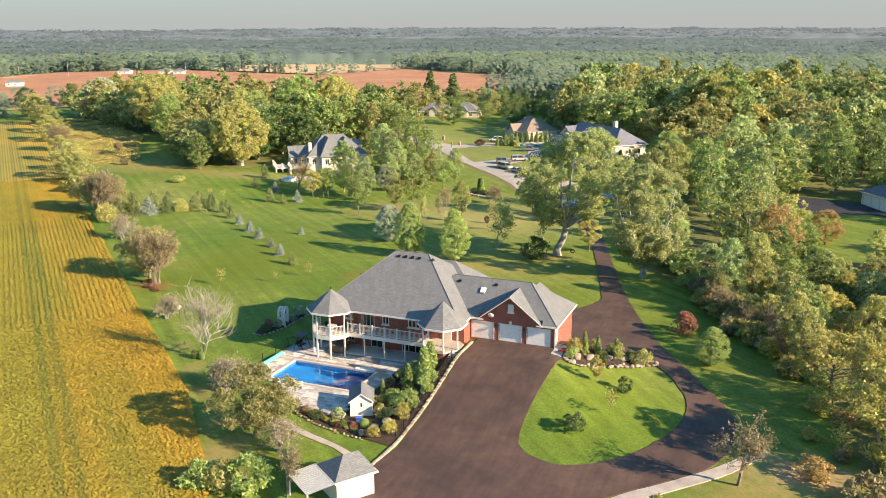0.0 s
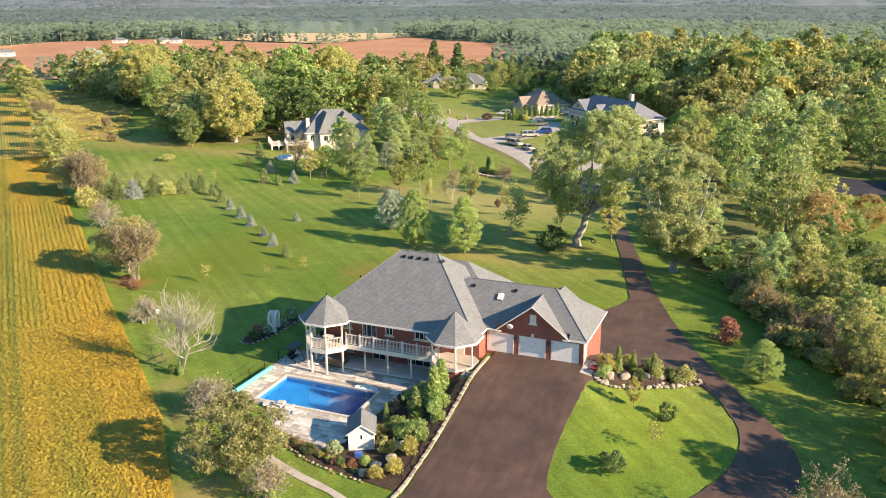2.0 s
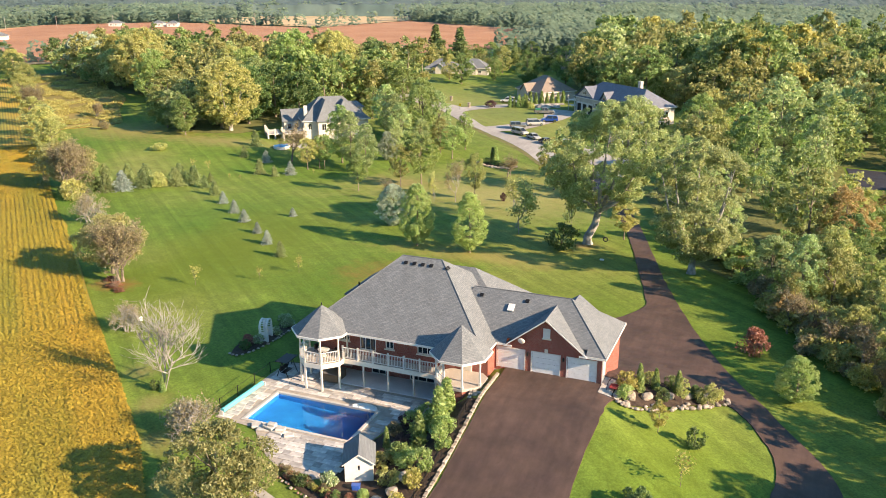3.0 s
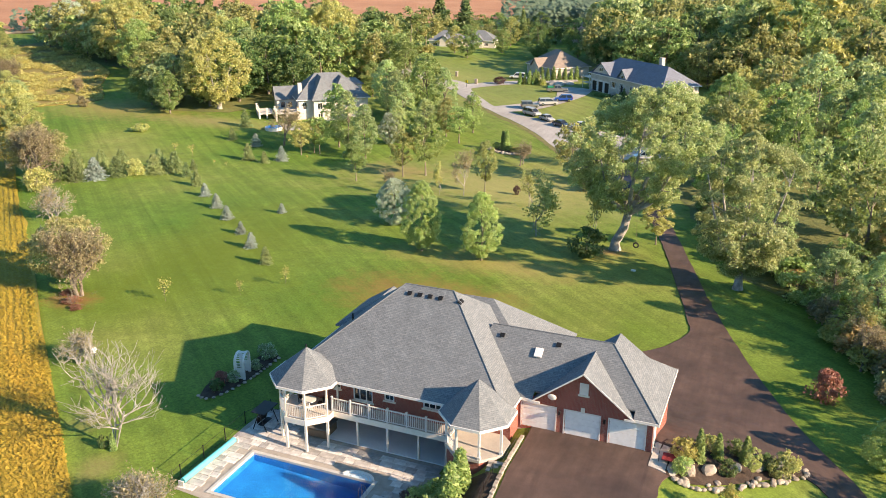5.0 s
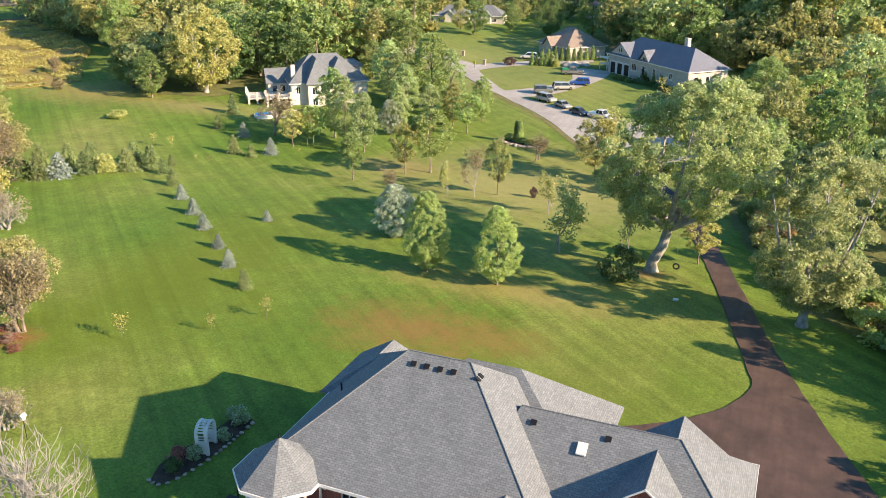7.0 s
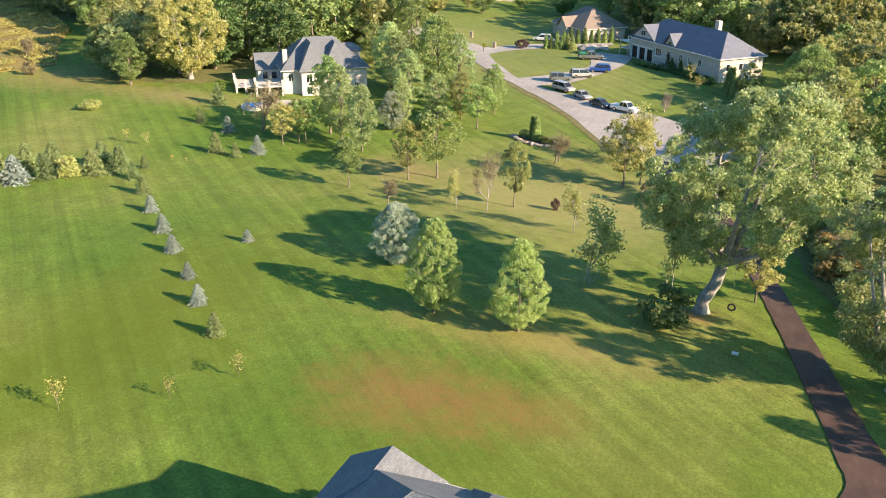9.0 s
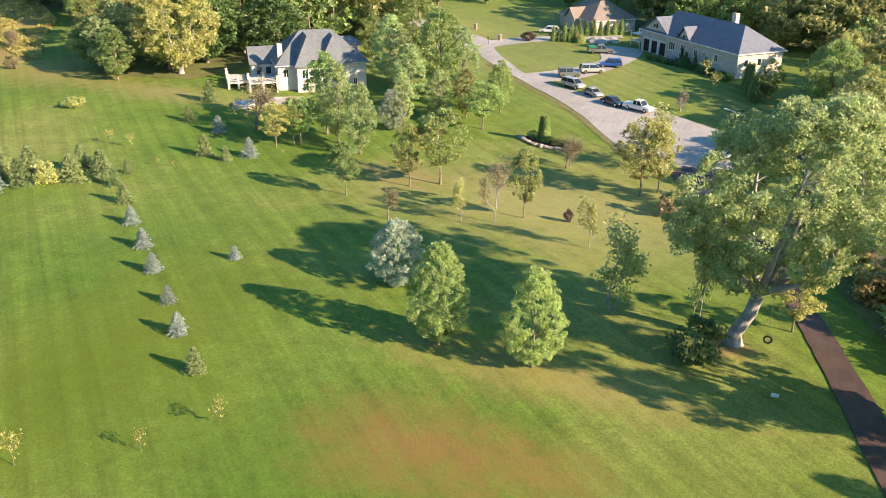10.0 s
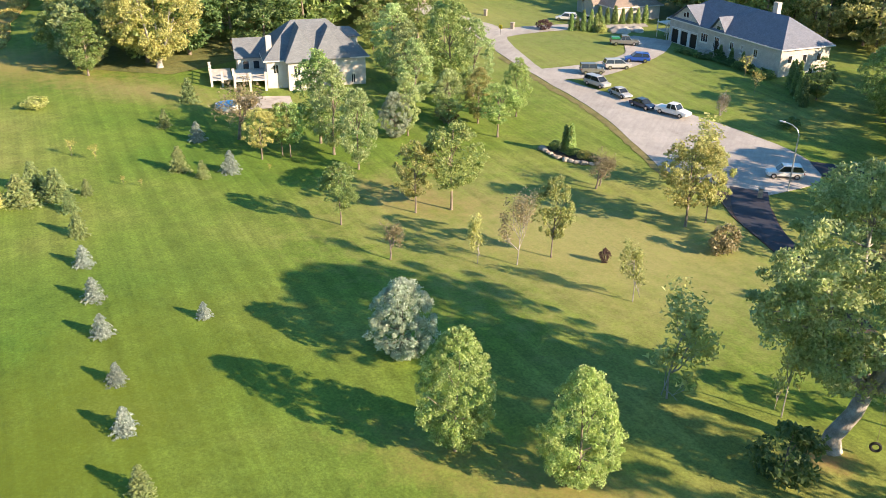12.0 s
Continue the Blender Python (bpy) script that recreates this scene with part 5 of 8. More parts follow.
# kinds of deciduous trees, by crown and colour
for key, mat_, lab in (("green", LEAF_GREEN, "full green deciduous tree in leaf"), ("olive", LEAF_OLIVE, "olive-green deciduous tree in late summer leaf"), ("light", LEAF_LIGHT, "pale yellow-green deciduous tree in leaf"), ("dark", LEAF_DARK, "dark green dense deciduous tree in leaf"), ("gold", LEAF_GOLD, "deciduous tree turning golden yellow"), ("orange", LEAF_ORANGE, "deciduous tree turning orange-brown")):
    tree_kind(key, "deciduous_tree", lab, "tree", 14, 5.7, 1.2, 9900, 170, 0.8, 0.248, mat_, 0.26)
    tree_kind(key + "_mid", "deciduous_tree", lab, "tree", 14, 5.7, 1.2, 4600, 130, 0.85, 0.35, mat_, 0.26, limbs=5)
    tree_kind(key + "_stand", "deciduous_tree", lab, "tree", 14, 5.7, 1.2, 1900, 80, 1.0, 0.526, mat_, 0.26, limbs=0)
for key, mat_, lab in (("tall", LEAF_GREEN, "tall narrow green deciduous tree"), ("tall_olive", LEAF_OLIVE, "tall narrow olive-green deciduous tree"), ("tall_light", LEAF_LIGHT, "tall narrow pale green deciduous tree")):
    tree_kind(key, "tall_tree", lab, "tree", 16, 4.0, 1.6, 11400, 210, 0.65, 0.204, mat_, 0.22, belly=0.42, fill=0.7)
    tree_kind(key + "_mid", "tall_tree", lab, "tree", 16, 4.0, 1.6, 4900, 150, 0.7, 0.307, mat_, 0.22, belly=0.42, limbs=5, fill=0.7)
    tree_kind(key + "_stand", "tall_tree", lab, "tree", 16, 4.0, 1.6, 1900, 80, 0.9, 0.482, mat_, 0.24, belly=0.45, limbs=0)
tree_kind("round", "lawn_tree", "young leafy green tree with an oval crown on the lawn", "tree", 10, 3.3, 0.5, 39900, 420, 0.36, 0.099, LEAF_FRESH, 0.14, belly=0.36, fill=0.85)
tree_kind("lawn", "lawn_tree", "small green lawn tree with a bare lower trunk", "tree", 8, 2.5, 2.0, 8000, 110, 0.42, 0.131, LEAF_GREEN, 0.11, belly=0.45)
tree_kind("lawn_olive", "lawn_tree", "small olive lawn tree with a bare lower trunk", "tree", 8, 2.5, 1.9, 8000, 110, 0.42, 0.131, LEAF_OLIVE, 0.11, belly=0.45)
tree_kind("lawn_gold", "lawn_tree", "small yellow-green lawn tree turning colour", "tree", 7, 2.1, 1.3, 6500, 90, 0.4, 0.131, LEAF_GOLD, 0.1, belly=0.4)
tree_kind("oak", "shade_tree", "huge old shade tree with pale leaning trunk", "tree", 23, 11.0, 5.6, 100000, 560, 0.75, 0.172, LEAF_SHADE_TREE, 0.6, BARK_PALE, lean=0.20, fill=0.14, boughs_n=46, belly=0.5, limbs=90, fork=0.25, mains=6)
tree_kind("oak2", "shade_tree", "large spreading olive-green shade tree beside the drive", "tree", 19.4, 7.6, 2.0, 60000, 380, 0.70, 0.172, LEAF_OCHRE_TREE, 0.46, BARK_PALE, fill=0.25, boughs_n=36, belly=0.5, limbs=60, fork=0.17, mains=6)
tree_kind("oliveround", "rounded_tree", "rounded dusty olive-green tree with dense small leaves", "tree", 7.6, 4.3, 1.1, 17100, 200, 0.55, 0.139, LEAF_DRY, 0.2, belly=0.5)
tree_kind("bigolive", "shade_tree", "massive rounded olive-green tree at the grove edge", "tree", 20, 9.2, 2.2, 36100, 380, 0.95, 0.241, LEAF_OLIVE, 0.5, BARK_PALE, belly=0.45, limbs=40, fork=0.16, mains=5)
tree_kind("biggreen", "shade_tree", "massive rounded green tree behind the grove", "tree", 20, 9.0, 1.6, 26600, 330, 1.0, 0.277, LEAF_GREEN, 0.5, belly=0.45, limbs=8)
tree_kind("bigpale", "shade_tree", "tall pale grey-leaved poplar beyond the grove", "tree", 17, 8.5, 1.6, 17100, 130, 1.4, 0.365, LEAF_SILVER, 0.4, belly=0.5, limbs=8)
tree_kind("sparsegold", "thin_crowned_tree", "thin-crowned yellowing tree over rough scrub", "tree", 9, 3.8, 1.8, 4600, 60, 0.7, 0.182, LEAF_GOLD, 0.15, belly=0.5, limbs=16)
tree_kind("willow", "silver_willow", "silvery grey-green willow with fine leaves", "tree", 8.2, 3.7, 0.1, 26000, 260, 0.42, 0.085, LEAF_SILVER, 0.14, belly=0.4, fill=0.9, stretch=3.2, limbs=20)
conifer_kind("spruce", "spruce_tree", "small dark green spruce tree on the lawn", 3.2, 1.5, 2600, NEEDLE, 0.10, sharp=0.85, ragged=0.4, tiers=11)
conifer_kind("bluespruce", "spruce_tree", "small silver-blue spruce tree on the lawn", 2.8, 1.4, 2600, NEEDLE_BLUE, 0.095, sharp=0.85, ragged=0.4, tiers=11)
conifer_kind("pine", "pine_tree", "tall dark pine tree beyond the houses", 18, 4.0, 3000, NEEDLE, 0.58, 15, 0.8, 0.5)
conifer_kind("thuja", "columnar_cedar", "narrow columnar dense green cedar", 3.4, 0.75, 2400, LEAF_GREEN, 0.12, 24, 0.55, 0.12)
for key, mat_, lab in (("bush", LEAF_GREEN, "rounded green leafy garden shrub"), ("bush_light", LEAF_FRESH, "pale green leafy shrub in the garden"), ("bush_gold", LEAF_GOLD, "golden yellow leafy garden shrub"), ("bush_dark", LEAF_DARK, "dark green dense rounded shrub"), ("bush_red", LEAF_RED, "deep red leafy shrub on the grass"), ("bush_olive", LEAF_OLIVE, "olive green wild untrimmed shrub"), ("bush_brown", LEAF_BROWN, "dry brown wild autumn shrub"), ("bush_orange", LEAF_ORANGE, "orange brown leafy autumn shrub"), ("bush_plum", LEAF_PLUM, "dark purple-brown leafy garden shrub"), ("bush_white", LEAF_BLOOM, "green shrub covered with white flower heads")):
    p, nm, c = crown_points(1.6, 0.1, 1.0, 1500, 34, 0.33, belly=0.45, fill=0.8)
    KINDS[key] = ("shrub", lab, "shrub", [("stem", wood_mesh("stem", 1.3, 0.04, c, BARK, limbs=6, fork=0.1)), ("foliage", leaves_mesh("foliage", p, nm, 0.118, mat_))], [])
bare_kind("dead", "bare_tree", "leafless pale grey tree with fine branches", 9.0, 4.6, BARK_PALE, 3, 0, trunk_r=0.085, up=0.6, deep=5, stems=3, fork=0.2, vase=0.85)
bare_kind("bare_brown", "bare_tree", "half-bare brown tree with a few dry leaves", 7.0, 2.8, BARK, 3, 2200, LEAF_BROWN, 0.12, 0.16)
bare_kind("twiggy", "autumn_tree", "twiggy olive-brown tree thinning in autumn", 9.0, 4.4, BARK, 3, 7500, LEAF_BROWN, 0.15, 0.15, stems=3, fork=0.18, up=0.4, deep=5)
bare_kind("bare_shrub", "bare_shrub", "leafless pinkish-grey branching shrub", 4.5, 2.9, BARK_PALE, 3, 1500, LEAF_BROWN, 0.12, 0.09, stems=4)
bare_kind("sapling", "sapling", "thin young sapling with sparse leaves", 2.4, 0.7, BARK, 2, 150, LEAF_GOLD, 0.12, 0.025)
bare_kind("thin", "young_tree", "thin young tree with sparse yellow-green leaves", 6.0, 1.4, BARK_PALE, 2, 1600, LEAF_OLIVE, 0.13, 0.08)
bare_kind("birch", "birch_tree", "slender birch tree with pale trunk and thin brown crown", 8.5, 2.0, BARK_PALE, 3, 2000, LEAF_BROWN, 0.125, 0.11)


# the lawn behind the house
plant("oak", -3.6, 54.4, 1.0, 12)
plant("oak2", 13.3, 45.4, 1.0, 40)
plant("round", -27.8, 43.1, 1.0, 30, 0.87)
plant("round", -19.0, 42.8, 0.95, 170, 0.87)
plant("willow", -36.4, 52.6, 0.88, 0, 0.9)
plant("lawn_olive", 1.2, 59.1, 0.8, None, 1.2)
plant("bare_brown", -83.9, 96.6, 1.3, None, 1.2)
plant("thin", -15.3, 55.8, 1.55, None, 1.3)
plant("bush_dark", -6.5, 49.6, 2.4, None, 0.95)
plant("thin", -7.0, 57.0, 1.9, None, 0.6)
plant("birch", -33.8, 74.4, 1.0)
plant("lawn_olive", -31.2, 78.0, 1.15, None, 0.75)
# narrow plum shrub standing in for a dark red-brown sapling
plant("bush_plum", -25.8, 79.2, 1.0, None, 0.5)
plant("lawn", -55.3, 75.8, 0.95)
plant("lawn_olive", -49.4, 83.2, 1.1)
plant("lawn", -46.0, 86.0, 1.4, None, 1.1)
plant("thin", -37.6, 72.9, 1.0, None, 0.8)
plant("thin", -21.2, 71.4, 1.1)
plant("bare_brown", -46.0, 69.6, 0.62)
plant("lawn_olive", -19.6, 93.2, 1.35, None, 1.15)
plant("lawn_olive", -17.6, 95.4, 1.2, None, 0.8)
plant("bush_brown", -14.6, 87.4, 1.9, None, 0.9)
plant("bare_brown", -32.0, 100.4, 0.75, None, 1.2)
plant("lawn", -73.5, 94.0, 1.0)
plant("bush_olive", -119.8, 94.0, 1.0, None, 2.0)
for x, y, k, s in ((-84.3, 64.8, "spruce", 0.9), (-78.3, 59.9, "spruce", 0.95), (-72.4, 54.5, "bluespruce", 0.85), (-66.3, 49.4, "bluespruce", 0.88), (-60.9, 44.7, "bluespruce", 0.85), (-55.0, 39.9, "bluespruce", 0.7), (-50.1, 35.3, "bluespruce", 0.85), (-44.7, 30.7, "spruce", 0.78), (-55.1, 50.9, "bluespruce", 0.62), (-96.1, 95.3, "spruce", 0.9), (-88.4, 92.9, "bluespruce", 1.1), (-83.0, 82.2, "spruce", 1.15), (-78.8, 81.6, "spruce", 0.8), (-77.0, 85.1, "bluespruce", 1.15), (-100.5, 106.6, "spruce", 1.3), (-86.8, 69.9, "spruce", 0.7)):
    plant(k, x, y, s)
for x, y, s in ((-38.2, 25.2, 0.95), (-41.4, 20.3, 0.75), (-48.5, 15.4, 1.1), (-99.1, 79.9, 0.9), (-95.0, 80.1, 0.9), (-85.4, 74.6, 0.5), (-83.3, 75.3, 0.4), (-73.0, 88.0, 0.4)):
    plant("sapling", x, y, s)
# the row of spruces and shrubs across the lawn
for x, y, k, s, sx in ((-99.4, 53.5, "spruce", 1.35, 1.15), (-97.4, 56.0, "bluespruce", 1.5, 1.25), (-95.4, 59.3, "spruce", 1.25, 1.15), (-93.2, 61.7, "bush_olive", 1.75, 1.0), (-90.8, 63.8, "spruce", 1.3, 1.3), (-88.8, 67.3, "spruce", 1.3, 1.2), (-103.7, 58.2, "spruce", 1.5, 1.1), (-100.2, 60.8, "spruce", 1.45, 1.1), (-98.4, 63.9, "spruce", 1.35, 1.2), (-92.9, 67.8, "spruce", 1.3, 1.2), (-102.4, 52.0, "bush_dark", 2.0, 1.0), (-104.5, 54.6, "spruce", 1.3, 1.2)):
    plant(k, x, y, s, None, sx)
# hedgerow between lawn and field
# the half-size cedar at the bare tree stands in for vines
for x, y, k, s, sx in ((-59.0, 12.6, "twiggy", 1.0, 1.0), (-62.5, 15.2, "oliveround", 1.15, 1.0), (-84.8, 34.1, "bare_shrub", 1.3, 1.0), (-104, 48.6, "twiggy", 1.15, 1.1), (-109, 53.5, "oliveround", 1.2, 1.2), (-100, 45.5, "bush_olive", 2.4, 1.0), (-149, 85.5, "olive", 0.75, 1.3), (-140, 80, "olive", 0.65, 1.2), (-132, 73, "bush_olive", 3.0, 1.4), (-158, 95, "light", 0.65, 1.1), (-176, 108, "olive", 0.6, 1.2), (-192, 122, "twiggy", 1.0, 1.1), (-210, 136, "olive", 0.7, 1.1), (-224, 150, "olive", 0.75, 1.2), (-245, 165, "dark", 0.8, 1.2), (-262, 180, "olive", 0.8, 1.2), (-276, 189, "dark", 0.9, 1.2), (-58.5, 11.0, "bush_red", 0.4, 2.4), (-56.5, 9.6, "bush_red", 0.32, 2.4), (-60.6, 12.6, "bush_red", 0.36, 2.4), (-46.0, -0.5, "bare_shrub", 0.9, 1.0), (-31.7, -11.2, "dead", 1.15, 1.05), (-31.6, -11.6, "thuja", 0.5, 0.9), (-32.6, -11.6, "bush_dark", 0.7, 0.7), (-22.8, -18.6, "bare_shrub", 1.05, 1.0), (-24.6, -17.0, "bare_shrub", 0.8, 1.0), (-13.5, -26.7, "oliveround", 1.0, 1.05), (-9.1, -28.5, "bare_shrub", 0.95, 0.95), (-7.3, -30.6, "thuja", 0.75, 1.1), (-6.2, -31.2, "thuja", 0.7, 1.1), (-10.1, -36.6, "bush_olive", 1.7, 0.9), (-8.0, -36.0, "bush_light", 2.0, 0.9), (-12.6, -37.0, "bush_light", 1.5, 1.0), (-4.2, -35.6, "bare_brown", 0.75, 0.8)):
    plant(k, x, y, s, None, sx)
# island, beds and the strip beyond the drive
for x, y, k, s, sx in ((16.6, -15.3, "bush_dark", 1.15, 1.0), (16.4, -4.7, "lawn_gold", 0.45, 0.85), (19.2, -11.2, "sapling", 1.15, 1.0), (19.6, -5.0, "bush_dark", 1.15, 0.7), (27.5, 9.5, "round", 0.5, 1.3), (23.1, 20.2, "bush_red", 1.75, 0.9), (32.4, -18.7, "bare_brown", 1.0, 1.1), (26.4, -26.0, "bush_olive", 1.0, 0.8)):
    plant(k, x, y, s, None, sx)

# ---- pool, patio and garden ----
px0, px1, py0, py1 = POOL
WZ = -3.40
pool = rest("swimming_pool", -15.1, -10.4, -5.3, "rectangular in-ground swimming pool with deep blue liner", "pool")
bm = bmesh.new()
deep = [(px0, py0, -4.5), (px1, py0, -5.3), (px1, py1, -5.3), (px0, py1, -4.5)]
rim = [(px0, py0, -3.3), (px1, py0, -3.3), (px1, py1, -3.3), (px0, py1, -3.3)]
poly(bm, deep)
for i in range(4):
    j = (i + 1) % 4
    poly(bm, [deep[j], deep[i], rim[i], rim[j]])
part("liner", bm, LINER, pool)
bm = bmesh.new()
n = 24
gv = [[bm.verts.new((px0 + 0.02 + (px1 - px0 - 0.04) * i / n, py0 + 0.02 + (py1 - py0 - 0.04) * j / n, WZ)) for i in range(n + 1)] for j in range(n + 1)]
for j in range(n):
    for i in range(n):
        bm.faces.new([gv[j][i], gv[j][i + 1], gv[j + 1][i + 1], gv[j + 1][i]])
w = part("water", bm, WATER, pool, "clear rippled blue pool water")
w.visible_shadow = False
for a, b, c, d in ((px0 - 0.3, px1 + 0.3, py0 - 0.3, py0 + 0.02), (px0 - 0.3, px1 + 0.3, py1 - 0.02, py1 + 0.3), (px0 - 0.3, px0 + 0.02, py0 + 0.023, py1 - 0.023), (px1 - 0.02, px1 + 0.3, py0 + 0.023, py1 - 0.023)):
    part("coping", box(a, b, c, d, -3.42, -3.19, 0.02), SLABSTONE, pool)
# rounded corner steps in a niche: a raised white rim at the back, pale treads before it
sx_, sy_ = px1 - 1.35, py1 - 0.02
rim_ = bmesh.new()
pts = [Vector((sx_ + 1.3 * math.cos(t * math.pi / 14), sy_ + 0.04 + 0.75 * math.sin(t * math.pi / 14), -3.24)) for t in range(15)]
for a, b in zip(pts, pts[1:]):
    beam(rim_, a, b, 0.16, 0.20)
part("step_surround", rim_, WHITE, pool)
TREAD = plain("pale_tread", (0.58, 0.72, 0.79), 0.4)
part("step_platform", prism([(p.x, p.y) for p in pts], -3.4, -3.165), TREAD, pool)
for k, r in enumerate((0.92, 0.58)):
    bm = bmesh.new()
    q = [Vector((sx_ + r * math.cos(t * math.pi / 10), sy_ + 0.06 + 0.75 * r / 1.3 * math.sin(t * math.pi / 10), -3.164)) for t in range(11)]
    for a, b in zip(q, q[1:]):
        beam(bm, a, b, 0.09, 0.04)
    part("tread_edge", bm, WHITE, pool)
lad = bmesh.new()
for sy in (-9.6, -9.1):
    vs = [Vector((px1 + 0.25, sy, -3.2)), Vector((px1 + 0.2, sy, -2.5)), Vector((px1 - 0.15, sy, -2.4)), Vector((px1 - 0.2, sy, -4.0))]
    for a, b in zip(vs, vs[1:]):
        rod(lad, a, b, 0.025, 6)
part("ladder", lad, plain("steel", (0.6, 0.6, 0.6), 0.25, 1.0), pool)

PATIO = [(-23.7, -4.2), (-23.5, -14.0), (-18.8, -14.4), (-15.8, -17.6), (-13.4, -19.2), (-9.4, -19.9), (-7.2, -18.6), (-8.0, -15.5), (-7.2, -9.5), (-5.2, -6.5), (-4.8, -3.2), (-15.0, -3.2), (-15.2, -0.4), (-23.5, -0.8)]
POOL_RING = [(px0 - 0.3, py0 - 0.3), (px1 + 0.3, py0 - 0.3), (px1 + 0.3, py1 + 0.3), (px0 - 0.3, py1 + 0.3)]
patio = sheet("patio", PATIO, surface("patio_bed", (0.30, 0.27, 0.23), (0.42, 0.38, 0.33), 1.5, 30, 0.9, 0.4, 0.01), 0.035, "pale grey and tan flagstone pool patio", "patio", 2.0, holes=[POOL_RING])
slab = part("slab", box(-18.4, -4.7, -3.25, 0.29, -3.4, -3.2, 0.01), PALECONC)
tagged(slab, "smooth pale concrete slab under the raised deck", "slab", kind="structure")


def in_ring(x, y, ring):
    c = False
    for i in range(len(ring)):
        (ax, ay), (bx, by) = ring[i], ring[i - 1]
        if (ay > y) != (by > y) and x < (bx - ax) * (y - ay) / (by - ay) + ax:
            c = not c
    return c


FLAGS = []
for L, W in ((1.15, 0.72), (0.72, 0.72), (0.9, 0.72), (1.4, 0.72)):
    bm = box(-L / 2 + 0.02, L / 2 - 0.02, -W / 2 + 0.02, W / 2 - 0.02, -0.03, 0.03, 0.012)
    me = bpy.data.meshes.new("flagstone")
    bm.to_mesh(me)
    bm.free()
    me.materials.append(FLAG)
    FLAGS.append((L, W, me))
count = 0
y = -19.6
while y < -0.5:
    x = -23.6 + RNG.uniform(0, 0.6)
    while x < -4.6:
        L, W, me = FLAGS[RNG.integers(0, 4)]
        cx, cy = x + L / 2, y + W / 2
        corners = [(x, y), (x + L, y), (x, y + W), (x + L, y + W)]
        free = all(in_ring(a, b, PATIO) for a, b in corners) and not (cx > px0 - 0.45 - L / 2 and cx < px1 + 0.45 + L / 2 and cy > py0 - 0.45 - W / 2 and cy < py1 + 0.45 + W / 2)
        if free and not (cx > -18.5 - L / 2 and cy > -3.3 - W / 2) and not (-13.6 < cx < -8.2 and -8 < cy < -6.2) and count < 300:
            o = new("flagstone", me)
            o.parent = patio
            o.matrix_basis = pose(cx, cy, -3.235 + RNG.uniform(-0.006, 0.006), 0, 0, RNG.uniform(-1, 1))
            count += 1
        x += L
    y += 0.72

reel = rest("pool_cover_reel", -23.0, -10.2, -3.25, "rolled teal pool cover on a reel beside the pool", "pool cover")
part("cover_roll", rod(bmesh.new(), (-23.05, -13.4, -2.85), (-22.85, -7.0, -2.85), 0.24, 14), TEAL, reel)
for yy, xx in ((-13.6, -23.06), (-6.8, -22.84)):
    part("stand", box(xx - 0.25, xx + 0.25, yy - 0.05, yy + 0.05, -3.25, -2.75, 0.02), WHITE, reel)

fence = rest("fence", -23.9, -9.0, -3.3, "thin black metal fence along the patio edge", "fence")
FP = [(-23.9, -15.5), (-23.9, -12.6), (-23.9, -9.7), (-23.9, -6.8), (-23.9, -3.9), (-23.0, -1.2), (-20.5, -0.4)]
for a, b in FP:
    part("post", box(a - 0.03, a + 0.03, b - 0.03, b + 0.03, -3.35, -2.05), DARKMETAL, fence)
for (a, b), (c, d) in zip(FP, FP[1:]):
    for z in (-3.1, -2.15):
        part("rail", rod(bmesh.new(), (a, b, z), (c, d, z), 0.018, 5), DARKMETAL, fence)

# pool shed
S = rest("pool_shed", -6.66, -19.2, -3.25, "small white pool shed with grey shingle gable roof", "shed", rz=26)
W, D, HH = 2.35, 3.1, 1.75
part("wall", wall_open(0, W, 0, 0.1, 0, HH, [(1.0, 1.35, 0.95, 1.6)]), WHITE, S, local=True)
part("wall", box(0, 0.1, 0.101, D, 0, HH), WHITE, S, local=True)
part("wall", box(W - 0.1, W, 0.101, D, 0, HH), WHITE, S, local=True)
part("wall", box(0.101, W - 0.101, D - 0.1, D, 0, HH), WHITE, S, local=True)
bm = bmesh.new()
f0 = [bm.verts.new(p) for p in ((0, 0, HH + 0.003), (W, 0, HH + 0.003), (W / 2, 0, 2.5))]
f1 = [bm.verts.new(v.co + Vector((0, 0.1, 0))) for v in f0]
bm.faces.new(f0)
bm.faces.new(list(reversed(f1)))
for i in range(3):
    bm.faces.new([f0[(i + 1) % 3], f0[i], f1[i], f1[(i + 1) % 3]])
part("gable_wall", bm, WHITE, S, local=True)
part("roof", slab_roof([[(-0.2, -0.2, HH - 0.1), (-0.2, D + 0.2, HH - 0.1), (W / 2, D + 0.2, 2.62), (W / 2, -0.2, 2.62)], [(W / 2, -0.2, 2.62), (W / 2, D + 0.2, 2.62), (W + 0.2, D + 0.2, HH - 0.1), (W + 0.2, -0.2, HH - 0.1)]], 0.08), SHINGLE, S, local=True)
rk = bmesh.new()
for sx in (-1, 1):
    a, b = Vector((W / 2 + sx * (W / 2 + 0.2), -0.23, HH - 0.20)), Vector((W / 2, -0.23, 2.52))
    q = [rk.verts.new(p) for p in (a, b, b + Vector((0, 0, 0.12)), a + Vector((0, 0, 0.12)))]
    rk.faces.new(q if sx < 0 else list(reversed(q)))
part("rake_board", rk, WHITE, S, local=True)
window(S, 1.0, 1.35, 0.95, 1.6, 0.02, bars=0, sill=False, local=True)

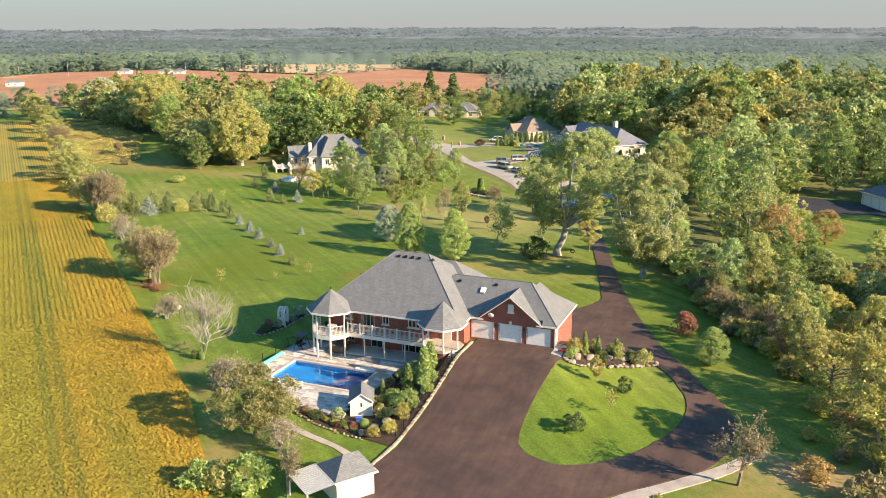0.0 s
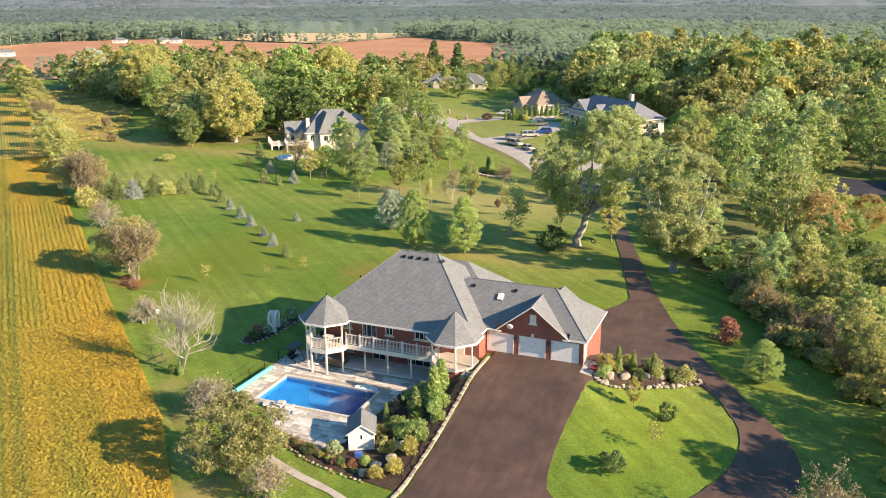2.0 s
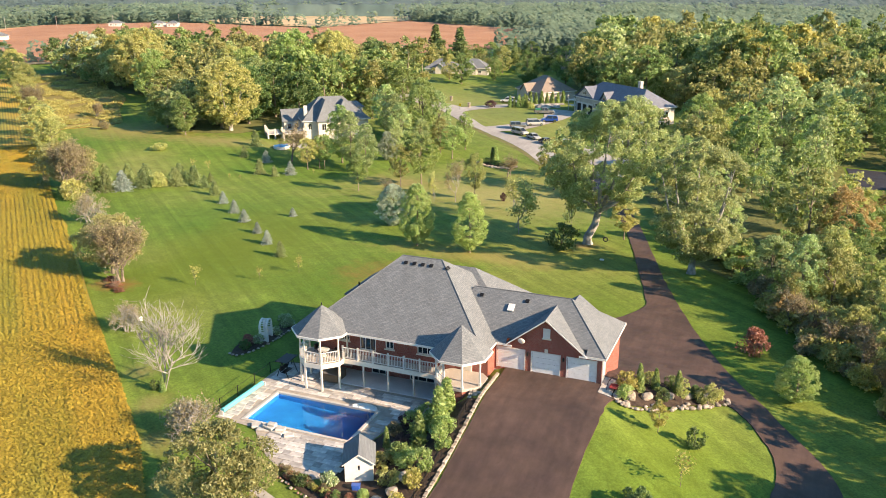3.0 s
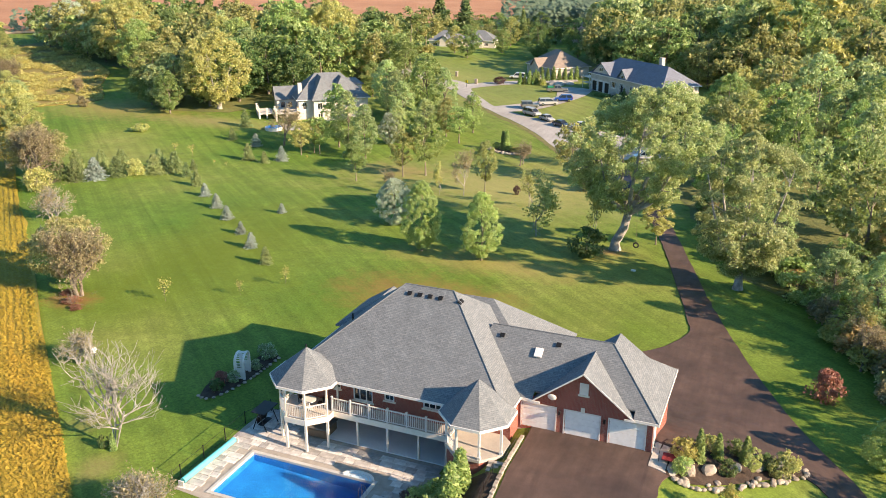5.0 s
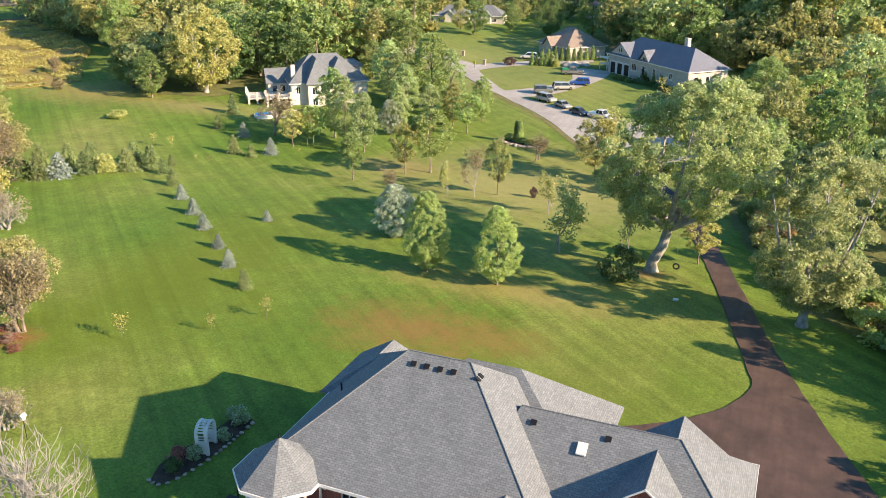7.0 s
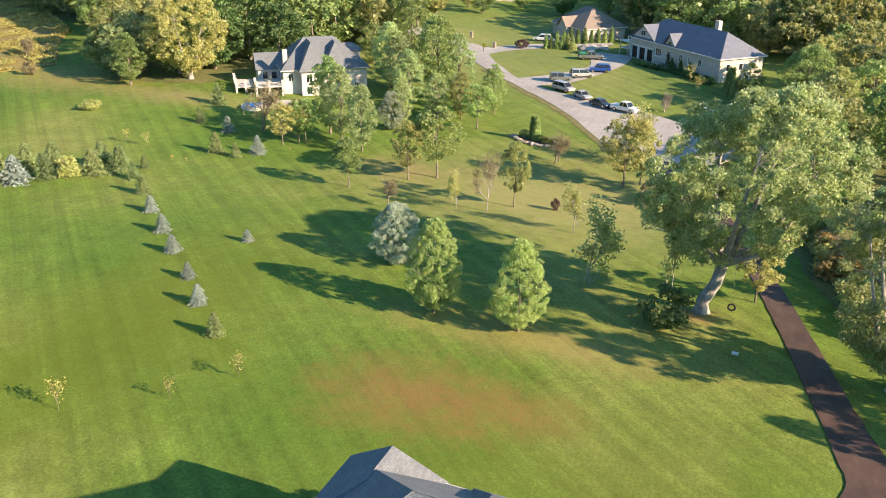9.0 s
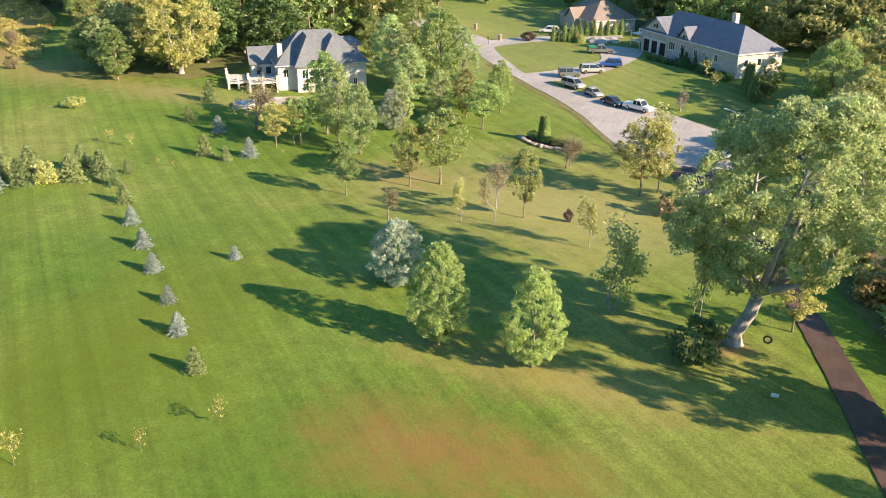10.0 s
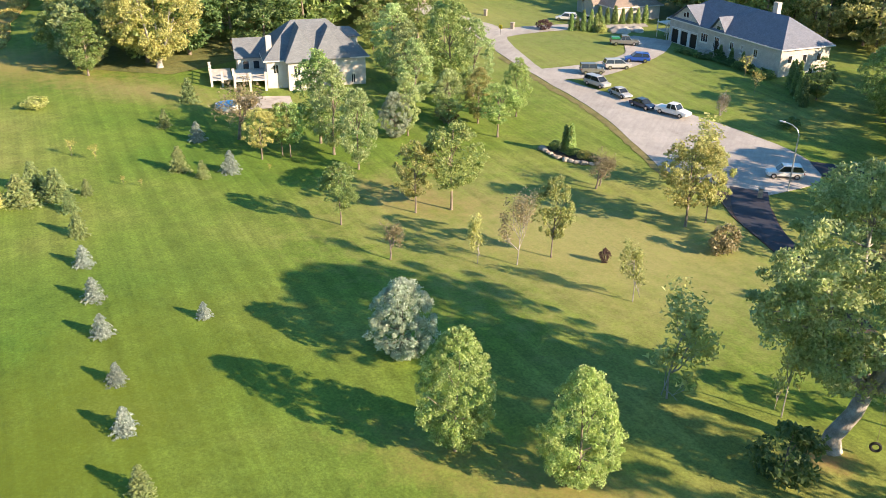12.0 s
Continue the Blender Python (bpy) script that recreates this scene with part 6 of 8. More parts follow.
# garden shed with a lean-to
B = rest("garden_shed", 0.55, -35.1, -3.3, "white shed with hipped shingle roof and metal lean-to", "shed", rz=54)
W, D, HH = 3.6, 3.5, 2.3
part("wall", box(0, W, 0, 0.12, 0, HH), WHITE, B, local=True)
part("wall", box(0, 0.12, 0.121, D, 0, HH), WHITE, B, local=True)
part("wall", box(W - 0.12, W, 0.121, D, 0, HH), WHITE, B, local=True)
part("wall", box(0.121, W - 0.121, D - 0.12, D, 0, HH), WHITE, B, local=True)
part("roof", slab_roof(hip(-0.25, W + 0.25, -0.25, D + 0.25, HH, 3.65, 1.5, 3.0), 0.08), SHINGLE, B, local=True)
part("fascia", fascia_rect(-0.25, W + 0.25, -0.25, D + 0.25, HH - 0.15, HH + 0.02), WHITE, B, local=True)
for k in range(14):
    y0 = -0.3 + k * 0.3
    bm = bmesh.new()
    poly(bm, [(-2.9, y0, 2.02), (-0.28, y0, 2.26), (-0.28, y0 + 0.28, 2.26), (-2.9, y0 + 0.28, 2.02)])
    boxbm(bm, -2.9, -0.28, y0 + 0.27, y0 + 0.31, 2.04, 2.07, 0, Matrix.Translation((-1.59, 0, 2.16)) @ Matrix.Rotation(-0.0914, 4, "Y") @ Matrix.Translation((1.59, 0, -2.035)))
    part("roof_sheet", bm, METALROOF, B, local=True)
for x_, y_ in ((-2.8, -0.2), (-2.8, 3.8)):
    part("post", box(x_ - 0.06, x_ + 0.06, y_ - 0.06, y_ + 0.06, 0, 2.0), WHITE, B, local=True)

# beds, borders and the garden path
BED = [(-13.2, -20.0), (-8.5, -22.2), (-2.6, -23.4), (0.45, -23.9), (0.45, -6.8), (-3.0, -6.6), (-5.0, -6.9), (-7.0, -9.5), (-7.8, -15.5), (-4.0, -17.6), (-4.4, -20.0), (-8.6, -20.6), (-11.8, -19.7)]
sheet("garden_bed", BED, MULCH, 0.06, "dark mulched planting bed between pool and driveway", "garden bed", 1.0, rough_edge=0.25)
sheet("shed_bed", [(-8.3, -20.5), (-3.6, -20.6), (-3.2, -16.9), (-7.2, -15.0), (-8.3, -17.5)], MULCH, 0.055, "dark mulch round the pool shed", "garden bed", 1.0, rough_edge=0.15)
sheet("garden_path", curve_pts([(-13.0, -22.4), (-9.0, -24.0), (-4.6, -25.4), (0.3, -28.0)], 5) + curve_pts([(-0.2, -28.7), (-4.9, -26.1), (-9.3, -24.8), (-13.2, -23.2)], 5), CONCRETE, 0.06, "pale weathered paving path across the grass", "path", 1.0, rough_edge=0.15)
sheet("arch_bed", curve_pts([(-30.7, -1.4), (-29.4, -1.3), (-28.4, 2.2), (-28.2, 7.8), (-29.8, 8.6), (-30.6, 4.2), (-31.3, 1.0)], 5, True), MULCH, 0.06, "curved mulched flower bed around the garden arch", "garden bed", 0.8, rough_edge=0.1)
sheet("rock_bed", curve_pts([(11.2, -1.6), (13.0, -2.4), (15.5, -0.8), (18.5, 2.2), (21.2, 4.9), (20.4, 6.4), (16.5, 5.4), (13.0, 4.0), (11.0, 2.0)], 4, True), MULCH, 0.12, "mulched rock garden bed beside the garage", "garden bed", 0.8)
sheet("front_step_pad", [(10.4, -1.9), (12.4, -2.3), (12.6, 1.2), (10.4, 1.6)], CONCRETE, 0.13, "pale concrete pad at the garage side door", "pad", 1.0, skirt=0.2)
mt = part("door_mat", box(11.2, 12.3, -0.9, 0.2, 0.13, 0.16, 0.005, Matrix.Translation((0, 0, -0.02))), TERRACOTTA)
tagged(mt, "dark red mat on the pad beside the garage", "mat")

ROCKS, RED_ROCKS = [], []
for k in range(5):
    bm = bmesh.new()
    bmesh.ops.create_icosphere(bm, subdivisions=2, radius=0.5)
    for v in bm.verts:
        f = 1 + 0.35 * noise.noise(v.co * 2.3 + Vector((k * 9.1, 0, 0)))
        v.co = Vector((v.co.x * f * 1.15, v.co.y * f * 0.85, v.co.z * f * 0.6))
    me = bpy.data.meshes.new("rock")
    bm.to_mesh(me)
    bm.free()
    me.materials.append(STONE)
    ROCKS.append(me)
    red = me.copy()
    red.materials.clear()
    red.materials.append(REDSTONE)
    RED_ROCKS.append(red)


def rock(x, y, s, label, group, red=False):
    o = new("rock", (RED_ROCKS if red else ROCKS)[RNG.integers(0, 5)])
    o.matrix_basis = pose(x, y, ground_z(x, y) + 0.10 + 0.12 * s, 0, 0, RNG.uniform(0, 360)) @ Matrix.Diagonal((s, s, s, 1))
    tagged(o, label, "rock", group)


def along(ctrl, gap):
    pts = curve_pts(ctrl, 12)
    out, acc = [pts[0]], 0.0
    for a, b in zip(pts, pts[1:]):
        acc += math.dist(a, b)
        if acc >= gap:
            out.append(b)
            acc = 0.0
    return out


for x, y in along([(12.4, -2.5), (14.0, -2.5), (16.0, -1.0), (18.6, 1.6), (21.4, 4.9), (20.9, 6.2)], 0.40):
    rock(x + RNG.normal(0, 0.07), y + RNG.normal(0, 0.07), RNG.uniform(0.35, 0.72), "pale rounded boulder edging the rock garden bed", "rock garden stones")
for x, y in along([(12.6, -1.7), (14.2, -1.7), (16.2, -0.2), (18.4, 2.2), (20.8, 4.9)], 0.8):
    rock(x + RNG.normal(0, 0.25), y + RNG.normal(0, 0.25), RNG.uniform(0.3, 0.6), "pale rough stone inside the rock garden edging", "rock garden stones")
for x, y, s in ((14.6, 0.4, 1.2), (16.4, 2.2, 1.0), (17.9, 3.4, 1.1), (13.2, -0.8, 1.3), (19.5, 4.8, 1.2)):
    rock(x, y, s, "large pale boulder in the rock garden", "rock garden stones")
for x, y in along([(-13.2, -20.3), (-8.5, -22.4), (-2.8, -23.6)], 0.34):
    rock(x + RNG.normal(0, 0.08), y + RNG.normal(0, 0.08), RNG.uniform(0.18, 0.36), "small reddish field stone edging the garden bed", "bed edging stones", RNG.uniform() < 0.45)
for x, y in along([(-30.7, -1.6), (-29.3, -1.5), (-28.2, 2.2), (-28.0, 7.8)], 0.5):
    rock(x, y, RNG.uniform(0.3, 0.42), "small pale stone edging the arch bed", "arch bed stones")
for x, y, z, L_, W_, rz in ((-17.6, -14.3, -3.26, 1.5, 0.9, 12), (-16.2, -14.4, -3.26, 1.3, 0.8, -8), (-18.7, -14.1, -3.26, 1.0, 0.8, 30), (-17.2, -14.2, -3.02, 1.2, 0.7, -15), (-16.0, -14.2, -3.02, 0.9, 0.6, 20), (-17.0, -14.1, -2.80, 0.8, 0.55, 8), (-15.0, -14.6, -3.26, 0.9, 0.6, 35)):
    bm = box(-L_ / 2, L_ / 2, -W_ / 2, W_ / 2, 0, 0.235, 0.04)
    for v in bm.verts:
        v.co += 0.11 * noise.noise_vector(v.co * 1.7 + Vector((x, y, z))) * Vector((1, 1, 0.25))
    slab_ = part("rock_slab", bm, SLABSTONE)
    slab_.matrix_basis = pose(x, y, z, 0, 0, rz)
    tagged(slab_, "flat pale grey natural stone slab stacked beside the pool", "rock", "pool waterfall slabs")
for x, y, s in ((-2.2, -19.6, 1.1), (-1.4, -20.6, 1.0), (-3.0, -21.0, 1.1), (-2.0, -17.6, 1.2), (-3.6, -22.4, 0.9)):
    rock(x, y, s, "pale boulder beside the pool garden", "pool garden boulders")

wall_ = rest("retaining_wall", 0.7, -14, -3.3, "low pale stone block wall along the driveway edge", "wall")
y = -1.6
blk = []
for L in (0.55, 0.8, 1.1):
    bm = box(-0.15, 0.15, -L / 2 + 0.006, L / 2 - 0.006, -0.55, 0.10, 0.025)
    me = bpy.data.meshes.new("stone_block")
    bm.to_mesh(me)
    bm.free()
    me.materials.append(STONE)
    blk.append((L, me))
while y > -28.4:
    L, me = blk[RNG.integers(0, 3)]
    cy = y - L / 2
    cx = 0.62 if cy > -23 else 0.62 - 0.09 * (-23 - cy)
    for lvl in range(2):
        o = new("stone_block", me)
        o.parent = wall_
        o.matrix_parent_inverse = wall_.matrix_basis.inverted()
        o.matrix_basis = pose(cx - 0.4 * lvl, cy + 0.2 * lvl, ground_z(1.2, cy) + 0.10 - 0.42 * lvl, 0, 0, RNG.uniform(-5, 5))
    y -= L

# black railing above the retaining wall
rl = rest("railing", 0.1, -14, -3.3, "thin black iron railing above the stone wall", "railing")
RP = [(0.05, -7.0 - 1.9 * i) for i in range(9)]
for a, b in RP:
    part("post", box(a - 0.025, a + 0.025, b - 0.025, b + 0.025, ground_z(1.2, b) - 0.6, ground_z(1.2, b) + 0.95), DARKMETAL, rl)
for (a, b), (c, d) in zip(RP, RP[1:]):
    for dz in (0.2, 0.9):
        part("rail", rod(bmesh.new(), (a, b, ground_z(1.2, b) + dz), (c, d, ground_z(1.2, d) + dz), 0.018, 5), DARKMETAL, rl)

# garden arch
A = rest("garden_arch", -29.3, 3.5, -3.3, "white lattice garden arch over the flower bed", "garden arch", rz=-73)
A.matrix_basis = A.matrix_basis @ Matrix.Diagonal((1.15, 1.15, 0.98, 1))
for sx in (-0.75, 0.75):
    for sy in (-0.35, 0.35):
        part("post", box(sx - 0.10, sx + 0.10, sy - 0.10, sy + 0.10, 0, 1.9), WHITE, A, local=True)
    part("side_panel", box(sx - 0.03, sx + 0.03, -0.24, 0.24, 0.12, 1.3), WHITE, A, local=True)
    for k in range(2):
        part("slat", box(sx - 0.02, sx + 0.02, -0.3, 0.3, 1.45 + k * 0.25, 1.53 + k * 0.25), WHITE, A, local=True)
for sy in (-0.35, 0.35):
    bm = bmesh.new()
    pts = [Vector((0.78 * math.cos(t * math.pi / 10), sy, 1.9 + 0.62 * math.sin(t * math.pi / 10))) for t in range(11)]
    for a, b in zip(pts, pts[1:]):
        rod(bm, a, b, 0.11, 6)
    part("hoop", bm, WHITE, A, local=True)
for t in range(1, 10):
    c, s_ = math.cos(t * math.pi / 10), math.sin(t * math.pi / 10)
    part("slat", box(-0.05, 0.05, -0.45, 0.45, -0.02, 0.02, 0, Matrix.Translation((0.80 * c, 0, 1.9 + 0.64 * s_)) @ Matrix.Rotation(-(t * math.pi / 10 - math.pi / 2), 4, "Y")), WHITE, A, local=True)

for x, y, k, s, sx in ((-29.3, 7.4, "bush_white", 0.95, 1.1), (-28.9, 5.2, "bush_white", 0.6, 1.0), (-29.3, 2.2, "bush_white", 0.65, 1.1), (-30.3, 1.3, "bush_red", 0.75, 1.0), (-29.9, 0.2, "bush_dark", 0.7, 1.0), (-30.2, 4.4, "bush_dark", 0.5, 1.0), (-22.0, 14.2, "bush_white", 0.85, 1.1), (-22.1, 12.6, "bush_white", 0.75, 1.1), (-22.0, 11.0, "bush_white", 0.8, 1.1), (-21.9, 9.3, "bush_light", 0.7, 1.0),
                       (-7.7, -20.3, "bush_white", 0.8, 1.0), (-2.9, -12.6, "thuja", 1.05, 1.0), (-2.1, -10.0, "thuja", 1.2, 1.1), (-3.2, -9.0, "bush", 1.5, 1.0), (-4.6, -9.8, "bush_light", 1.25, 1.0), (-2.2, -7.8, "thuja", 1.1, 1.2), (-5.9, -12.9, "thuja", 0.62, 0.8), (-3.9, -14.4, "bush", 1.0, 1.0), (-2.7, -15.6, "bush_light", 0.95, 1.0), (-1.0, -16.4, "bush_light", 1.2, 0.75), (-0.8, -18.6, "bush_gold", 1.1, 0.7), (-1.0, -21.4, "bush_gold", 0.85, 0.9), (-3.2, -18.3, "bush_olive", 0.9, 1.0), (-4.9, -15.6, "bush_olive", 0.8, 1.2), (-0.6, -13.4, "bush_light", 1.0, 0.9), (-1.0, -11.6, "bush", 1.1, 0.9), (-5.8, -8.5, "bush_plum", 0.75, 1.0), (-4.6, -12.4, "bush_plum", 0.8, 1.1), (-9.8, -20.9, "bush_dark", 0.6, 1.0), (-11.4, -20.2, "bush_brown", 0.55, 1.0), (-6.3, -21.6, "bush_dark", 0.5, 1.0), (-2.2, -22.6, "bush_gold", 0.7, 1.0), (-6.2, -10.6, "bush_brown", 0.7, 1.0),
                       (12.6, 0.6, "bush_gold", 1.07, 0.9), (13.7, 1.2, "thuja", 0.86, 0.8), (12.9, -1.2, "bush_light", 0.86, 0.9), (15.0, 2.6, "thuja", 0.70, 0.9), (15.9, 1.0, "bush_dark", 0.82, 0.8), (17.0, 3.6, "thuja", 0.74, 1.0), (17.6, 2.0, "lawn_olive", 0.34, 0.8), (18.6, 4.0, "bush_dark", 0.82, 0.9), (19.6, 3.6, "bush_olive", 1.02, 0.9), (20.1, 5.2, "bush_olive", 0.98, 0.9), (14.4, 3.4, "bush_olive", 0.82, 1.0), (16.2, 4.6, "bush", 0.74, 1.0)):
    plant(k, x, y, s, None, sx)
for i in range(26):
    u = i / 26
    plant(("bush_red", "bush_brown", "bush_olive", "bush_gold")[i % 4], -12.8 + 10.4 * u + RNG.normal(0, 0.2), -20.4 - 2.6 * u + RNG.uniform(0.1, 1.0), RNG.uniform(0.22, 0.42))

# clipped ball bush and a storage tub by the shed
B_ = rest("ball_bush", -4.1, -20.9, ground_z(-4.1, -20.9), "clipped yellow-green ball bush on the mulch bed", "shrub")
ball = []
for i in range(2600):
    n_ = Vector(RNG.normal(0, 1, 3)).normalized()
    p_ = Vector((0, 0, 0.46)) + n_ * RNG.uniform(0.43, 0.51)
    if p_.z > 0.0:
        q_ = Vector(RNG.normal(0, 1, 3)).normalized()
        a_ = n_.cross(q_).normalized() * 0.045
        b_ = q_ * 0.05
        ball += [p_ - a_, p_ + a_, p_ + b_ + n_ * 0.02]
mesh_part("foliage", [tuple(p) for p in ball], [(i, i + 1, i + 2) for i in range(0, len(ball), 3)], LEAF_FRESH, B_)
part("stem", rod(bmesh.new(), (0, 0, -0.1), (0, 0, 0.5), 0.04, 6), BARK, B_, local=True)
U_ = rest("storage_tub", -5.35, -19.75, ground_z(-5.35, -19.75), "blue plastic storage tub beside the garden shed", "storage tub", "", 20)
part("tub", box(-0.34, 0.34, -0.24, 0.24, -0.03, 0.42, 0.05), plain("blue_plastic", (0.03, 0.10, 0.42), 0.4), U_, local=True)
part("lid", box(-0.37, 0.37, -0.27, 0.27, 0.42, 0.47, 0.02), bpy.data.materials["blue_plastic"], U_, local=True)

# tyre swing, yard lamp and small things
T = rest("tyre_swing", -0.8, 54.5, -2.9, "black tyre swing hanging by a rope", "swing")
bm = bmesh.new()
ring = [Vector((0.33 * math.cos(t * math.pi / 8), 0, 0.42 + 0.33 * math.sin(t * math.pi / 8))) for t in range(17)]
for a, b in zip(ring, ring[1:]):
    rod(bm, a, b, 0.10, 8)
part("tyre", bm, RUBBER, T, local=True)
part("rope", rod(bmesh.new(), (0, 0, 0.75), (-0.3, 0.2, 9.0), 0.012, 5), BARK, T, local=True)
u_ = part("utility_cover", box(0.1, 0.7, 46.4, 46.8, -3.3, -3.12, 0.03), WHITE)
tagged(u_, "small white utility cover lying on the lawn", "utility cover")

F_ = rest("bird_feeder", -43.3, -1.1, ground_z(-43.3, -1.1), "small white bird house on a thin grey pole", "bird feeder")
part("pole", rod(bmesh.new(), (0, 0, -0.2), (0, 0, 1.9), 0.03, 6), DARKMETAL, F_, local=True)
part("box", box(-0.16, 0.16, -0.16, 0.16, 1.9, 2.2, 0.01), WHITE, F_, local=True)
part("roof", slab_roof([[(-0.24, -0.24, 2.2), (-0.24, 0.24, 2.2), (0, 0.24, 2.4), (0, -0.24, 2.4)], [(0, -0.24, 2.4), (0, 0.24, 2.4), (0.24, 0.24, 2.2), (0.24, -0.24, 2.2)]], 0.03), WHITE, F_, local=True)

lamp_ = rest("street_lamp", -9.3, 110.4, -5.0, "tall grey street lamp with curved arm beside the turning circle", "street lamp")
part("pole", rod(bmesh.new(), (-9.3, 110.4, -5.1), (-9.3, 110.4, 2.4), 0.09, 10), plain("galvanised", (0.55, 0.56, 0.56), 0.4, 0.6), lamp_)
bm = bmesh.new()
pts = [Vector((-9.3, 110.4, 2.4)), Vector((-9.6, 110.6, 3.1)), Vector((-10.3, 111.0, 3.5)), Vector((-11.2, 111.5, 3.6))]
for a, b in zip(pts, pts[1:]):
    rod(bm, a, b, 0.06, 8)
part("arm", bm, bpy.data.materials["galvanised"], lamp_)
part("lamp_head", box(-0.4, 0.4, -0.13, 0.13, -0.08, 0.08, 0.04, Matrix.Translation((-11.5, 111.65, 3.58)) @ Matrix.Rotation(radians(150), 4, "Z")), WHITE, lamp_)
for x, y in ((-12.4, 106.2), (-18.2, 104.4)):
    g_ = rest("gate_pillar", x, y, ground_z(x, y), "short stone pillar at the driveway entrance", "pillar", "gate pillars")
    part("pillar", box(-0.3, 0.3, -0.3, 0.3, -0.2, 1.3, 0.03), STONE, g_, local=True)
    part("cap", box(-0.38, 0.38, -0.38, 0.38, 1.301, 1.42, 0.03), CONCRETE, g_, local=True)

sg = rest("road_sign", -70.7, 171.8, ground_z(-70.7, 171.8), "small yellow road sign on a thin post", "road sign")
part("post", rod(bmesh.new(), (0, 0, -0.3), (0, 0, 1.9), 0.05, 6), DARKMETAL, sg, local=True)
part("panel", box(-0.4, 0.4, -0.03, 0.03, 1.3, 2.1, 0, Matrix.Rotation(radians(-20), 4, "Z")), plain("sign_yellow", (0.75, 0.62, 0.03), 0.5), sg, local=True)
for x, y in ((-70.35, 178.6), (-80.6, 189.2)):
    g_ = rest("gate_pillar", x, y, ground_z(x, y), "short brown stone pillar beside the side road", "pillar", "gate pillars")
    part("pillar", box(-0.36, 0.36, -0.36, 0.36, -0.2, 1.35, 0.04), STONE, g_, local=True)
    part("cap", box(-0.44, 0.44, -0.44, 0.44, 1.351, 1.48, 0.04), CONCRETE, g_, local=True)

# planter by the road
sheet("planter_bed", curve_pts([(-42.6, 112.0), (-39.0, 109.4), (-34.6, 109.2), (-33.8, 111.0), (-37.0, 112.6), (-40.6, 114.4)], 4, True), MULCH, 0.25, "raised mulched planter near the road", "garden bed", 1.0, skirt=0.4)
for x, y in along([(-42.8, 112.2), (-39.2, 109.2), (-34.4, 108.9), (-33.5, 111.0)], 0.8):
    rock(x, y, RNG.uniform(0.8, 1.2), "grey stone of the planter edging", "planter stones")
for x, y, k, s, sx in ((-39.4, 112.2, "thuja", 1.25, 0.9), (-38.5, 111.7, "thuja", 1.35, 0.9), (-37.6, 111.2, "bush_dark", 0.8, 1.3), (-36.2, 110.6, "bush_gold", 0.8, 1.3), (-35.0, 110.2, "bush_dark", 0.7, 1.2), (-41.2, 112.8, "bush", 0.9, 1.0)):
    plant(k, x, y, s, None, sx)

# ---- neighbouring houses ----
H2 = rest("house", -93.9, 119.4, -4.1, "cream two-storey house with slate blue hip roofs and chimney", "house", rz=39.5)
E2 = 5.0
part("wall", wall_open(0, 3.4, 0, 0.3, -0.6, E2 - 0.02, [(1.0, 2.0, 2.6, 4.2)]), SIDING, H2, local=True)
part("wall", wall_open(3.4, 8.4, -1.8, -1.5, -0.6, E2 - 0.02, [(4.3, 5.5, 2.6, 4.3), (6.3, 7.5, 2.6, 4.3), (4.3, 5.5, 0.2, 1.8)]), SIDING, H2, local=True)
part("wall", wall_open(8.4, 17, 0, 0.3, -0.6, E2 - 0.02, [(9.6, 10.8, 2.6, 4.2), (14.4, 15.2, 0.3, 1.9)]), SIDING, H2, local=True)
part("wall", box(3.4, 3.7, -1.499, -0.001, -0.6, E2 - 0.02), SIDING, H2, local=True)
part("wall", box(8.1, 8.4, -1.499, -0.001, -0.6, E2 - 0.02), SIDING, H2, local=True)
part("wall", box(0, 0.3, 0.301, 15.6, -0.6, E2 - 0.02), SIDING, H2, local=True)
part("wall", box(16.7, 17, 0.301, 10.5, -0.6, E2 - 0.02), SIDING, H2, local=True)
part("wall", box(0.301, 12.0, 13.2, 13.5, -0.6, E2 - 0.02), SIDING, H2, local=True)
part("wall", box(12.001, 16.699, 10.2, 10.5, -0.6, E2 - 0.02), SIDING, H2, local=True)
for x0, x1, z0, z1, y_ in ((1.0, 2.0, 2.6, 4.2, 0.05), (4.3, 5.5, 2.6, 4.3, -1.75), (6.3, 7.5, 2.6, 4.3, -1.75), (4.3, 5.5, 0.2, 1.8, -1.75), (9.6, 10.8, 2.6, 4.2, 0.05), (14.4, 15.2, 0.3, 1.9, 0.05)):
    window(H2, x0, x1, z0, z1, y_, bars=1, sill=False, local=True)
for y_ in (2.2, 5.6):
    wdw = part("window", box(-0.06, -0.004, y_, y_ + 1.5, 2.4, 4.3), WHITE, H2, local=True)
    part("pane", box(-0.08, -0.062, y_ + 0.12, y_ + 1.38, 2.52, 4.18), GLASS, wdw, local=True)
part("roof", slab_roof(hip(-0.55, 17.6, -0.55, 14.1, E2, 10.3, 5.2, 11.4)), SHINGLE, H2, local=True)
part("roof", slab_roof(hip(2.9, 8.9, -2.35, 12.0, E2 - 0.01, 10.05, 0, 0, 1.2, 8.0)), SHINGLE, H2, local=True)
part("roof", slab_roof(hip(7.9, 14.2, -0.75, 11.4, E2 + 0.02, 9.75, 0, 0, 2.6, 8.0)), SHINGLE, H2, local=True)
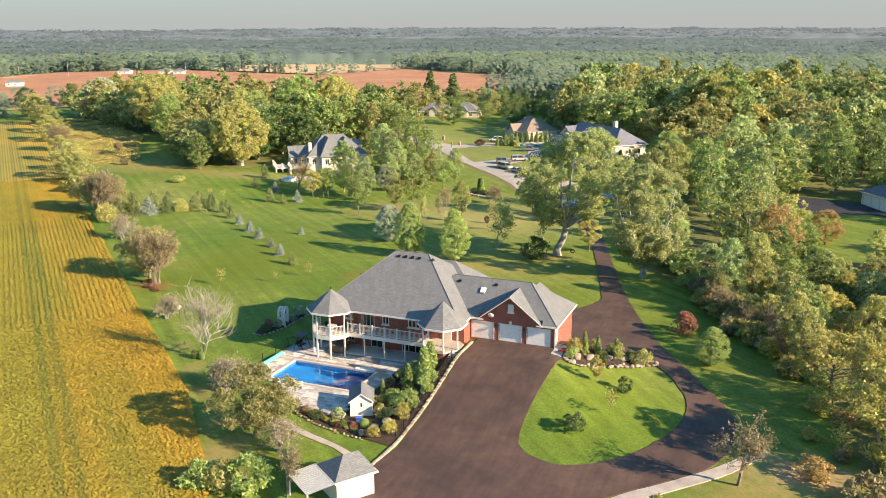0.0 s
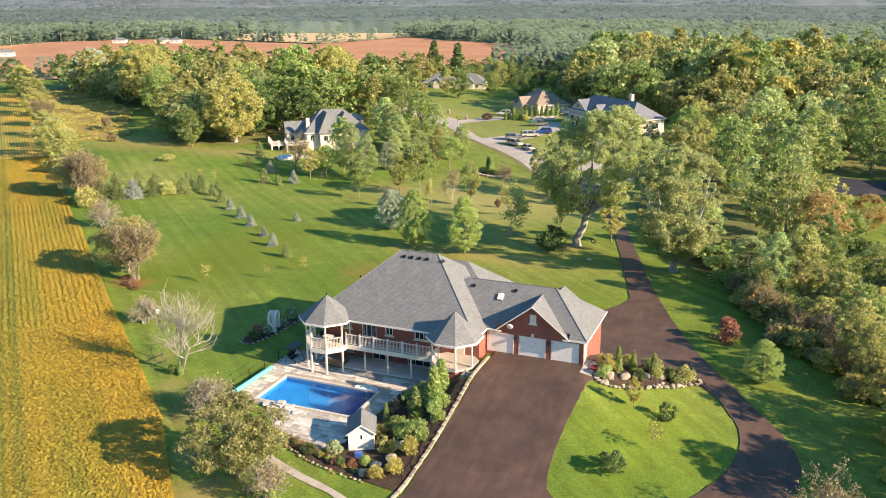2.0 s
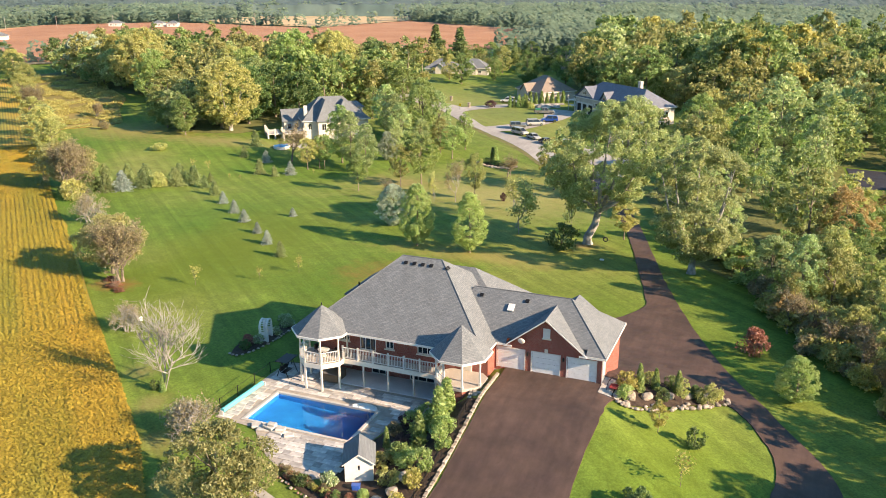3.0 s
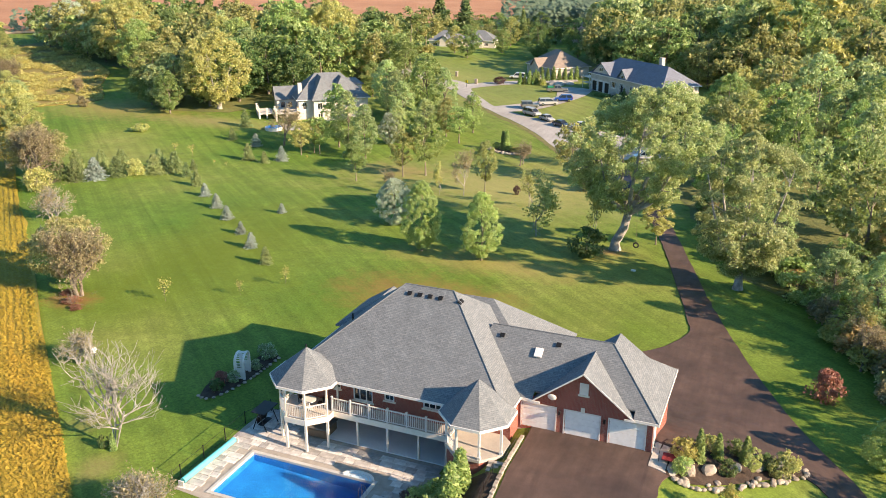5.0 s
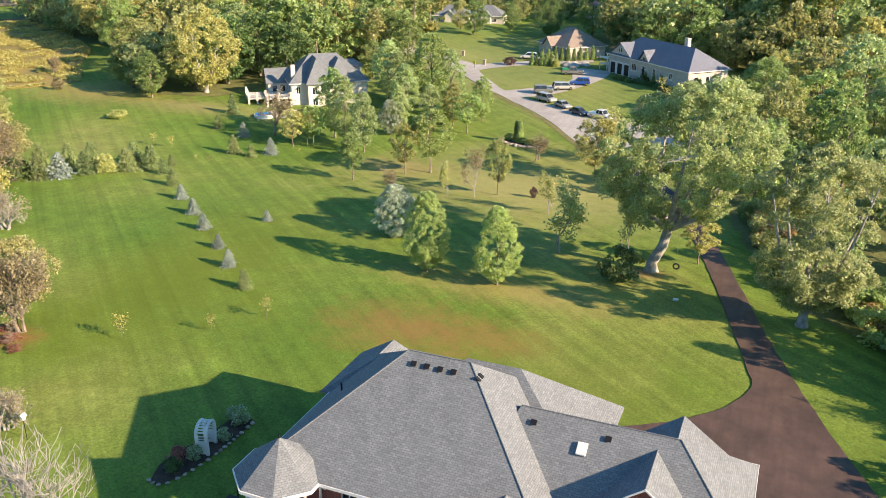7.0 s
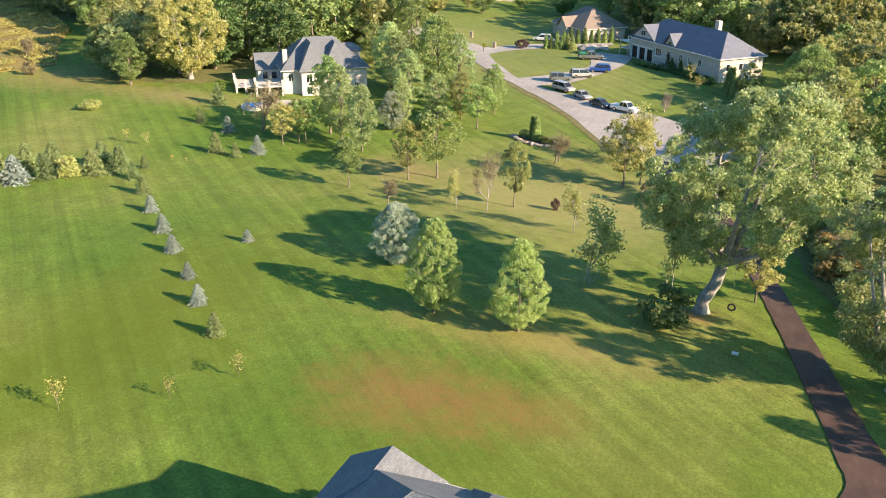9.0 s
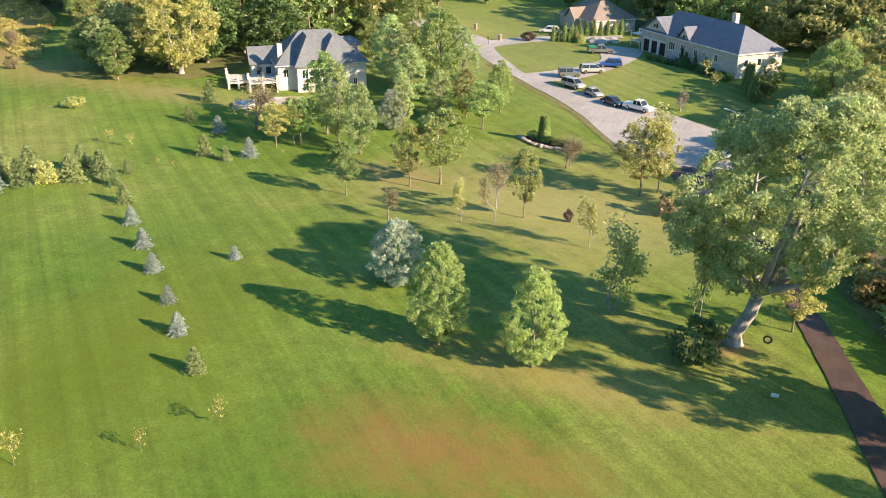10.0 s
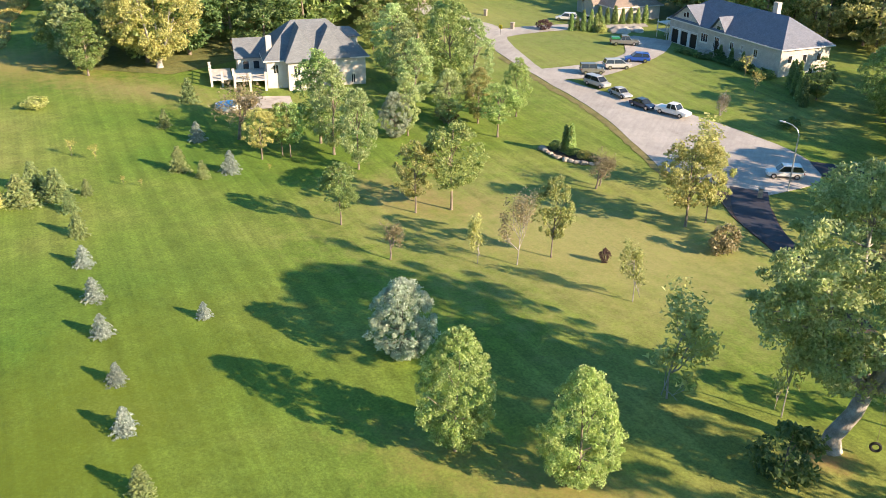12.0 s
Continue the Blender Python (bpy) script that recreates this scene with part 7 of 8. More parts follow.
part("roof", slab_roof([[(12.6, 5.0, 7.4), (17.2, 5.0, 7.4), (15.6, 7.4, 8.7), (12.6, 7.4, 8.7)], [(12.6, 7.4, 8.7), (15.6, 7.4, 8.7), (17.2, 9.8, 7.4), (12.6, 9.8, 7.4)], [(17.2, 5.0, 7.4), (17.2, 9.8, 7.4), (15.6, 7.4, 8.7)]]), SHINGLE, H2, local=True)
part("dormer_wall", box(12.7, 16.7, 5.4, 9.4, 5.6, 7.25), SIDING, H2, local=True)
part("chimney", box(0.3, 1.25, 2.2, 3.15, 5.0, 8.6, 0.03), SIDING, H2, "cream chimney", local=True)
part("wing_wall", box(-4.4, -0.004, 6.6, 12.6, -0.6, 4.2), SIDING, H2, local=True)
part("wing_roof", slab_roof([[(-4.9, 6.1, 4.22), (3.0, 6.1, 4.22), (3.0, 9.6, 7.0), (-4.9, 9.6, 7.0)], [(-4.9, 9.6, 7.0), (3.0, 9.6, 7.0), (3.0, 13.1, 4.22), (-4.9, 13.1, 4.22)]]), SHINGLE, H2, local=True)
bm = bmesh.new()
g0 = [bm.verts.new(p) for p in ((-4.4, 6.6, 4.2), (-4.4, 12.6, 4.2), (-4.4, 9.6, 6.75))]
g1 = [bm.verts.new(v.co + Vector((0.3, 0, 0))) for v in g0]
bm.faces.new(list(reversed(g0)))
bm.faces.new(g1)
for i in range(3):
    bm.faces.new([g0[i], g0[(i + 1) % 3], g1[(i + 1) % 3], g1[i]])
part("gable_wall", bm, SIDING, H2, local=True)
for x0, y_ in ((-3.6, 6.54), (-1.8, 6.54)):
    wdw = part("window", box(x0, x0 + 1.2, y_, y_ + 0.05, 1.8, 3.6), WHITE, H2, local=True)
    part("pane", box(x0 + 0.1, x0 + 1.1, y_ - 0.02, y_ - 0.002, 1.9, 3.5), GLASS, wdw, local=True)
part("fascia", fascia_rect(-0.55, 17.6, -0.55, 11.1, E2 - 0.2, E2 - 0.02), WHITE, H2, local=True)
D2 = rest("deck", -93.9, 119.4, -4.1, "white raised rear deck with square posts beside the cream house", "deck", rz=39.5)
part("floor", box(-5.6, -0.1, -1.2, 6.4, 2.0, 2.2), SIDING, D2, local=True)
part("rim", box(-5.65, -0.1, -1.27, -1.203, 1.95, 2.21), SIDING, D2, local=True)
part("terrace", box(-9.4, -5.7, 2.0, 9.6, 1.5, 1.7), SIDING, D2, local=True)
for x_, y_, z1 in ((-5.5, -1.1, 3.2), (-3.0, -1.1, 3.2), (-0.4, -1.1, 3.2), (-5.5, 2.4, 3.2), (-9.2, 2.2, 2.9), (-7.4, 2.2, 2.9), (-9.2, 4.6, 2.9), (-9.2, 7.0, 2.9), (-9.2, 9.4, 2.9)):
    bm = box(x_ - 0.19, x_ + 0.19, y_ - 0.19, y_ + 0.19, -0.6, z1)
    boxbm(bm, x_ - 0.25, x_ + 0.25, y_ - 0.25, y_ + 0.25, z1, z1 + 0.12)
    part("post", bm, SIDING, D2, local=True)
for a_, b_, c_, d_, z_ in ((-5.26, -3.24, -1.15, -1.05, 2.9), (-2.76, -0.64, -1.15, -1.05, 2.9), (-8.96, -7.64, 2.15, 2.25, 2.6), (-9.25, -9.15, 2.44, 4.36, 2.6), (-9.25, -9.15, 4.84, 6.76, 2.6), (-9.25, -9.15, 7.24, 9.16, 2.6)):
    part("rail", box(a_, b_, c_, d_, z_, z_ + 0.07), SIDING, D2, local=True)
sheet("rear_patio", [(-95.6, 112.6), (-90.4, 108.0), (-85.0, 113.4), (-88.6, 117.8)], CONCRETE, 0.12, "pale patio behind the cream house", "patio", 2.0)
sp = rest("plunge_pool", -93.5, 107.5, -4.3, "small round blue above-ground pool", "pool")
part("basin", rod(bmesh.new(), (0, 0, -0.1), (0, 0, 0.9), 2.0, 20), WHITE, sp, local=True)
part("water", rod(bmesh.new(), (0, 0, 0.88), (0, 0, 0.93), 1.85, 20), LINER, sp, local=True)

H4 = simple_house("house", -37.4, 182.2, -2.2, -43, 31.5, 11.5, 4.7, "tan stone bungalow with dark blue roof and three garage doors", BRICK_TAN, SHINGLE_DK, 4.4,
                  [(9.8, 12.0, 1.8, 3.6), (13.8, 15.4, 0.9, 3.6), (18.2, 19.4, 1.9, 3.5), (21.2, 21.9, 1.9, 3.5), (24.6, 25.8, 1.9, 3.5), (18.2, 19.4, -0.6, 0.7), (21.2, 22.0, -0.6, 0.7), (24.6, 25.8, -0.6, 0.7)],
                  [(1.0, 3.1, 2.7), (3.9, 6.0, 2.7), (6.8, 8.9, 2.7)], 1.6, gables=((0.4, 9.4, 8.0, 6.0, 0.0), (12.8, 16.6, 7.4, 4.0, 0.0)))
for y_, z_ in ((1.6, 2.0), (5.0, 2.0), (8.4, 2.0), (3.2, -0.6), (7.0, -0.6)):
    wdw = part("window", box(31.504, 31.56, y_, y_ + 1.1, z_, z_ + 1.5), WHITE, H4, local=True)
    part("pane", box(31.562, 31.58, y_ + 0.12, y_ + 0.98, z_ + 0.12, z_ + 1.38), GLASS, wdw, local=True)
for i in range(5):
    part("entry_step", box(12.6 - 0.3 * i, 16.8 + 0.3 * i, -0.4 - 0.34 * (i + 1), -0.4 - 0.34 * i, -1.2, 0.55 - 0.17 * i), CONCRETE, H4, local=True)
part("landing", box(12.6, 16.8, -0.395, -0.005, -1.2, 0.72), CONCRETE, H4, local=True)
part("entry_door", box(14.2, 15.1, -0.06, -0.004, 0.73, 2.85, 0.01), DARKMETAL, H4, local=True)
for x0, x1, z0, z1 in ((4.0, 4.8, 5.5, 6.5), (4.9, 5.7, 5.5, 6.7), (14.1, 15.3, 4.6, 5.7), (13.8, 14.15, 0.8, 2.9), (15.15, 15.5, 0.8, 2.9)):
    wdw = part("window", box(x0, x1, -0.07, -0.006, z0, z1, 0.02), WHITE, H4, local=True)
    part("pane", box(x0 + 0.1, x1 - 0.1, -0.09, -0.072, z0 + 0.1, z1 - 0.1), GLASS, wdw, local=True)
for x0, x1 in ((0.82, 1.0), (3.1, 3.9), (6.0, 6.8), (8.9, 9.08)):
    part("door_surround", box(x0, x1, -0.10, -0.045, 0.0, 2.95), WHITE, H4, local=True)
part("door_lintel", box(0.82, 9.08, -0.10, -0.045, 2.953, 3.15), WHITE, H4, local=True)
part("rake_trim", box(0.2, 9.6, -0.12, -0.05, 4.62, 4.82), WHITE, H4, local=True)
for sx in (12.5, 16.9):
    part("stair_wall", box(sx - 0.12, sx + 0.12, -2.4, -0.41, -1.2, 1.0, 0.02), BRICK_TAN, H4, local=True)
part("chimney", box(20.0, 21.2, 7.4, 8.4, 6.5, 10.6, 0.03), BRICK_TAN, H4, "tan stone chimney", local=True)
SC = rest("scaffold", -37.4, 182.2, -2.2, "bare wooden scaffold beside the stone house", "scaffold", rz=-43)
for sx in (-4.2, -0.8):
    for sy in (0.2, 2.4, 4.6):
        part("pole", box(sx - 0.07, sx + 0.07, sy - 0.07, sy + 0.07, -0.6, 3.6), CREAM, SC, local=True)
for z in (1.4, 3.0):
    part("platform", box(-4.4, -0.6, 0.0, 4.8, z, z + 0.12), CREAM, SC, local=True)
for x_, y_, r_, h_ in ((-48.5, 186.5, 2.4, 1.3), (-45.5, 189.0, 1.8, 1.0)):
    bm = bmesh.new()
    bmesh.ops.create_icosphere(bm, subdivisions=4, radius=1.0)
    for v in bm.verts:
        f = 1 + 0.18 * noise.noise(v.co * 2.1 + Vector((x_, 0, 0)))
        v.co = Vector((v.co.x * r_ * f, v.co.y * r_ * f, max(v.co.z, -0.2) * h_ * f))
    hp = part("gravel_heap", bm, CONCRETE)
    hp.matrix_basis = pose(x_, y_, ground_z(x_, y_))
    tagged(hp, "heap of pale gravel beside the building site", "gravel heap")
for i in range(26):
    q = H4.matrix_basis @ Vector((9.0 + 0.9 * i, -4.6 + 0.10 * i if i < 9 else -1.3, 0))
    plant("bush_dark" if i % 3 else "bush", q.x, q.y, RNG.uniform(0.45, 0.75), None, 1.2)
for u_, k_ in ((17.2, "thuja"), (20.3, "thuja"), (23.4, "thuja"), (16.9, "bush_dark")):
    q = H4.matrix_basis @ Vector((u_, -1.0, 0))
    plant(k_, q.x, q.y, 0.85 if k_ == "thuja" else 1.2)
simple_house("house", -63.5, 206.5, -2.3, -42, 15, 13, 3.2, "brick bungalow with brown hip roof behind a cedar hedge", BRICK_TAN, SHINGLE_BR, 4.6, [(2.5, 4.2, 0.9, 2.3), (9.0, 10.6, 0.9, 2.3)], [(5.2, 7.8, 2.2)], gables=((5.0, 9.0, 5.6, 4.0, 1.5),))
for i, (x, y, w_) in enumerate(((-117, 252, 13), (-104.5, 256.5, 12))):
    simple_house("house", x, y, -1.6, 10, w_, 10, 3.0, "cream bungalow with grey hip roof beyond the road", SIDING, SHINGLE, 3.4, [(1.5, 3.2, 0.8, 2.2), (8.0, 9.6, 0.8, 2.2)], [(4.6, 7.2, 2.2)], gables=((4.2, 7.6, 5.0, 4.0, 1.0),))
simple_house("house", -78, 300, -2.3, -15, 12, 10, 5.4, "pale two-storey house among far trees", SIDING, SHINGLE_BR, 3.2, [(1.5, 3, 0.8, 2.2), (8, 9.6, 0.8, 2.2), (1.5, 3, 3.4, 4.8), (8, 9.6, 3.4, 4.8)], [])
simple_house("garage", 50.6, 130.0, -4.5, -56, 9.5, 8, 3.2, "white garage with dark roof and three white doors", WHITE, SHINGLE_DK, 2.6, [], [(0.6, 3.2, 2.5), (3.5, 6.1, 2.5), (6.4, 9.0, 2.5)])
for x, y, w_, rz in ((-488, 476, 10, 20), (-452, 484, 9, 20), (-440, 487, 8, 20), (-450, 331, 10, 35)):
    simple_house("farmhouse", x, y, ground_z(x, y), rz, w_, 7, 2.8, "distant white farm building beside the ploughed field", WHITE, SHINGLE, 2.2, [(1.2, 2.6, 1, 2.2), (5, 6.4, 1, 2.2)], [])

# ---- vehicles ----
def vehicle(x, y, rz, paint, kind, label):
    V = rest("pickup_truck" if kind == "pickup" else "car", x, y, ground_z(x, y) + 0.06, label, "pickup truck" if kind == "pickup" else "car", "parked vehicles", rz)
    L, W, hood, roofz = {"suv": (4.8, 0.95, 0.98, 1.72), "sedan": (4.7, 0.9, 0.86, 1.42), "van": (5.0, 0.98, 1.05, 1.78), "jeep": (4.4, 0.92, 1.1, 1.85), "pickup": (5.8, 1.0, 1.08, 1.85)}[kind]
    prof = {"suv": [(0.26, hood), (0.42, roofz), (0.90, roofz - 0.06), (0.985, hood + 0.06)], "sedan": [(0.27, hood), (0.44, roofz), (0.70, roofz), (0.90, hood)], "van": [(0.19, hood), (0.38, roofz), (0.93, roofz - 0.03), (0.99, hood)], "jeep": [(0.34, hood), (0.38, roofz), (0.97, roofz), (0.99, hood)], "pickup": [(0.28, hood), (0.38, roofz), (0.60, roofz), (0.64, hood)]}[kind]
    low = [(0.015, 0.32), (0.0, 0.50), (0.01, hood - 0.30), (0.06, hood - 0.16), (0.26, hood), (0.93, hood + (0.03 if kind != "sedan" else -0.02)), (0.985, hood - 0.12), (1.0, hood - 0.32), (0.99, 0.36)]
    bm = bmesh.new()
    a = [bm.verts.new((-L / 2 + u * L, -W, z)) for u, z in low]
    b = [bm.verts.new((-L / 2 + u * L, W, z)) for u, z in low]
    bm.faces.new(a)
    bm.faces.new(list(reversed(b)))
    for i in range(len(a)):
        j = (i + 1) % len(a)
        bm.faces.new([a[j], a[i], b[i], b[j]])
    bmesh.ops.recalc_face_normals(bm, faces=bm.faces)
    bmesh.ops.bevel(bm, geom=list(bm.edges), offset=0.11, segments=3, affect="EDGES")
    if kind == "pickup":
        boxbm(bm, L * 0.155, L * 0.47, -W + 0.1, W - 0.1, hood - 0.02, hood + 0.035)
    part("body", bm, paint, V, local=True)

    def cabin(inset, lo, hi):
        bm = bmesh.new()
        pts = [(-L / 2 + u * L, z) for u, z in prof]
        cx = sum(p[0] for p in pts) / 4
        a, b = [], []
        for i, (px, z) in enumerate(pts):
            top_ = i in (1, 2)
            w = (W - 0.22 if top_ else W - 0.06) - inset
            a.append(bm.verts.new((px, -w, z)))
            b.append(bm.verts.new((px, w, z)))
        bm.faces.new(a)
        bm.faces.new(list(reversed(b)))
        for i in range(4):
            j = (i + 1) % 4
            bm.faces.new([a[j], a[i], b[i], b[j]])
        bmesh.ops.recalc_face_normals(bm, faces=bm.faces)
        bmesh.ops.bevel(bm, geom=list(bm.edges), offset=0.09, segments=2, affect="EDGES")
        return bm

    part("windows", cabin(0.0, 0, 0), GLASS, V, local=True).name = "window_band"
    r0, r1 = -L / 2 + prof[1][0] * L, -L / 2 + prof[2][0] * L
    part("roof", box(r0 - 0.03, r1 + 0.03, -W + 0.20, W - 0.20, roofz - 0.06, roofz + 0.04, 0.03), paint, V, local=True)
    for sx in (-1, 1):
        for i in ((0, 1), (2, 3)):
            (u0, z0), (u1, z1) = prof[i[0]], prof[i[1]]
            part("pillar", rod(bmesh.new(), (-L / 2 + u0 * L, sx * (W - (0.06 if i[0] == 0 else 0.22)), z0), (-L / 2 + u1 * L, sx * (W - (0.22 if i[1] in (1, 2) else 0.06)), z1), 0.05, 5), paint, V, local=True)
        um = (prof[1][0] + prof[2][0]) / 2
        part("pillar", rod(bmesh.new(), (-L / 2 + um * L, sx * (W - 0.06), hood), (-L / 2 + um * L, sx * (W - 0.22), roofz), 0.05, 5), paint, V, local=True)
        for ux in (0.18, 0.80):
            wh = part("wheel", rod(bmesh.new(), (-L / 2 + ux * L, sx * (W - 0.2), 0.36), (-L / 2 + ux * L, sx * (W + 0.02), 0.36), 0.36, 16), RUBBER, V, local=True)
            part("rim", rod(bmesh.new(), (-L / 2 + ux * L, sx * (W + 0.021), 0.36), (-L / 2 + ux * L, sx * (W + 0.035), 0.36), 0.22, 12), plain_steel, wh, local=True)
        part("headlight", box(-L / 2 - 0.02, -L / 2 + 0.1, sx * (W - 0.3) - 0.16, sx * (W - 0.3) + 0.16, hood - 0.32, hood - 0.18, 0.02), WHITE, V, local=True)
        part("tail_light", box(L / 2 - 0.1, L / 2 + 0.015, sx * (W - 0.2) - 0.12, sx * (W - 0.2) + 0.12, hood - 0.3, hood - 0.1, 0.02), TERRACOTTA, V, local=True)
    return V


plain_steel = bpy.data.materials["steel"]


def paint(name, col):
    m, nt, b = blank(name, 0.3, 0.2)
    b.inputs["Base Color"].default_value = (*col, 1)
    b.inputs["Coat Weight"].default_value = 0.6
    return m


PW, PS, PD, PB, PG, PGR = paint("car_white", (0.78, 0.78, 0.77)), paint("car_silver", (0.42, 0.43, 0.43)), paint("car_navy", (0.03, 0.05, 0.09)), paint("car_blue", (0.02, 0.08, 0.38)), paint("car_grey", (0.16, 0.17, 0.16)), paint("car_green", (0.03, 0.22, 0.10))
vehicle(-10.1, 115.3, 15, PW, "suv", "white sport utility car parked beside the turning circle")
vehicle(-28.2, 134.6, 158, PW, "pickup", "white pickup truck parked along the road")
vehicle(-33.3, 136.2, 148, PD, "sedan", "dark navy sedan parked along the road")
vehicle(-37.9, 140.2, 140, PS, "sedan", "silver sedan parked along the road")
vehicle(-42.8, 143.9, 150, PS, "van", "silver minivan parked along the road")
vehicle(-45.4, 150.4, 205, PG, "jeep", "grey boxy off-road car in the gravel drive")
vehicle(-42.0, 155.1, 210, PS, "van", "silver minivan parked in the gravel drive")
vehicle(-39.5, 161.1, 15, PB, "suv", "blue sport utility car in the gravel drive")
tk = vehicle(-44.8, 174.0, 200, PG, "pickup", "dark grey pickup truck with a green load in its bed")
part("load", box(0.95, 2.7, -0.8, 0.8, 1.12, 1.62, 0.12), PGR, tk, "green tarpaulin over a load", local=True)
part("side_panel", box(-0.9, 0.6, -1.02, -0.985, 0.5, 1.0, 0.0), PW, tk, "white door panel", local=True)
vehicle(-62.5, 193.5, 10, PW, "suv", "white sport utility car on the side road")
vehicle(-57.0, 192.0, 10, PW, "van", "white van parked on the gravel side road")

# ---- woods, distance and crops ----
def scatter(ring, gap, holes=(), keep=None):
    xs, ys = [p[0] for p in ring], [p[1] for p in ring]
    out, cell = [], {}
    tries = int((max(xs) - min(xs)) * (max(ys) - min(ys)) / gap ** 2 * 6)
    for _ in range(tries):
        x, y = RNG.uniform(min(xs), max(xs)), RNG.uniform(min(ys), max(ys))
        if not in_ring(x, y, ring) or any(in_ring(x, y, h) for h in holes) or (keep and not keep(x, y)):
            continue
        c = (int(x // gap), int(y // gap))
        if any(math.dist((x, y), q) < gap for i in (-1, 0, 1) for j in (-1, 0, 1) for q in cell.get((c[0] + i, c[1] + j), ())):
            continue
        cell.setdefault(c, []).append((x, y))
        out.append((x, y))
    return out


def east_keep(x, y):
    return x < 34 + (y + 93) * 0.091 + 34


EAST = [(38, -8), (37.5, 6), (35, 18), (31, 29), (25, 38), (21, 50), (14, 60), (9, 72), (5, 88), (3.5, 100), (6, 116), (12, 132), (6, 186), (-40, 208), (-66, 330), (140, 330), (140, -30), (46, -24)]
HOLE = [(38, 72), (72, 64), (76, 134), (34, 134), (33, 100)]
woods = scatter(EAST, 8.8, [HOLE], east_keep)
MIX = ["green", "olive", "olive", "light", "green", "light", "dark", "tall", "tall_olive", "olive", "light", "tall_light", "green", "gold", "olive", "green", "light", "olive", "dark"]
BULK = {}


def stand(k, x, y, s, sx):
    """A tree of a far stand, joined with the others of its kind."""
    BULK.setdefault(k + "_stand", []).append((x, y, s, sx, RNG.uniform(0, 2 * math.pi)))


def grow_stands():
    for k, rows in BULK.items():
        name, lab, cat, parts, made = KINDS[k]
        for pn, me in parts:
            n, m = len(me.vertices), len(me.polygons)
            co = np.empty(3 * n, np.float32)
            me.vertices.foreach_get("co", co)
            co = co.reshape(-1, 3)
            k_ = len(me.loops) // m
            idx = np.empty(k_ * m, np.int32)
            me.polygons.foreach_get("vertices", idx)
            allv, alli = [], []
            for i, (x, y, s, sx, r) in enumerate(rows):
                c, q = math.cos(r), math.sin(r)
                v = np.stack([(co[:, 0] * c - co[:, 1] * q) * s * sx + x, (co[:, 0] * q + co[:, 1] * c) * s * sx + y, co[:, 2] * s + ground_z(x, y)], 1)
                allv.append(v)
                alli.append(idx + i * n)
            big = bpy.data.meshes.new("tree_stand")
            v, ii = np.concatenate(allv), np.concatenate(alli)
            big.vertices.add(len(v))
            big.vertices.foreach_set("co", v.astype(np.float32).ravel())
            big.loops.add(len(ii))
            big.loops.foreach_set("vertex_index", ii)
            big.polygons.add(len(ii) // k_)
            big.polygons.foreach_set("loop_start", np.arange(0, len(ii), k_, dtype=np.int32))
            big.update(calc_edges=True)
            big.materials.append(me.materials[0])
            o = new("tree_stand", big)
            tagged(o, "stand of mixed trees deep in the woods" if pn == "crown" else "bare trunks standing deep in the woods", "woods", kind="stuff")


def low_edge(x, y):
    """Growth is lower at the margin of the wood beside the drive."""
    ex = float(np.interp(y, (-8, 6, 15, 23, 30, 40, 50, 60, 72, 86), (38.5, 36.8, 35.4, 33, 27, 20, 17, 12, 7, 4)))
    return 0.64 + 0.36 * smooth(2, 30, x - ex) if y < 66 else 1.0


for x, y in woods:
    if (y < 24 and x < 60) or (x < 30 + 0.1 * max(0, 40 - y) and y < 60 and RNG.uniform() < 0.6):
        continue
    k = MIX[RNG.integers(0, len(MIX))]
    inner = smooth(0, 60, y - 40)
    s = RNG.uniform(0.45, 0.92) + 0.35 * inner * RNG.uniform(0.6, 1.0)
    if y > 205:
        s = RNG.uniform(1.25, 1.65)
    sx = RNG.uniform(0.78, 1.15)
    if 34 < x < 60 and 44 < y < 66:
        s *= 0.55
    if y < 24:
        s *= 0.6
    s *= low_edge(x, y)
    if y < 150 and x < 34 + (y + 93) * 0.091 + 14:
        plant(k if y < 62 else k + "_mid", x, y, s, None, sx)
    else:
        stand(k, x, y, s, sx)
# shrubby edge
edge = along([(38.5, -8), (38.0, -3), (36.8, 6), (35.4, 15), (33.0, 23), (27.0, 30.5), (20, 40), (17, 50), (12, 60), (7.0, 72), (4, 86)], 2.3)
EDGEMIX = ["bush_olive", "bush_brown", "bush_gold", "bush", "bush_light", "bush_orange", "bush_olive", "bare_shrub"]
for x, y in edge:
    for _ in range(1 if y < 18 else 2):
        k = EDGEMIX[RNG.integers(0, len(EDGEMIX))]
        s = RNG.uniform(1.0, 2.2) * (0.45 if k == "bare_shrub" else 1) * (0.5 if y < 18 else 1)
        plant(k, x + RNG.uniform(0, 4.0), y + RNG.normal(0, 1.2), s, None, RNG.uniform(1.0, 1.4))
for x, y in scatter([(37, -9), (60, -9), (62, -40), (42, -36), (40, -24)], 3.6):
    k = ("bush_brown", "bush_gold", "bush_olive", "bush_orange")[RNG.integers(0, 4)]
    plant(k, x, y, RNG.uniform(0.7, 1.3) + (0.5 if x > 43 else 0), None, 1.35)
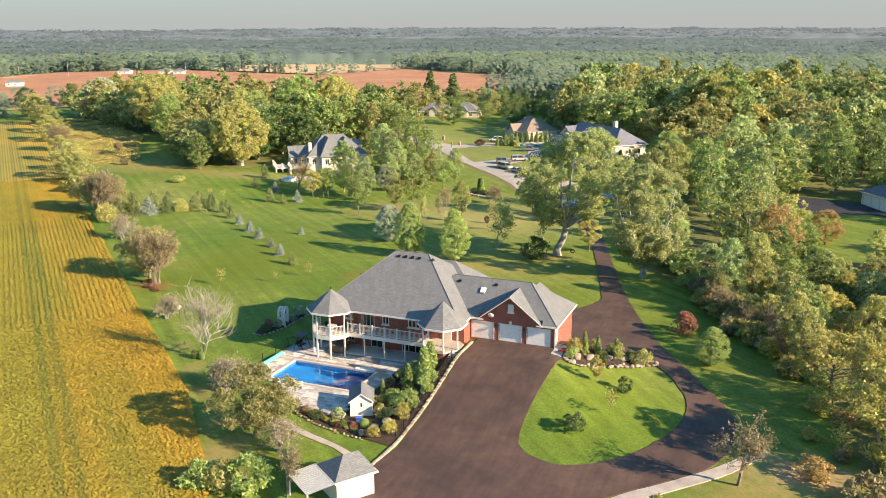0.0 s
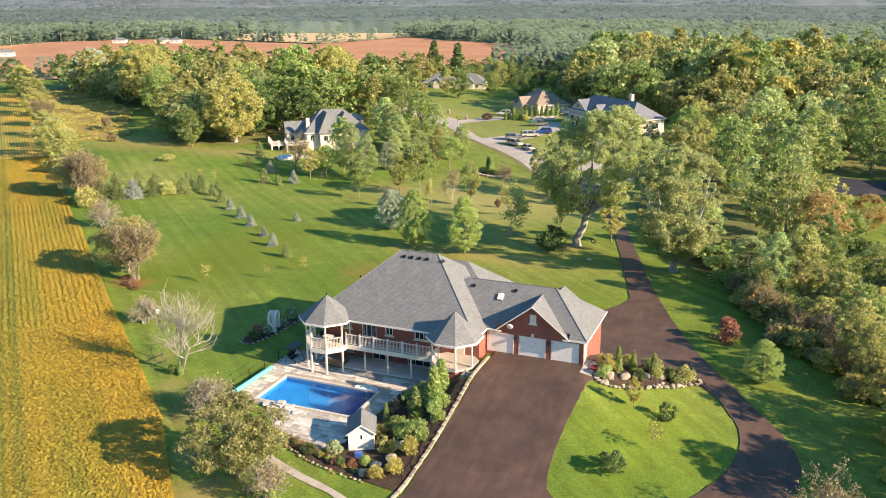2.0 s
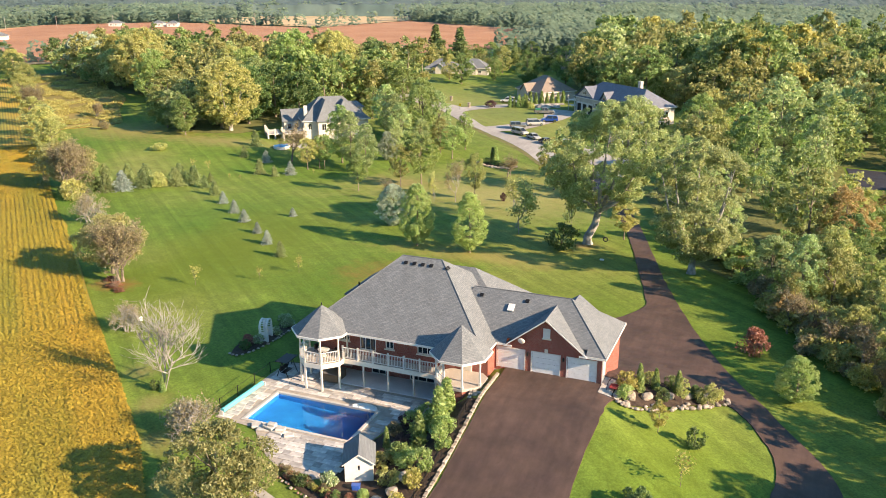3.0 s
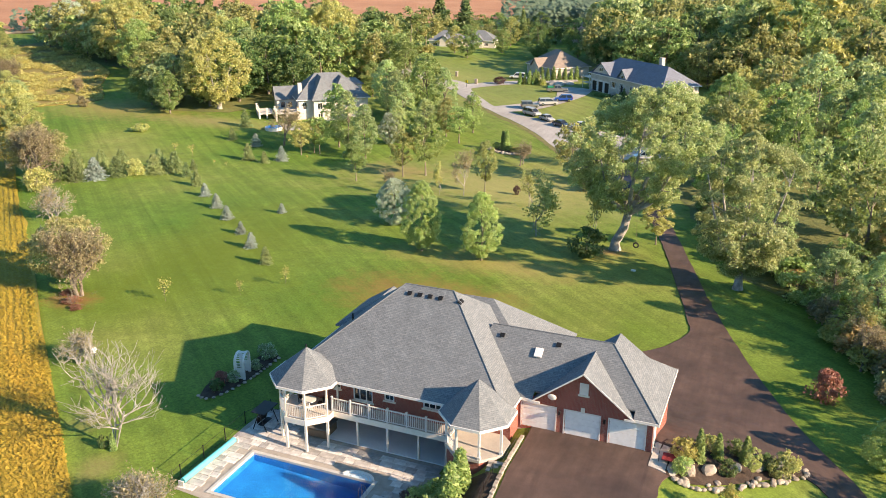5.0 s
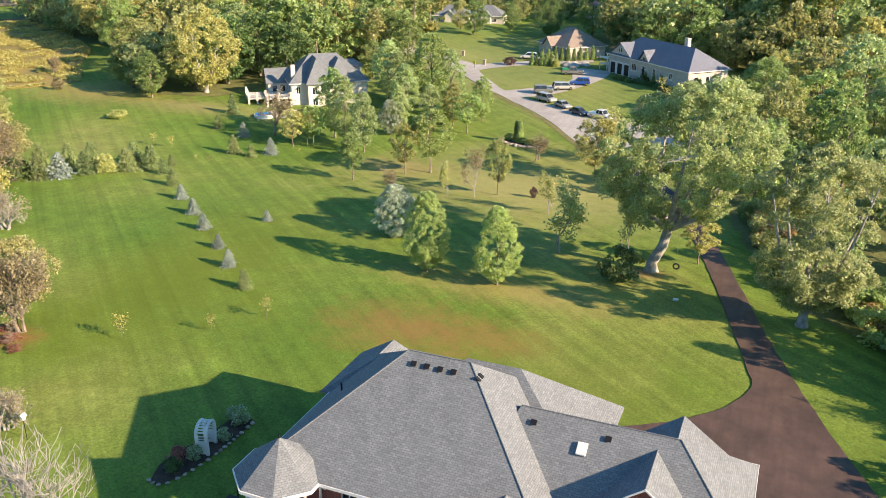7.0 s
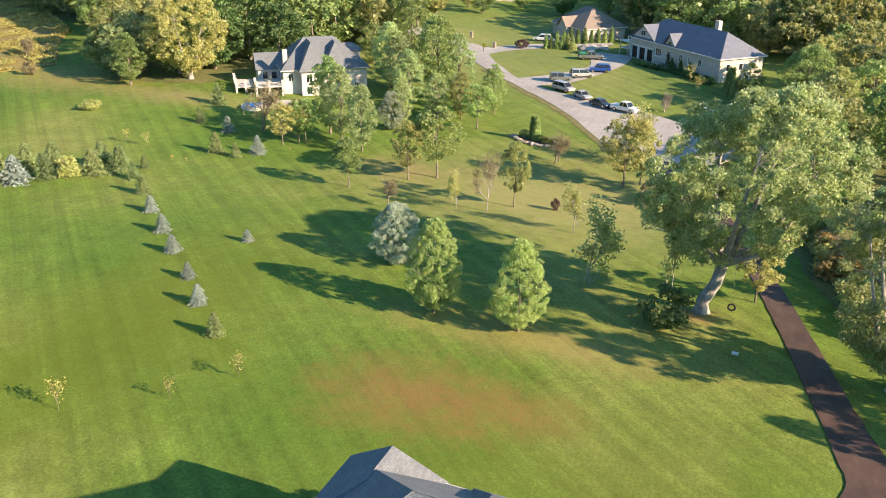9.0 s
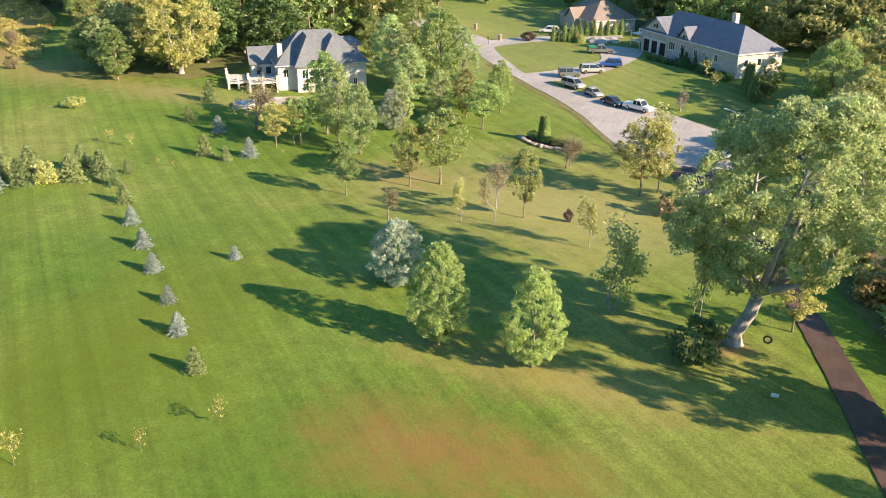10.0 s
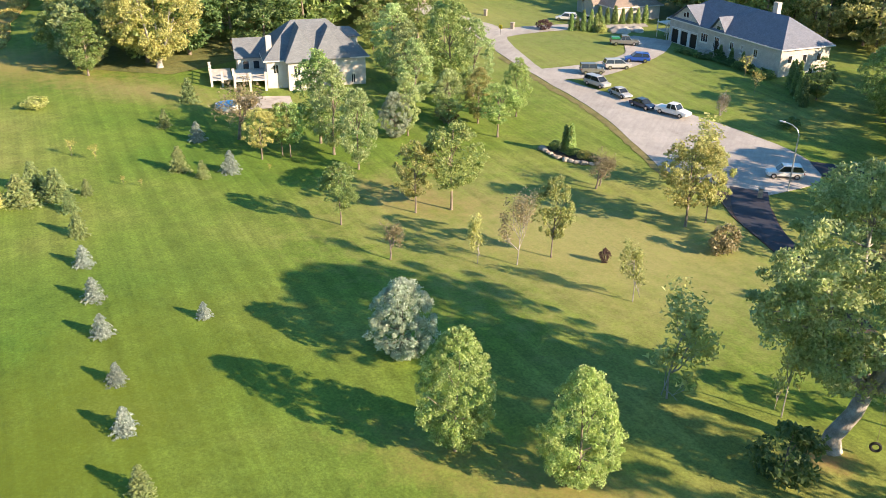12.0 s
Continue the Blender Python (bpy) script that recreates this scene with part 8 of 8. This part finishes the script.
for x, y, k, s, sx in ((40.4, 2.0, "sparsegold", 0.95, 1.25), (48.0, 1.5, "sparsegold", 1.1, 1.1), (52.0, -9.0, "gold", 0.75, 0.9), (45.7, 18.7, "olive", 0.6, 1.0), (38.5, 19.0, "lawn_olive", 0.75, 1.2), (25.4, 32.0, "thin", 1.15, 1.2), (33.4, 53.4, "dark", 0.62, 1.1), (33.2, 61.7, "orange", 0.8, 1.0), (31.4, 25.8, "lawn_olive", 0.6, 1.2), (8.6, 218, "gold", 1.65, 1.0), (23.5, 206.9, "orange", 0.9, 1.0), (41.9, 86.4, "orange", 0.5, 1.2), (44, -11.5, "sparsegold", 1.15, 1.1), (36, 31, "olive", 0.5, 1.0), (40, 36, "dark", 0.55, 1.0), (37.5, 24, "green", 0.55, 1.0)):
    plant(k, x, y, s, None, sx)
plant("bare_brown", 42.5, 0.0, 1.0)
# trees closing the strip beyond the drive; easternmost added, mostly unseen, for their shade
for x, y, k, s, sx in ((33.5, 27.0, "olive", 0.34, 1.2), (37.0, 23.0, "light", 0.36, 1.2), (36.0, 32.5, "light", 0.42, 1.1), (41.5, 27.5, "gold", 0.40, 1.2), (31.0, 35.5, "olive", 0.62, 1.0), (42.0, 20.0, "olive", 0.40, 1.2), (46.5, 25.5, "olive", 0.44, 1.1), (46.0, 33.0, "light", 0.55, 1.0), (53.0, 22.5, "olive", 0.5, 1.0), (40.0, 39.5, "green", 0.62, 1.0), (38.0, 13.0, "tall_light", 0.45, 1.1), (44.5, 8.0, "gold", 0.42, 1.0), (49.0, -3.0, "gold", 0.6, 1.0), (51.0, -7.0, "gold", 0.78, 0.9), (52.0, -12.0, "gold", 0.9, 0.8), (55.5, -8.0, "gold", 0.8, 0.8), (27.6, 34.2, "tall_light", 0.66, 0.9), (30.5, 38.5, "olive", 0.75, 0.9), (52.0, 30.0, "light", 0.6, 1.0), (58.0, 25.0, "olive", 0.62, 1.0), (60.0, 34.0, "green", 0.65, 1.0), (52.5, 38.0, "olive", 0.6, 1.0)):
    plant(k, x, y, s, None, sx)
# two more added so that their shadows cross the drive
for x, y, s, sx in ((38.0, 11.2, 1.0, 0.9), (36.6, 15.6, 1.1, 0.85)):
    plant("lawn_olive", x, y, s, None, sx)
# tan and olive scrub at their feet
for i in range(34):
    u = i / 33
    x, y = 38.5 - 13.5 * u + RNG.normal(0, 1.3), 9.5 + 22.0 * u + RNG.normal(0, 1.3)
    plant(("bush_brown", "bush_olive", "bare_brown", "bush_gold", "bush_brown")[i % 5], x, y, RNG.uniform(0.9, 1.6) * (0.55 if i % 5 == 2 else 1), None, 1.1)
# dense dark thicket along the wood's edge
for x, y in scatter([(36, 14), (34, 24), (29, 33), (24, 43), (22, 56), (30, 64), (50, 66), (56, 20), (48, 12)], 4.6):
    k = ("dark", "light", "green", "olive", "olive", "tall_olive")[RNG.integers(0, 6)]
    plant(k + "_mid", x, y, RNG.uniform(0.24, 0.42) * (1.4 if y > 42 else 1) * (0.6 if 36 < x and y > 46 else 1) * low_edge(x, y), None, RNG.uniform(0.9, 1.2))
    if RNG.uniform() < 0.5:
        plant(("bush_gold", "bush_olive", "bush_brown")[RNG.integers(0, 3)], x - 1.5, y - 1.8, RNG.uniform(0.8, 1.5), None, 1.3)

plant("bush_brown", -153.0, 110.5, 1.5, None, 0.9)
plant("twiggy", -168.0, 124.0, 0.5)

WEST = [(-116, 121), (-134, 118), (-148, 144), (-180, 160), (-206, 168), (-258, 196), (-250, 250), (-150, 225), (-100, 215), (-88, 160), (-97, 152), (-108, 142), (-104, 132)]
for x, y in scatter(WEST, 8.0):
    k = ("olive", "green", "dark", "tall_olive", "light", "olive", "green", "tall")[RNG.integers(0, 8)]
    (plant if y < 145 else (lambda k, x, y, s, r, sx: stand(k[:-4], x, y, s, sx)))(k + "_mid", x, y, RNG.uniform(0.9, 1.25), None, RNG.uniform(1.0, 1.25))
for x, y, k, s, sx in ((-118.2, 121.0, "bigolive", 0.98, 1.0), (-126.0, 111.5, "tall", 0.68, 1.25), (-129.5, 115, "light", 0.6, 1.2), (-138, 119, "green", 0.75, 1.2), (-150.5, 135, "olive", 0.95, 1.2), (-166, 148, "biggreen", 0.85, 0.95), (-181, 161, "bigolive", 1.08, 1.15), (-192, 170, "biggreen", 1.05, 1.0), (-205, 176, "gold", 1.3, 1.0), (-237, 193, "bigpale", 1.0, 1.0), (-119.5, 157, "biggreen", 1.15, 0.9), (-111.5, 166, "bigolive", 1.1, 0.95), (-127, 147, "tall_light", 1.0, 1.2), (-105, 176.5, "tall_light", 0.95, 1.2), (-133, 152, "biggreen", 0.9, 0.95), (-145, 160, "bigolive", 0.85, 1.0),
                       # between the cream house and the road
                       (-72.8, 101.0, "tall", 0.86, 1.05), (-68.6, 97.5, "tall_light", 0.81, 0.95), (-62.7, 93.8, "tall_light", 0.70, 0.95), (-64.3, 108.1, "willow", 0.85, 0.8), (-62.9, 109.6, "tall_light", 0.60, 0.8), (-59.6, 117.3, "tall_light", 0.55, 1.15), (-50.5, 114.7, "lawn", 1.05, 1.35), (-51.0, 124.7, "tall", 0.60, 0.95), (-55.5, 119.5, "tall_olive", 0.55, 1.1), (-77.2, 134.0, "tall_light", 0.85, 1.15), (-71.5, 127.0, "tall_light", 0.8, 1.1), (-64.8, 130.0, "tall", 1.05, 1.1), (-61.1, 131.4, "tall_light", 0.82, 1.1), (-67.5, 122.0, "tall_light", 0.72, 1.1), (-70, 140, "tall", 0.9, 1.0), (-76.4, 91.4, "lawn_olive", 0.9, 1.15), (-74.8, 94.0, "lawn_olive", 0.95, 0.9), (-88.5, 148, "green", 0.65, 1.0), (-84.5, 160, "tall", 0.9, 1.1), (-92, 166, "green", 1.0, 1.1),
                       # round the far houses
                       (-92, 228, "green", 0.8, 1.0), (-100, 236, "olive", 0.7, 1.0), (-86, 248, "green", 0.6, 1.0), (-128, 240, "olive", 0.9, 1.0), (-140, 250, "green", 1.0, 1.0), (-90, 270, "olive", 0.8, 1.0), (-70, 240, "dark", 0.9, 1.0), (-58, 250, "green", 1.0, 1.0), (-48, 240, "green", 1.1, 1.0), (-82, 285, "dark", 0.9, 1.0), (-66, 312, "olive", 1.1, 1.0), (-121.7, 303, "pine", 0.9, 1.5), (-135, 306, "pine", 0.95, 1.4), (-125, 278, "pine", 0.5, 1.0), (-100, 318, "pine", 0.6, 1.0), (-30, 205, "green", 1.2, 1.1), (-20, 203, "green", 1.3, 1.1), (-10, 200, "light", 0.9, 1.1), (0, 196, "dark", 1.2, 1.0), (-38, 214, "dark", 1.2, 1.1),
                       (-64.0, 181.0, "bush_plum", 1.3, 1.2), (-52.0, 184.0, "bush_olive", 1.2, 1.0), (-60.5, 118.5, "bush_brown", 1.6, 1.2), (-21.2, 136.9, "bare_shrub", 0.95, 0.5), (-21.3, 106.0, "thin", 1.5, 1.9), (-31.8, 101.6, "bare_brown", 0.6, 1.1), (-10.7, 135.5, "bush_dark", 1.0, 1.6), (-17.3, 149.7, "sapling", 1.4, 1.1), (-19.8, 159.0, "sapling", 1.5, 1.1), (-7.5, 150.0, "dark", 0.5, 0.9), (3.0, 143.0, "biggreen", 0.66, 0.9), (7.5, 131.0, "bigolive", 0.62, 0.9), (5.0, 153.0, "bigolive", 0.62, 0.9), (7.0, 120.0, "olive", 0.75, 1.0)):
    plant(k, x, y, s, None, sx)
for i in range(9):
    plant("thuja", -57.5 + 1.5 * i, 190.0 + 1.1 * i, RNG.uniform(1.0, 1.25))
for i in range(7):
    plant("thuja", -12.1 + 0.45 * i, 156.7 - 1.75 * i, RNG.uniform(1.2, 1.7), None, 0.8)
for i in range(10):
    plant("bush_dark", -27.0 + 1.25 * i, 168.5 - 1.15 * i, RNG.uniform(0.5, 0.9), None, 1.1)
for i in range(6):
    plant("thuja", -58.5 + 1.3 * i, 183.5 + 0.2 * i, RNG.uniform(0.9, 1.2), None, 1.0)
# trees along the far side of the lane
for i in range(46):
    x, y = -300 + 5.2 * i + RNG.normal(0, 3), 236 + 1.4 * i + RNG.normal(0, 7)
    stand(("green", "olive", "tall", "dark")[RNG.integers(0, 4)], x, y, RNG.uniform(0.45, 0.8), 1.2)
grow_stands()


def far_woods(name, inner, outer, gap, quads, size, height, material, label, lift=0.0, clear=-0.34):
    """Distant woodland as clumps of foliage, in the view from the garden to the horizon."""
    n = int(0.55 * (outer ** 2 - inner ** 2) * 1.35 / gap ** 2)
    r = np.sqrt(RNG.uniform(inner ** 2, outer ** 2, n))
    a = RNG.uniform(radians(-20), radians(62), n)
    x, y = 34 - r * np.sin(a), -93 + r * np.cos(a)
    keep = [i for i in range(n) if not (in_ring(x[i], y[i], RED) or in_ring(x[i], y[i], TAN) or in_ring(x[i], y[i], EAST) or in_ring(x[i], y[i], FIELD) or in_ring(x[i], y[i], WEST)
                                        or in_ring(x[i], y[i], [(-320, 190), (-230, 180), (-40, 215), (-60, 330), (-120, 330), (-120, 420), (-180, 320), (-260, 310)])) and noise.noise((x[i] / 170, y[i] / 170, 5.0)) > clear]
    c = []
    for i in keep:
        zb = ground_z(x[i], y[i]) + lift
        hgt = height * RNG.uniform(0.6, 1.25)
        k = RNG.uniform(0, 1, quads)
        rad = gap * 0.46 * np.sqrt(1 - (k - 0.35).clip(0) ** 2 * 1.6).clip(0.15)
        t = RNG.uniform(0, 2 * math.pi, quads)
        c.append(np.stack([x[i] + rad * np.cos(t), y[i] + rad * np.sin(t), zb + hgt * (0.08 + 0.92 * k)], 1))
    c = np.concatenate(c)
    nm = unit(len(c)) * 0.22 + np.array([0.25, -0.35, 0.75])
    o = new(name, leaves_mesh(name, c, nm, size, material, 1.3, 0.4))
    tagged(o, label, "woods", kind="stuff")


far_woods("near_far_woods", 420, 950, 9, 60, 1.8, 12, FAR_LEAF, "mixed green woodland beyond the fields, some haze in its colour", 0.0, -0.75)


def canopy(name, r0, r1, step, top, material, label):
    """Closed treetops of far woods, rising and falling from tree to tree."""
    rs = [r0]
    while rs[-1] < r1:
        rs.append(rs[-1] * (1 + step))
    m = int(radians(84) / (step * 0.55))
    verts, faces = [], []
    for j, r in enumerate(rs):
        for k in range(m):
            a = radians(-21) + radians(84) * k / (m - 1)
            x, y = 34 - r * math.sin(a), -93 + r * math.cos(a)
            w = r * step * 1.5
            z = ground_z(x, y) + top * (0.70 + 0.13 * noise.noise((x / w, y / w, 3.0)) + 0.07 * noise.random() + 0.12 * noise.noise((x / (6 * w), y / (6 * w), 7.0)))
            verts.append((x, y, z if j else ground_z(x, y) - 1.0))
    for i in range(len(rs) - 1):
        for k in range(m - 1):
            faces.append((i * m + k, (i + 1) * m + k, (i + 1) * m + k + 1, i * m + k + 1))
    o = mesh_part(name, verts, faces, material)
    o.data.polygons.foreach_set("use_smooth", [True] * len(faces))
    tagged(o, label, "woods", kind="stuff")


# treetop colours blued and paled to stand in for distance haze
FAR_CROWN = leaf_mat("hazed_crown", (0.105, 0.16, 0.16), (0.135, 0.19, 0.185), (0.17, 0.22, 0.205), rnd=0.05, grain=0.01, mott=0.5)
HORIZON_CROWN = leaf_mat("hazed_horizon_crown", (0.13, 0.175, 0.20), (0.155, 0.20, 0.225), (0.18, 0.22, 0.235), rnd=0.05, grain=0.006, mott=0.5)
far_woods("far_treetops", 920, 1980, 22, 16, 3.4, 8, FAR_CROWN, "crowns standing out of the distant woodland, haze in their colour", 6.5, 0.0)
far_woods("horizon_treetops", 2000, 4200, 52, 12, 7.0, 10, HORIZON_CROWN, "crowns along the horizon woodland with haze in their colour", 8.0, 0.05)
canopy("far_woods", 900, 2000, 0.0062, 15, CANOPY, "distant woodland treetops with blue haze in their colour")
canopy("horizon_woods", 1990, 4290, 0.0085, 17, HORIZON, "woodland along the horizon, paled by haze in its colour")


def crop(name, material, n, size):
    """Crop plants in rows over the near part of the field."""
    out = []
    while sum(len(o) for o in out) < n:
        m = 40000
        r = RNG.uniform(45, 260, m)
        a = RNG.uniform(radians(18), radians(56), m)
        x, y = 34 - r * np.sin(a), -93 + r * np.cos(a)
        u = x * 0.66 + y * 0.75
        v = -x * 0.75 + y * 0.66
        u = (np.round(u / 0.76 - 0.5) + 0.5) * 0.76 + RNG.normal(0, 1, m) * np.where((v > 38) & (v < 110), 0.13, 0.25)
        x, y = u * 0.66 - v * 0.75, u * 0.75 + v * 0.66
        ok = [i for i in range(m) if in_ring(x[i], y[i], FIELD)]
        out.append(np.stack([x[ok], y[ok], np.array([ground_z(x[i], y[i]) for i in ok]) + 0.36 + RNG.uniform(0.0, 0.12, len(ok))], 1))
    c = np.concatenate(out)[:n]
    o = new(name, leaves_mesh(name, c, unit(n) * 0.4 + np.array([0.2, -0.05, 0.8]), size, material, 1.7))
    tagged(o, "ripening crop leaves growing in close rows", "crop", kind="stuff")


crop("crop_plants", CROP_LEAF, 320000, 0.19)


def weeds(name, material, n, size, thin, label):
    """Clumps of tall weeds over the meadow."""
    x, y = RNG.uniform(-262, -152, n * 4), RNG.uniform(92, 192, n * 4)
    ok = [i for i in range(n * 4) if in_ring(x[i], y[i], MEADOW) and noise.noise((x[i] / 7, y[i] / 7, thin)) > thin][:n]
    c = np.array([(x[i], y[i], ground_z(x[i], y[i]) + 0.2 + RNG.uniform(0.1, 0.9) * (0.6 + 0.6 * noise.noise((x[i] / 4, y[i] / 4, 2.0)))) for i in ok])
    o = new(name, leaves_mesh(name, c, unit(len(c)) + np.array([0.3, -0.2, 0.3]), size, material, 2.0))
    tagged(o, label, "weeds", kind="stuff")


weeds("yellow_weeds", LEAF_GOLD, 34000, 0.26, -0.12, "yellow goldenrod and dry weeds in the meadow")
weeds("green_weeds", LEAF_OLIVE, 12000, 0.24, 0.1, "olive-green weeds and grass clumps in the meadow")
for x, y in ((-548, 398), (-530, 415), (-505, 440), (-470, 462), (-430, 490), (-380, 520), (-300, 575)):
    p_ = rest("utility_pole", x, y, ground_z(x, y), "wooden utility pole with a crossarm beside the field lane", "utility pole", "utility poles")
    part("pole", rod(bmesh.new(), (0, 0, -0.5), (0, 0, 10), 0.16, 6), BARK_PALE, p_, local=True)
    part("crossarm", box(-1.2, 1.2, -0.08, 0.08, 9.2, 9.4), BARK_PALE, p_, local=True)
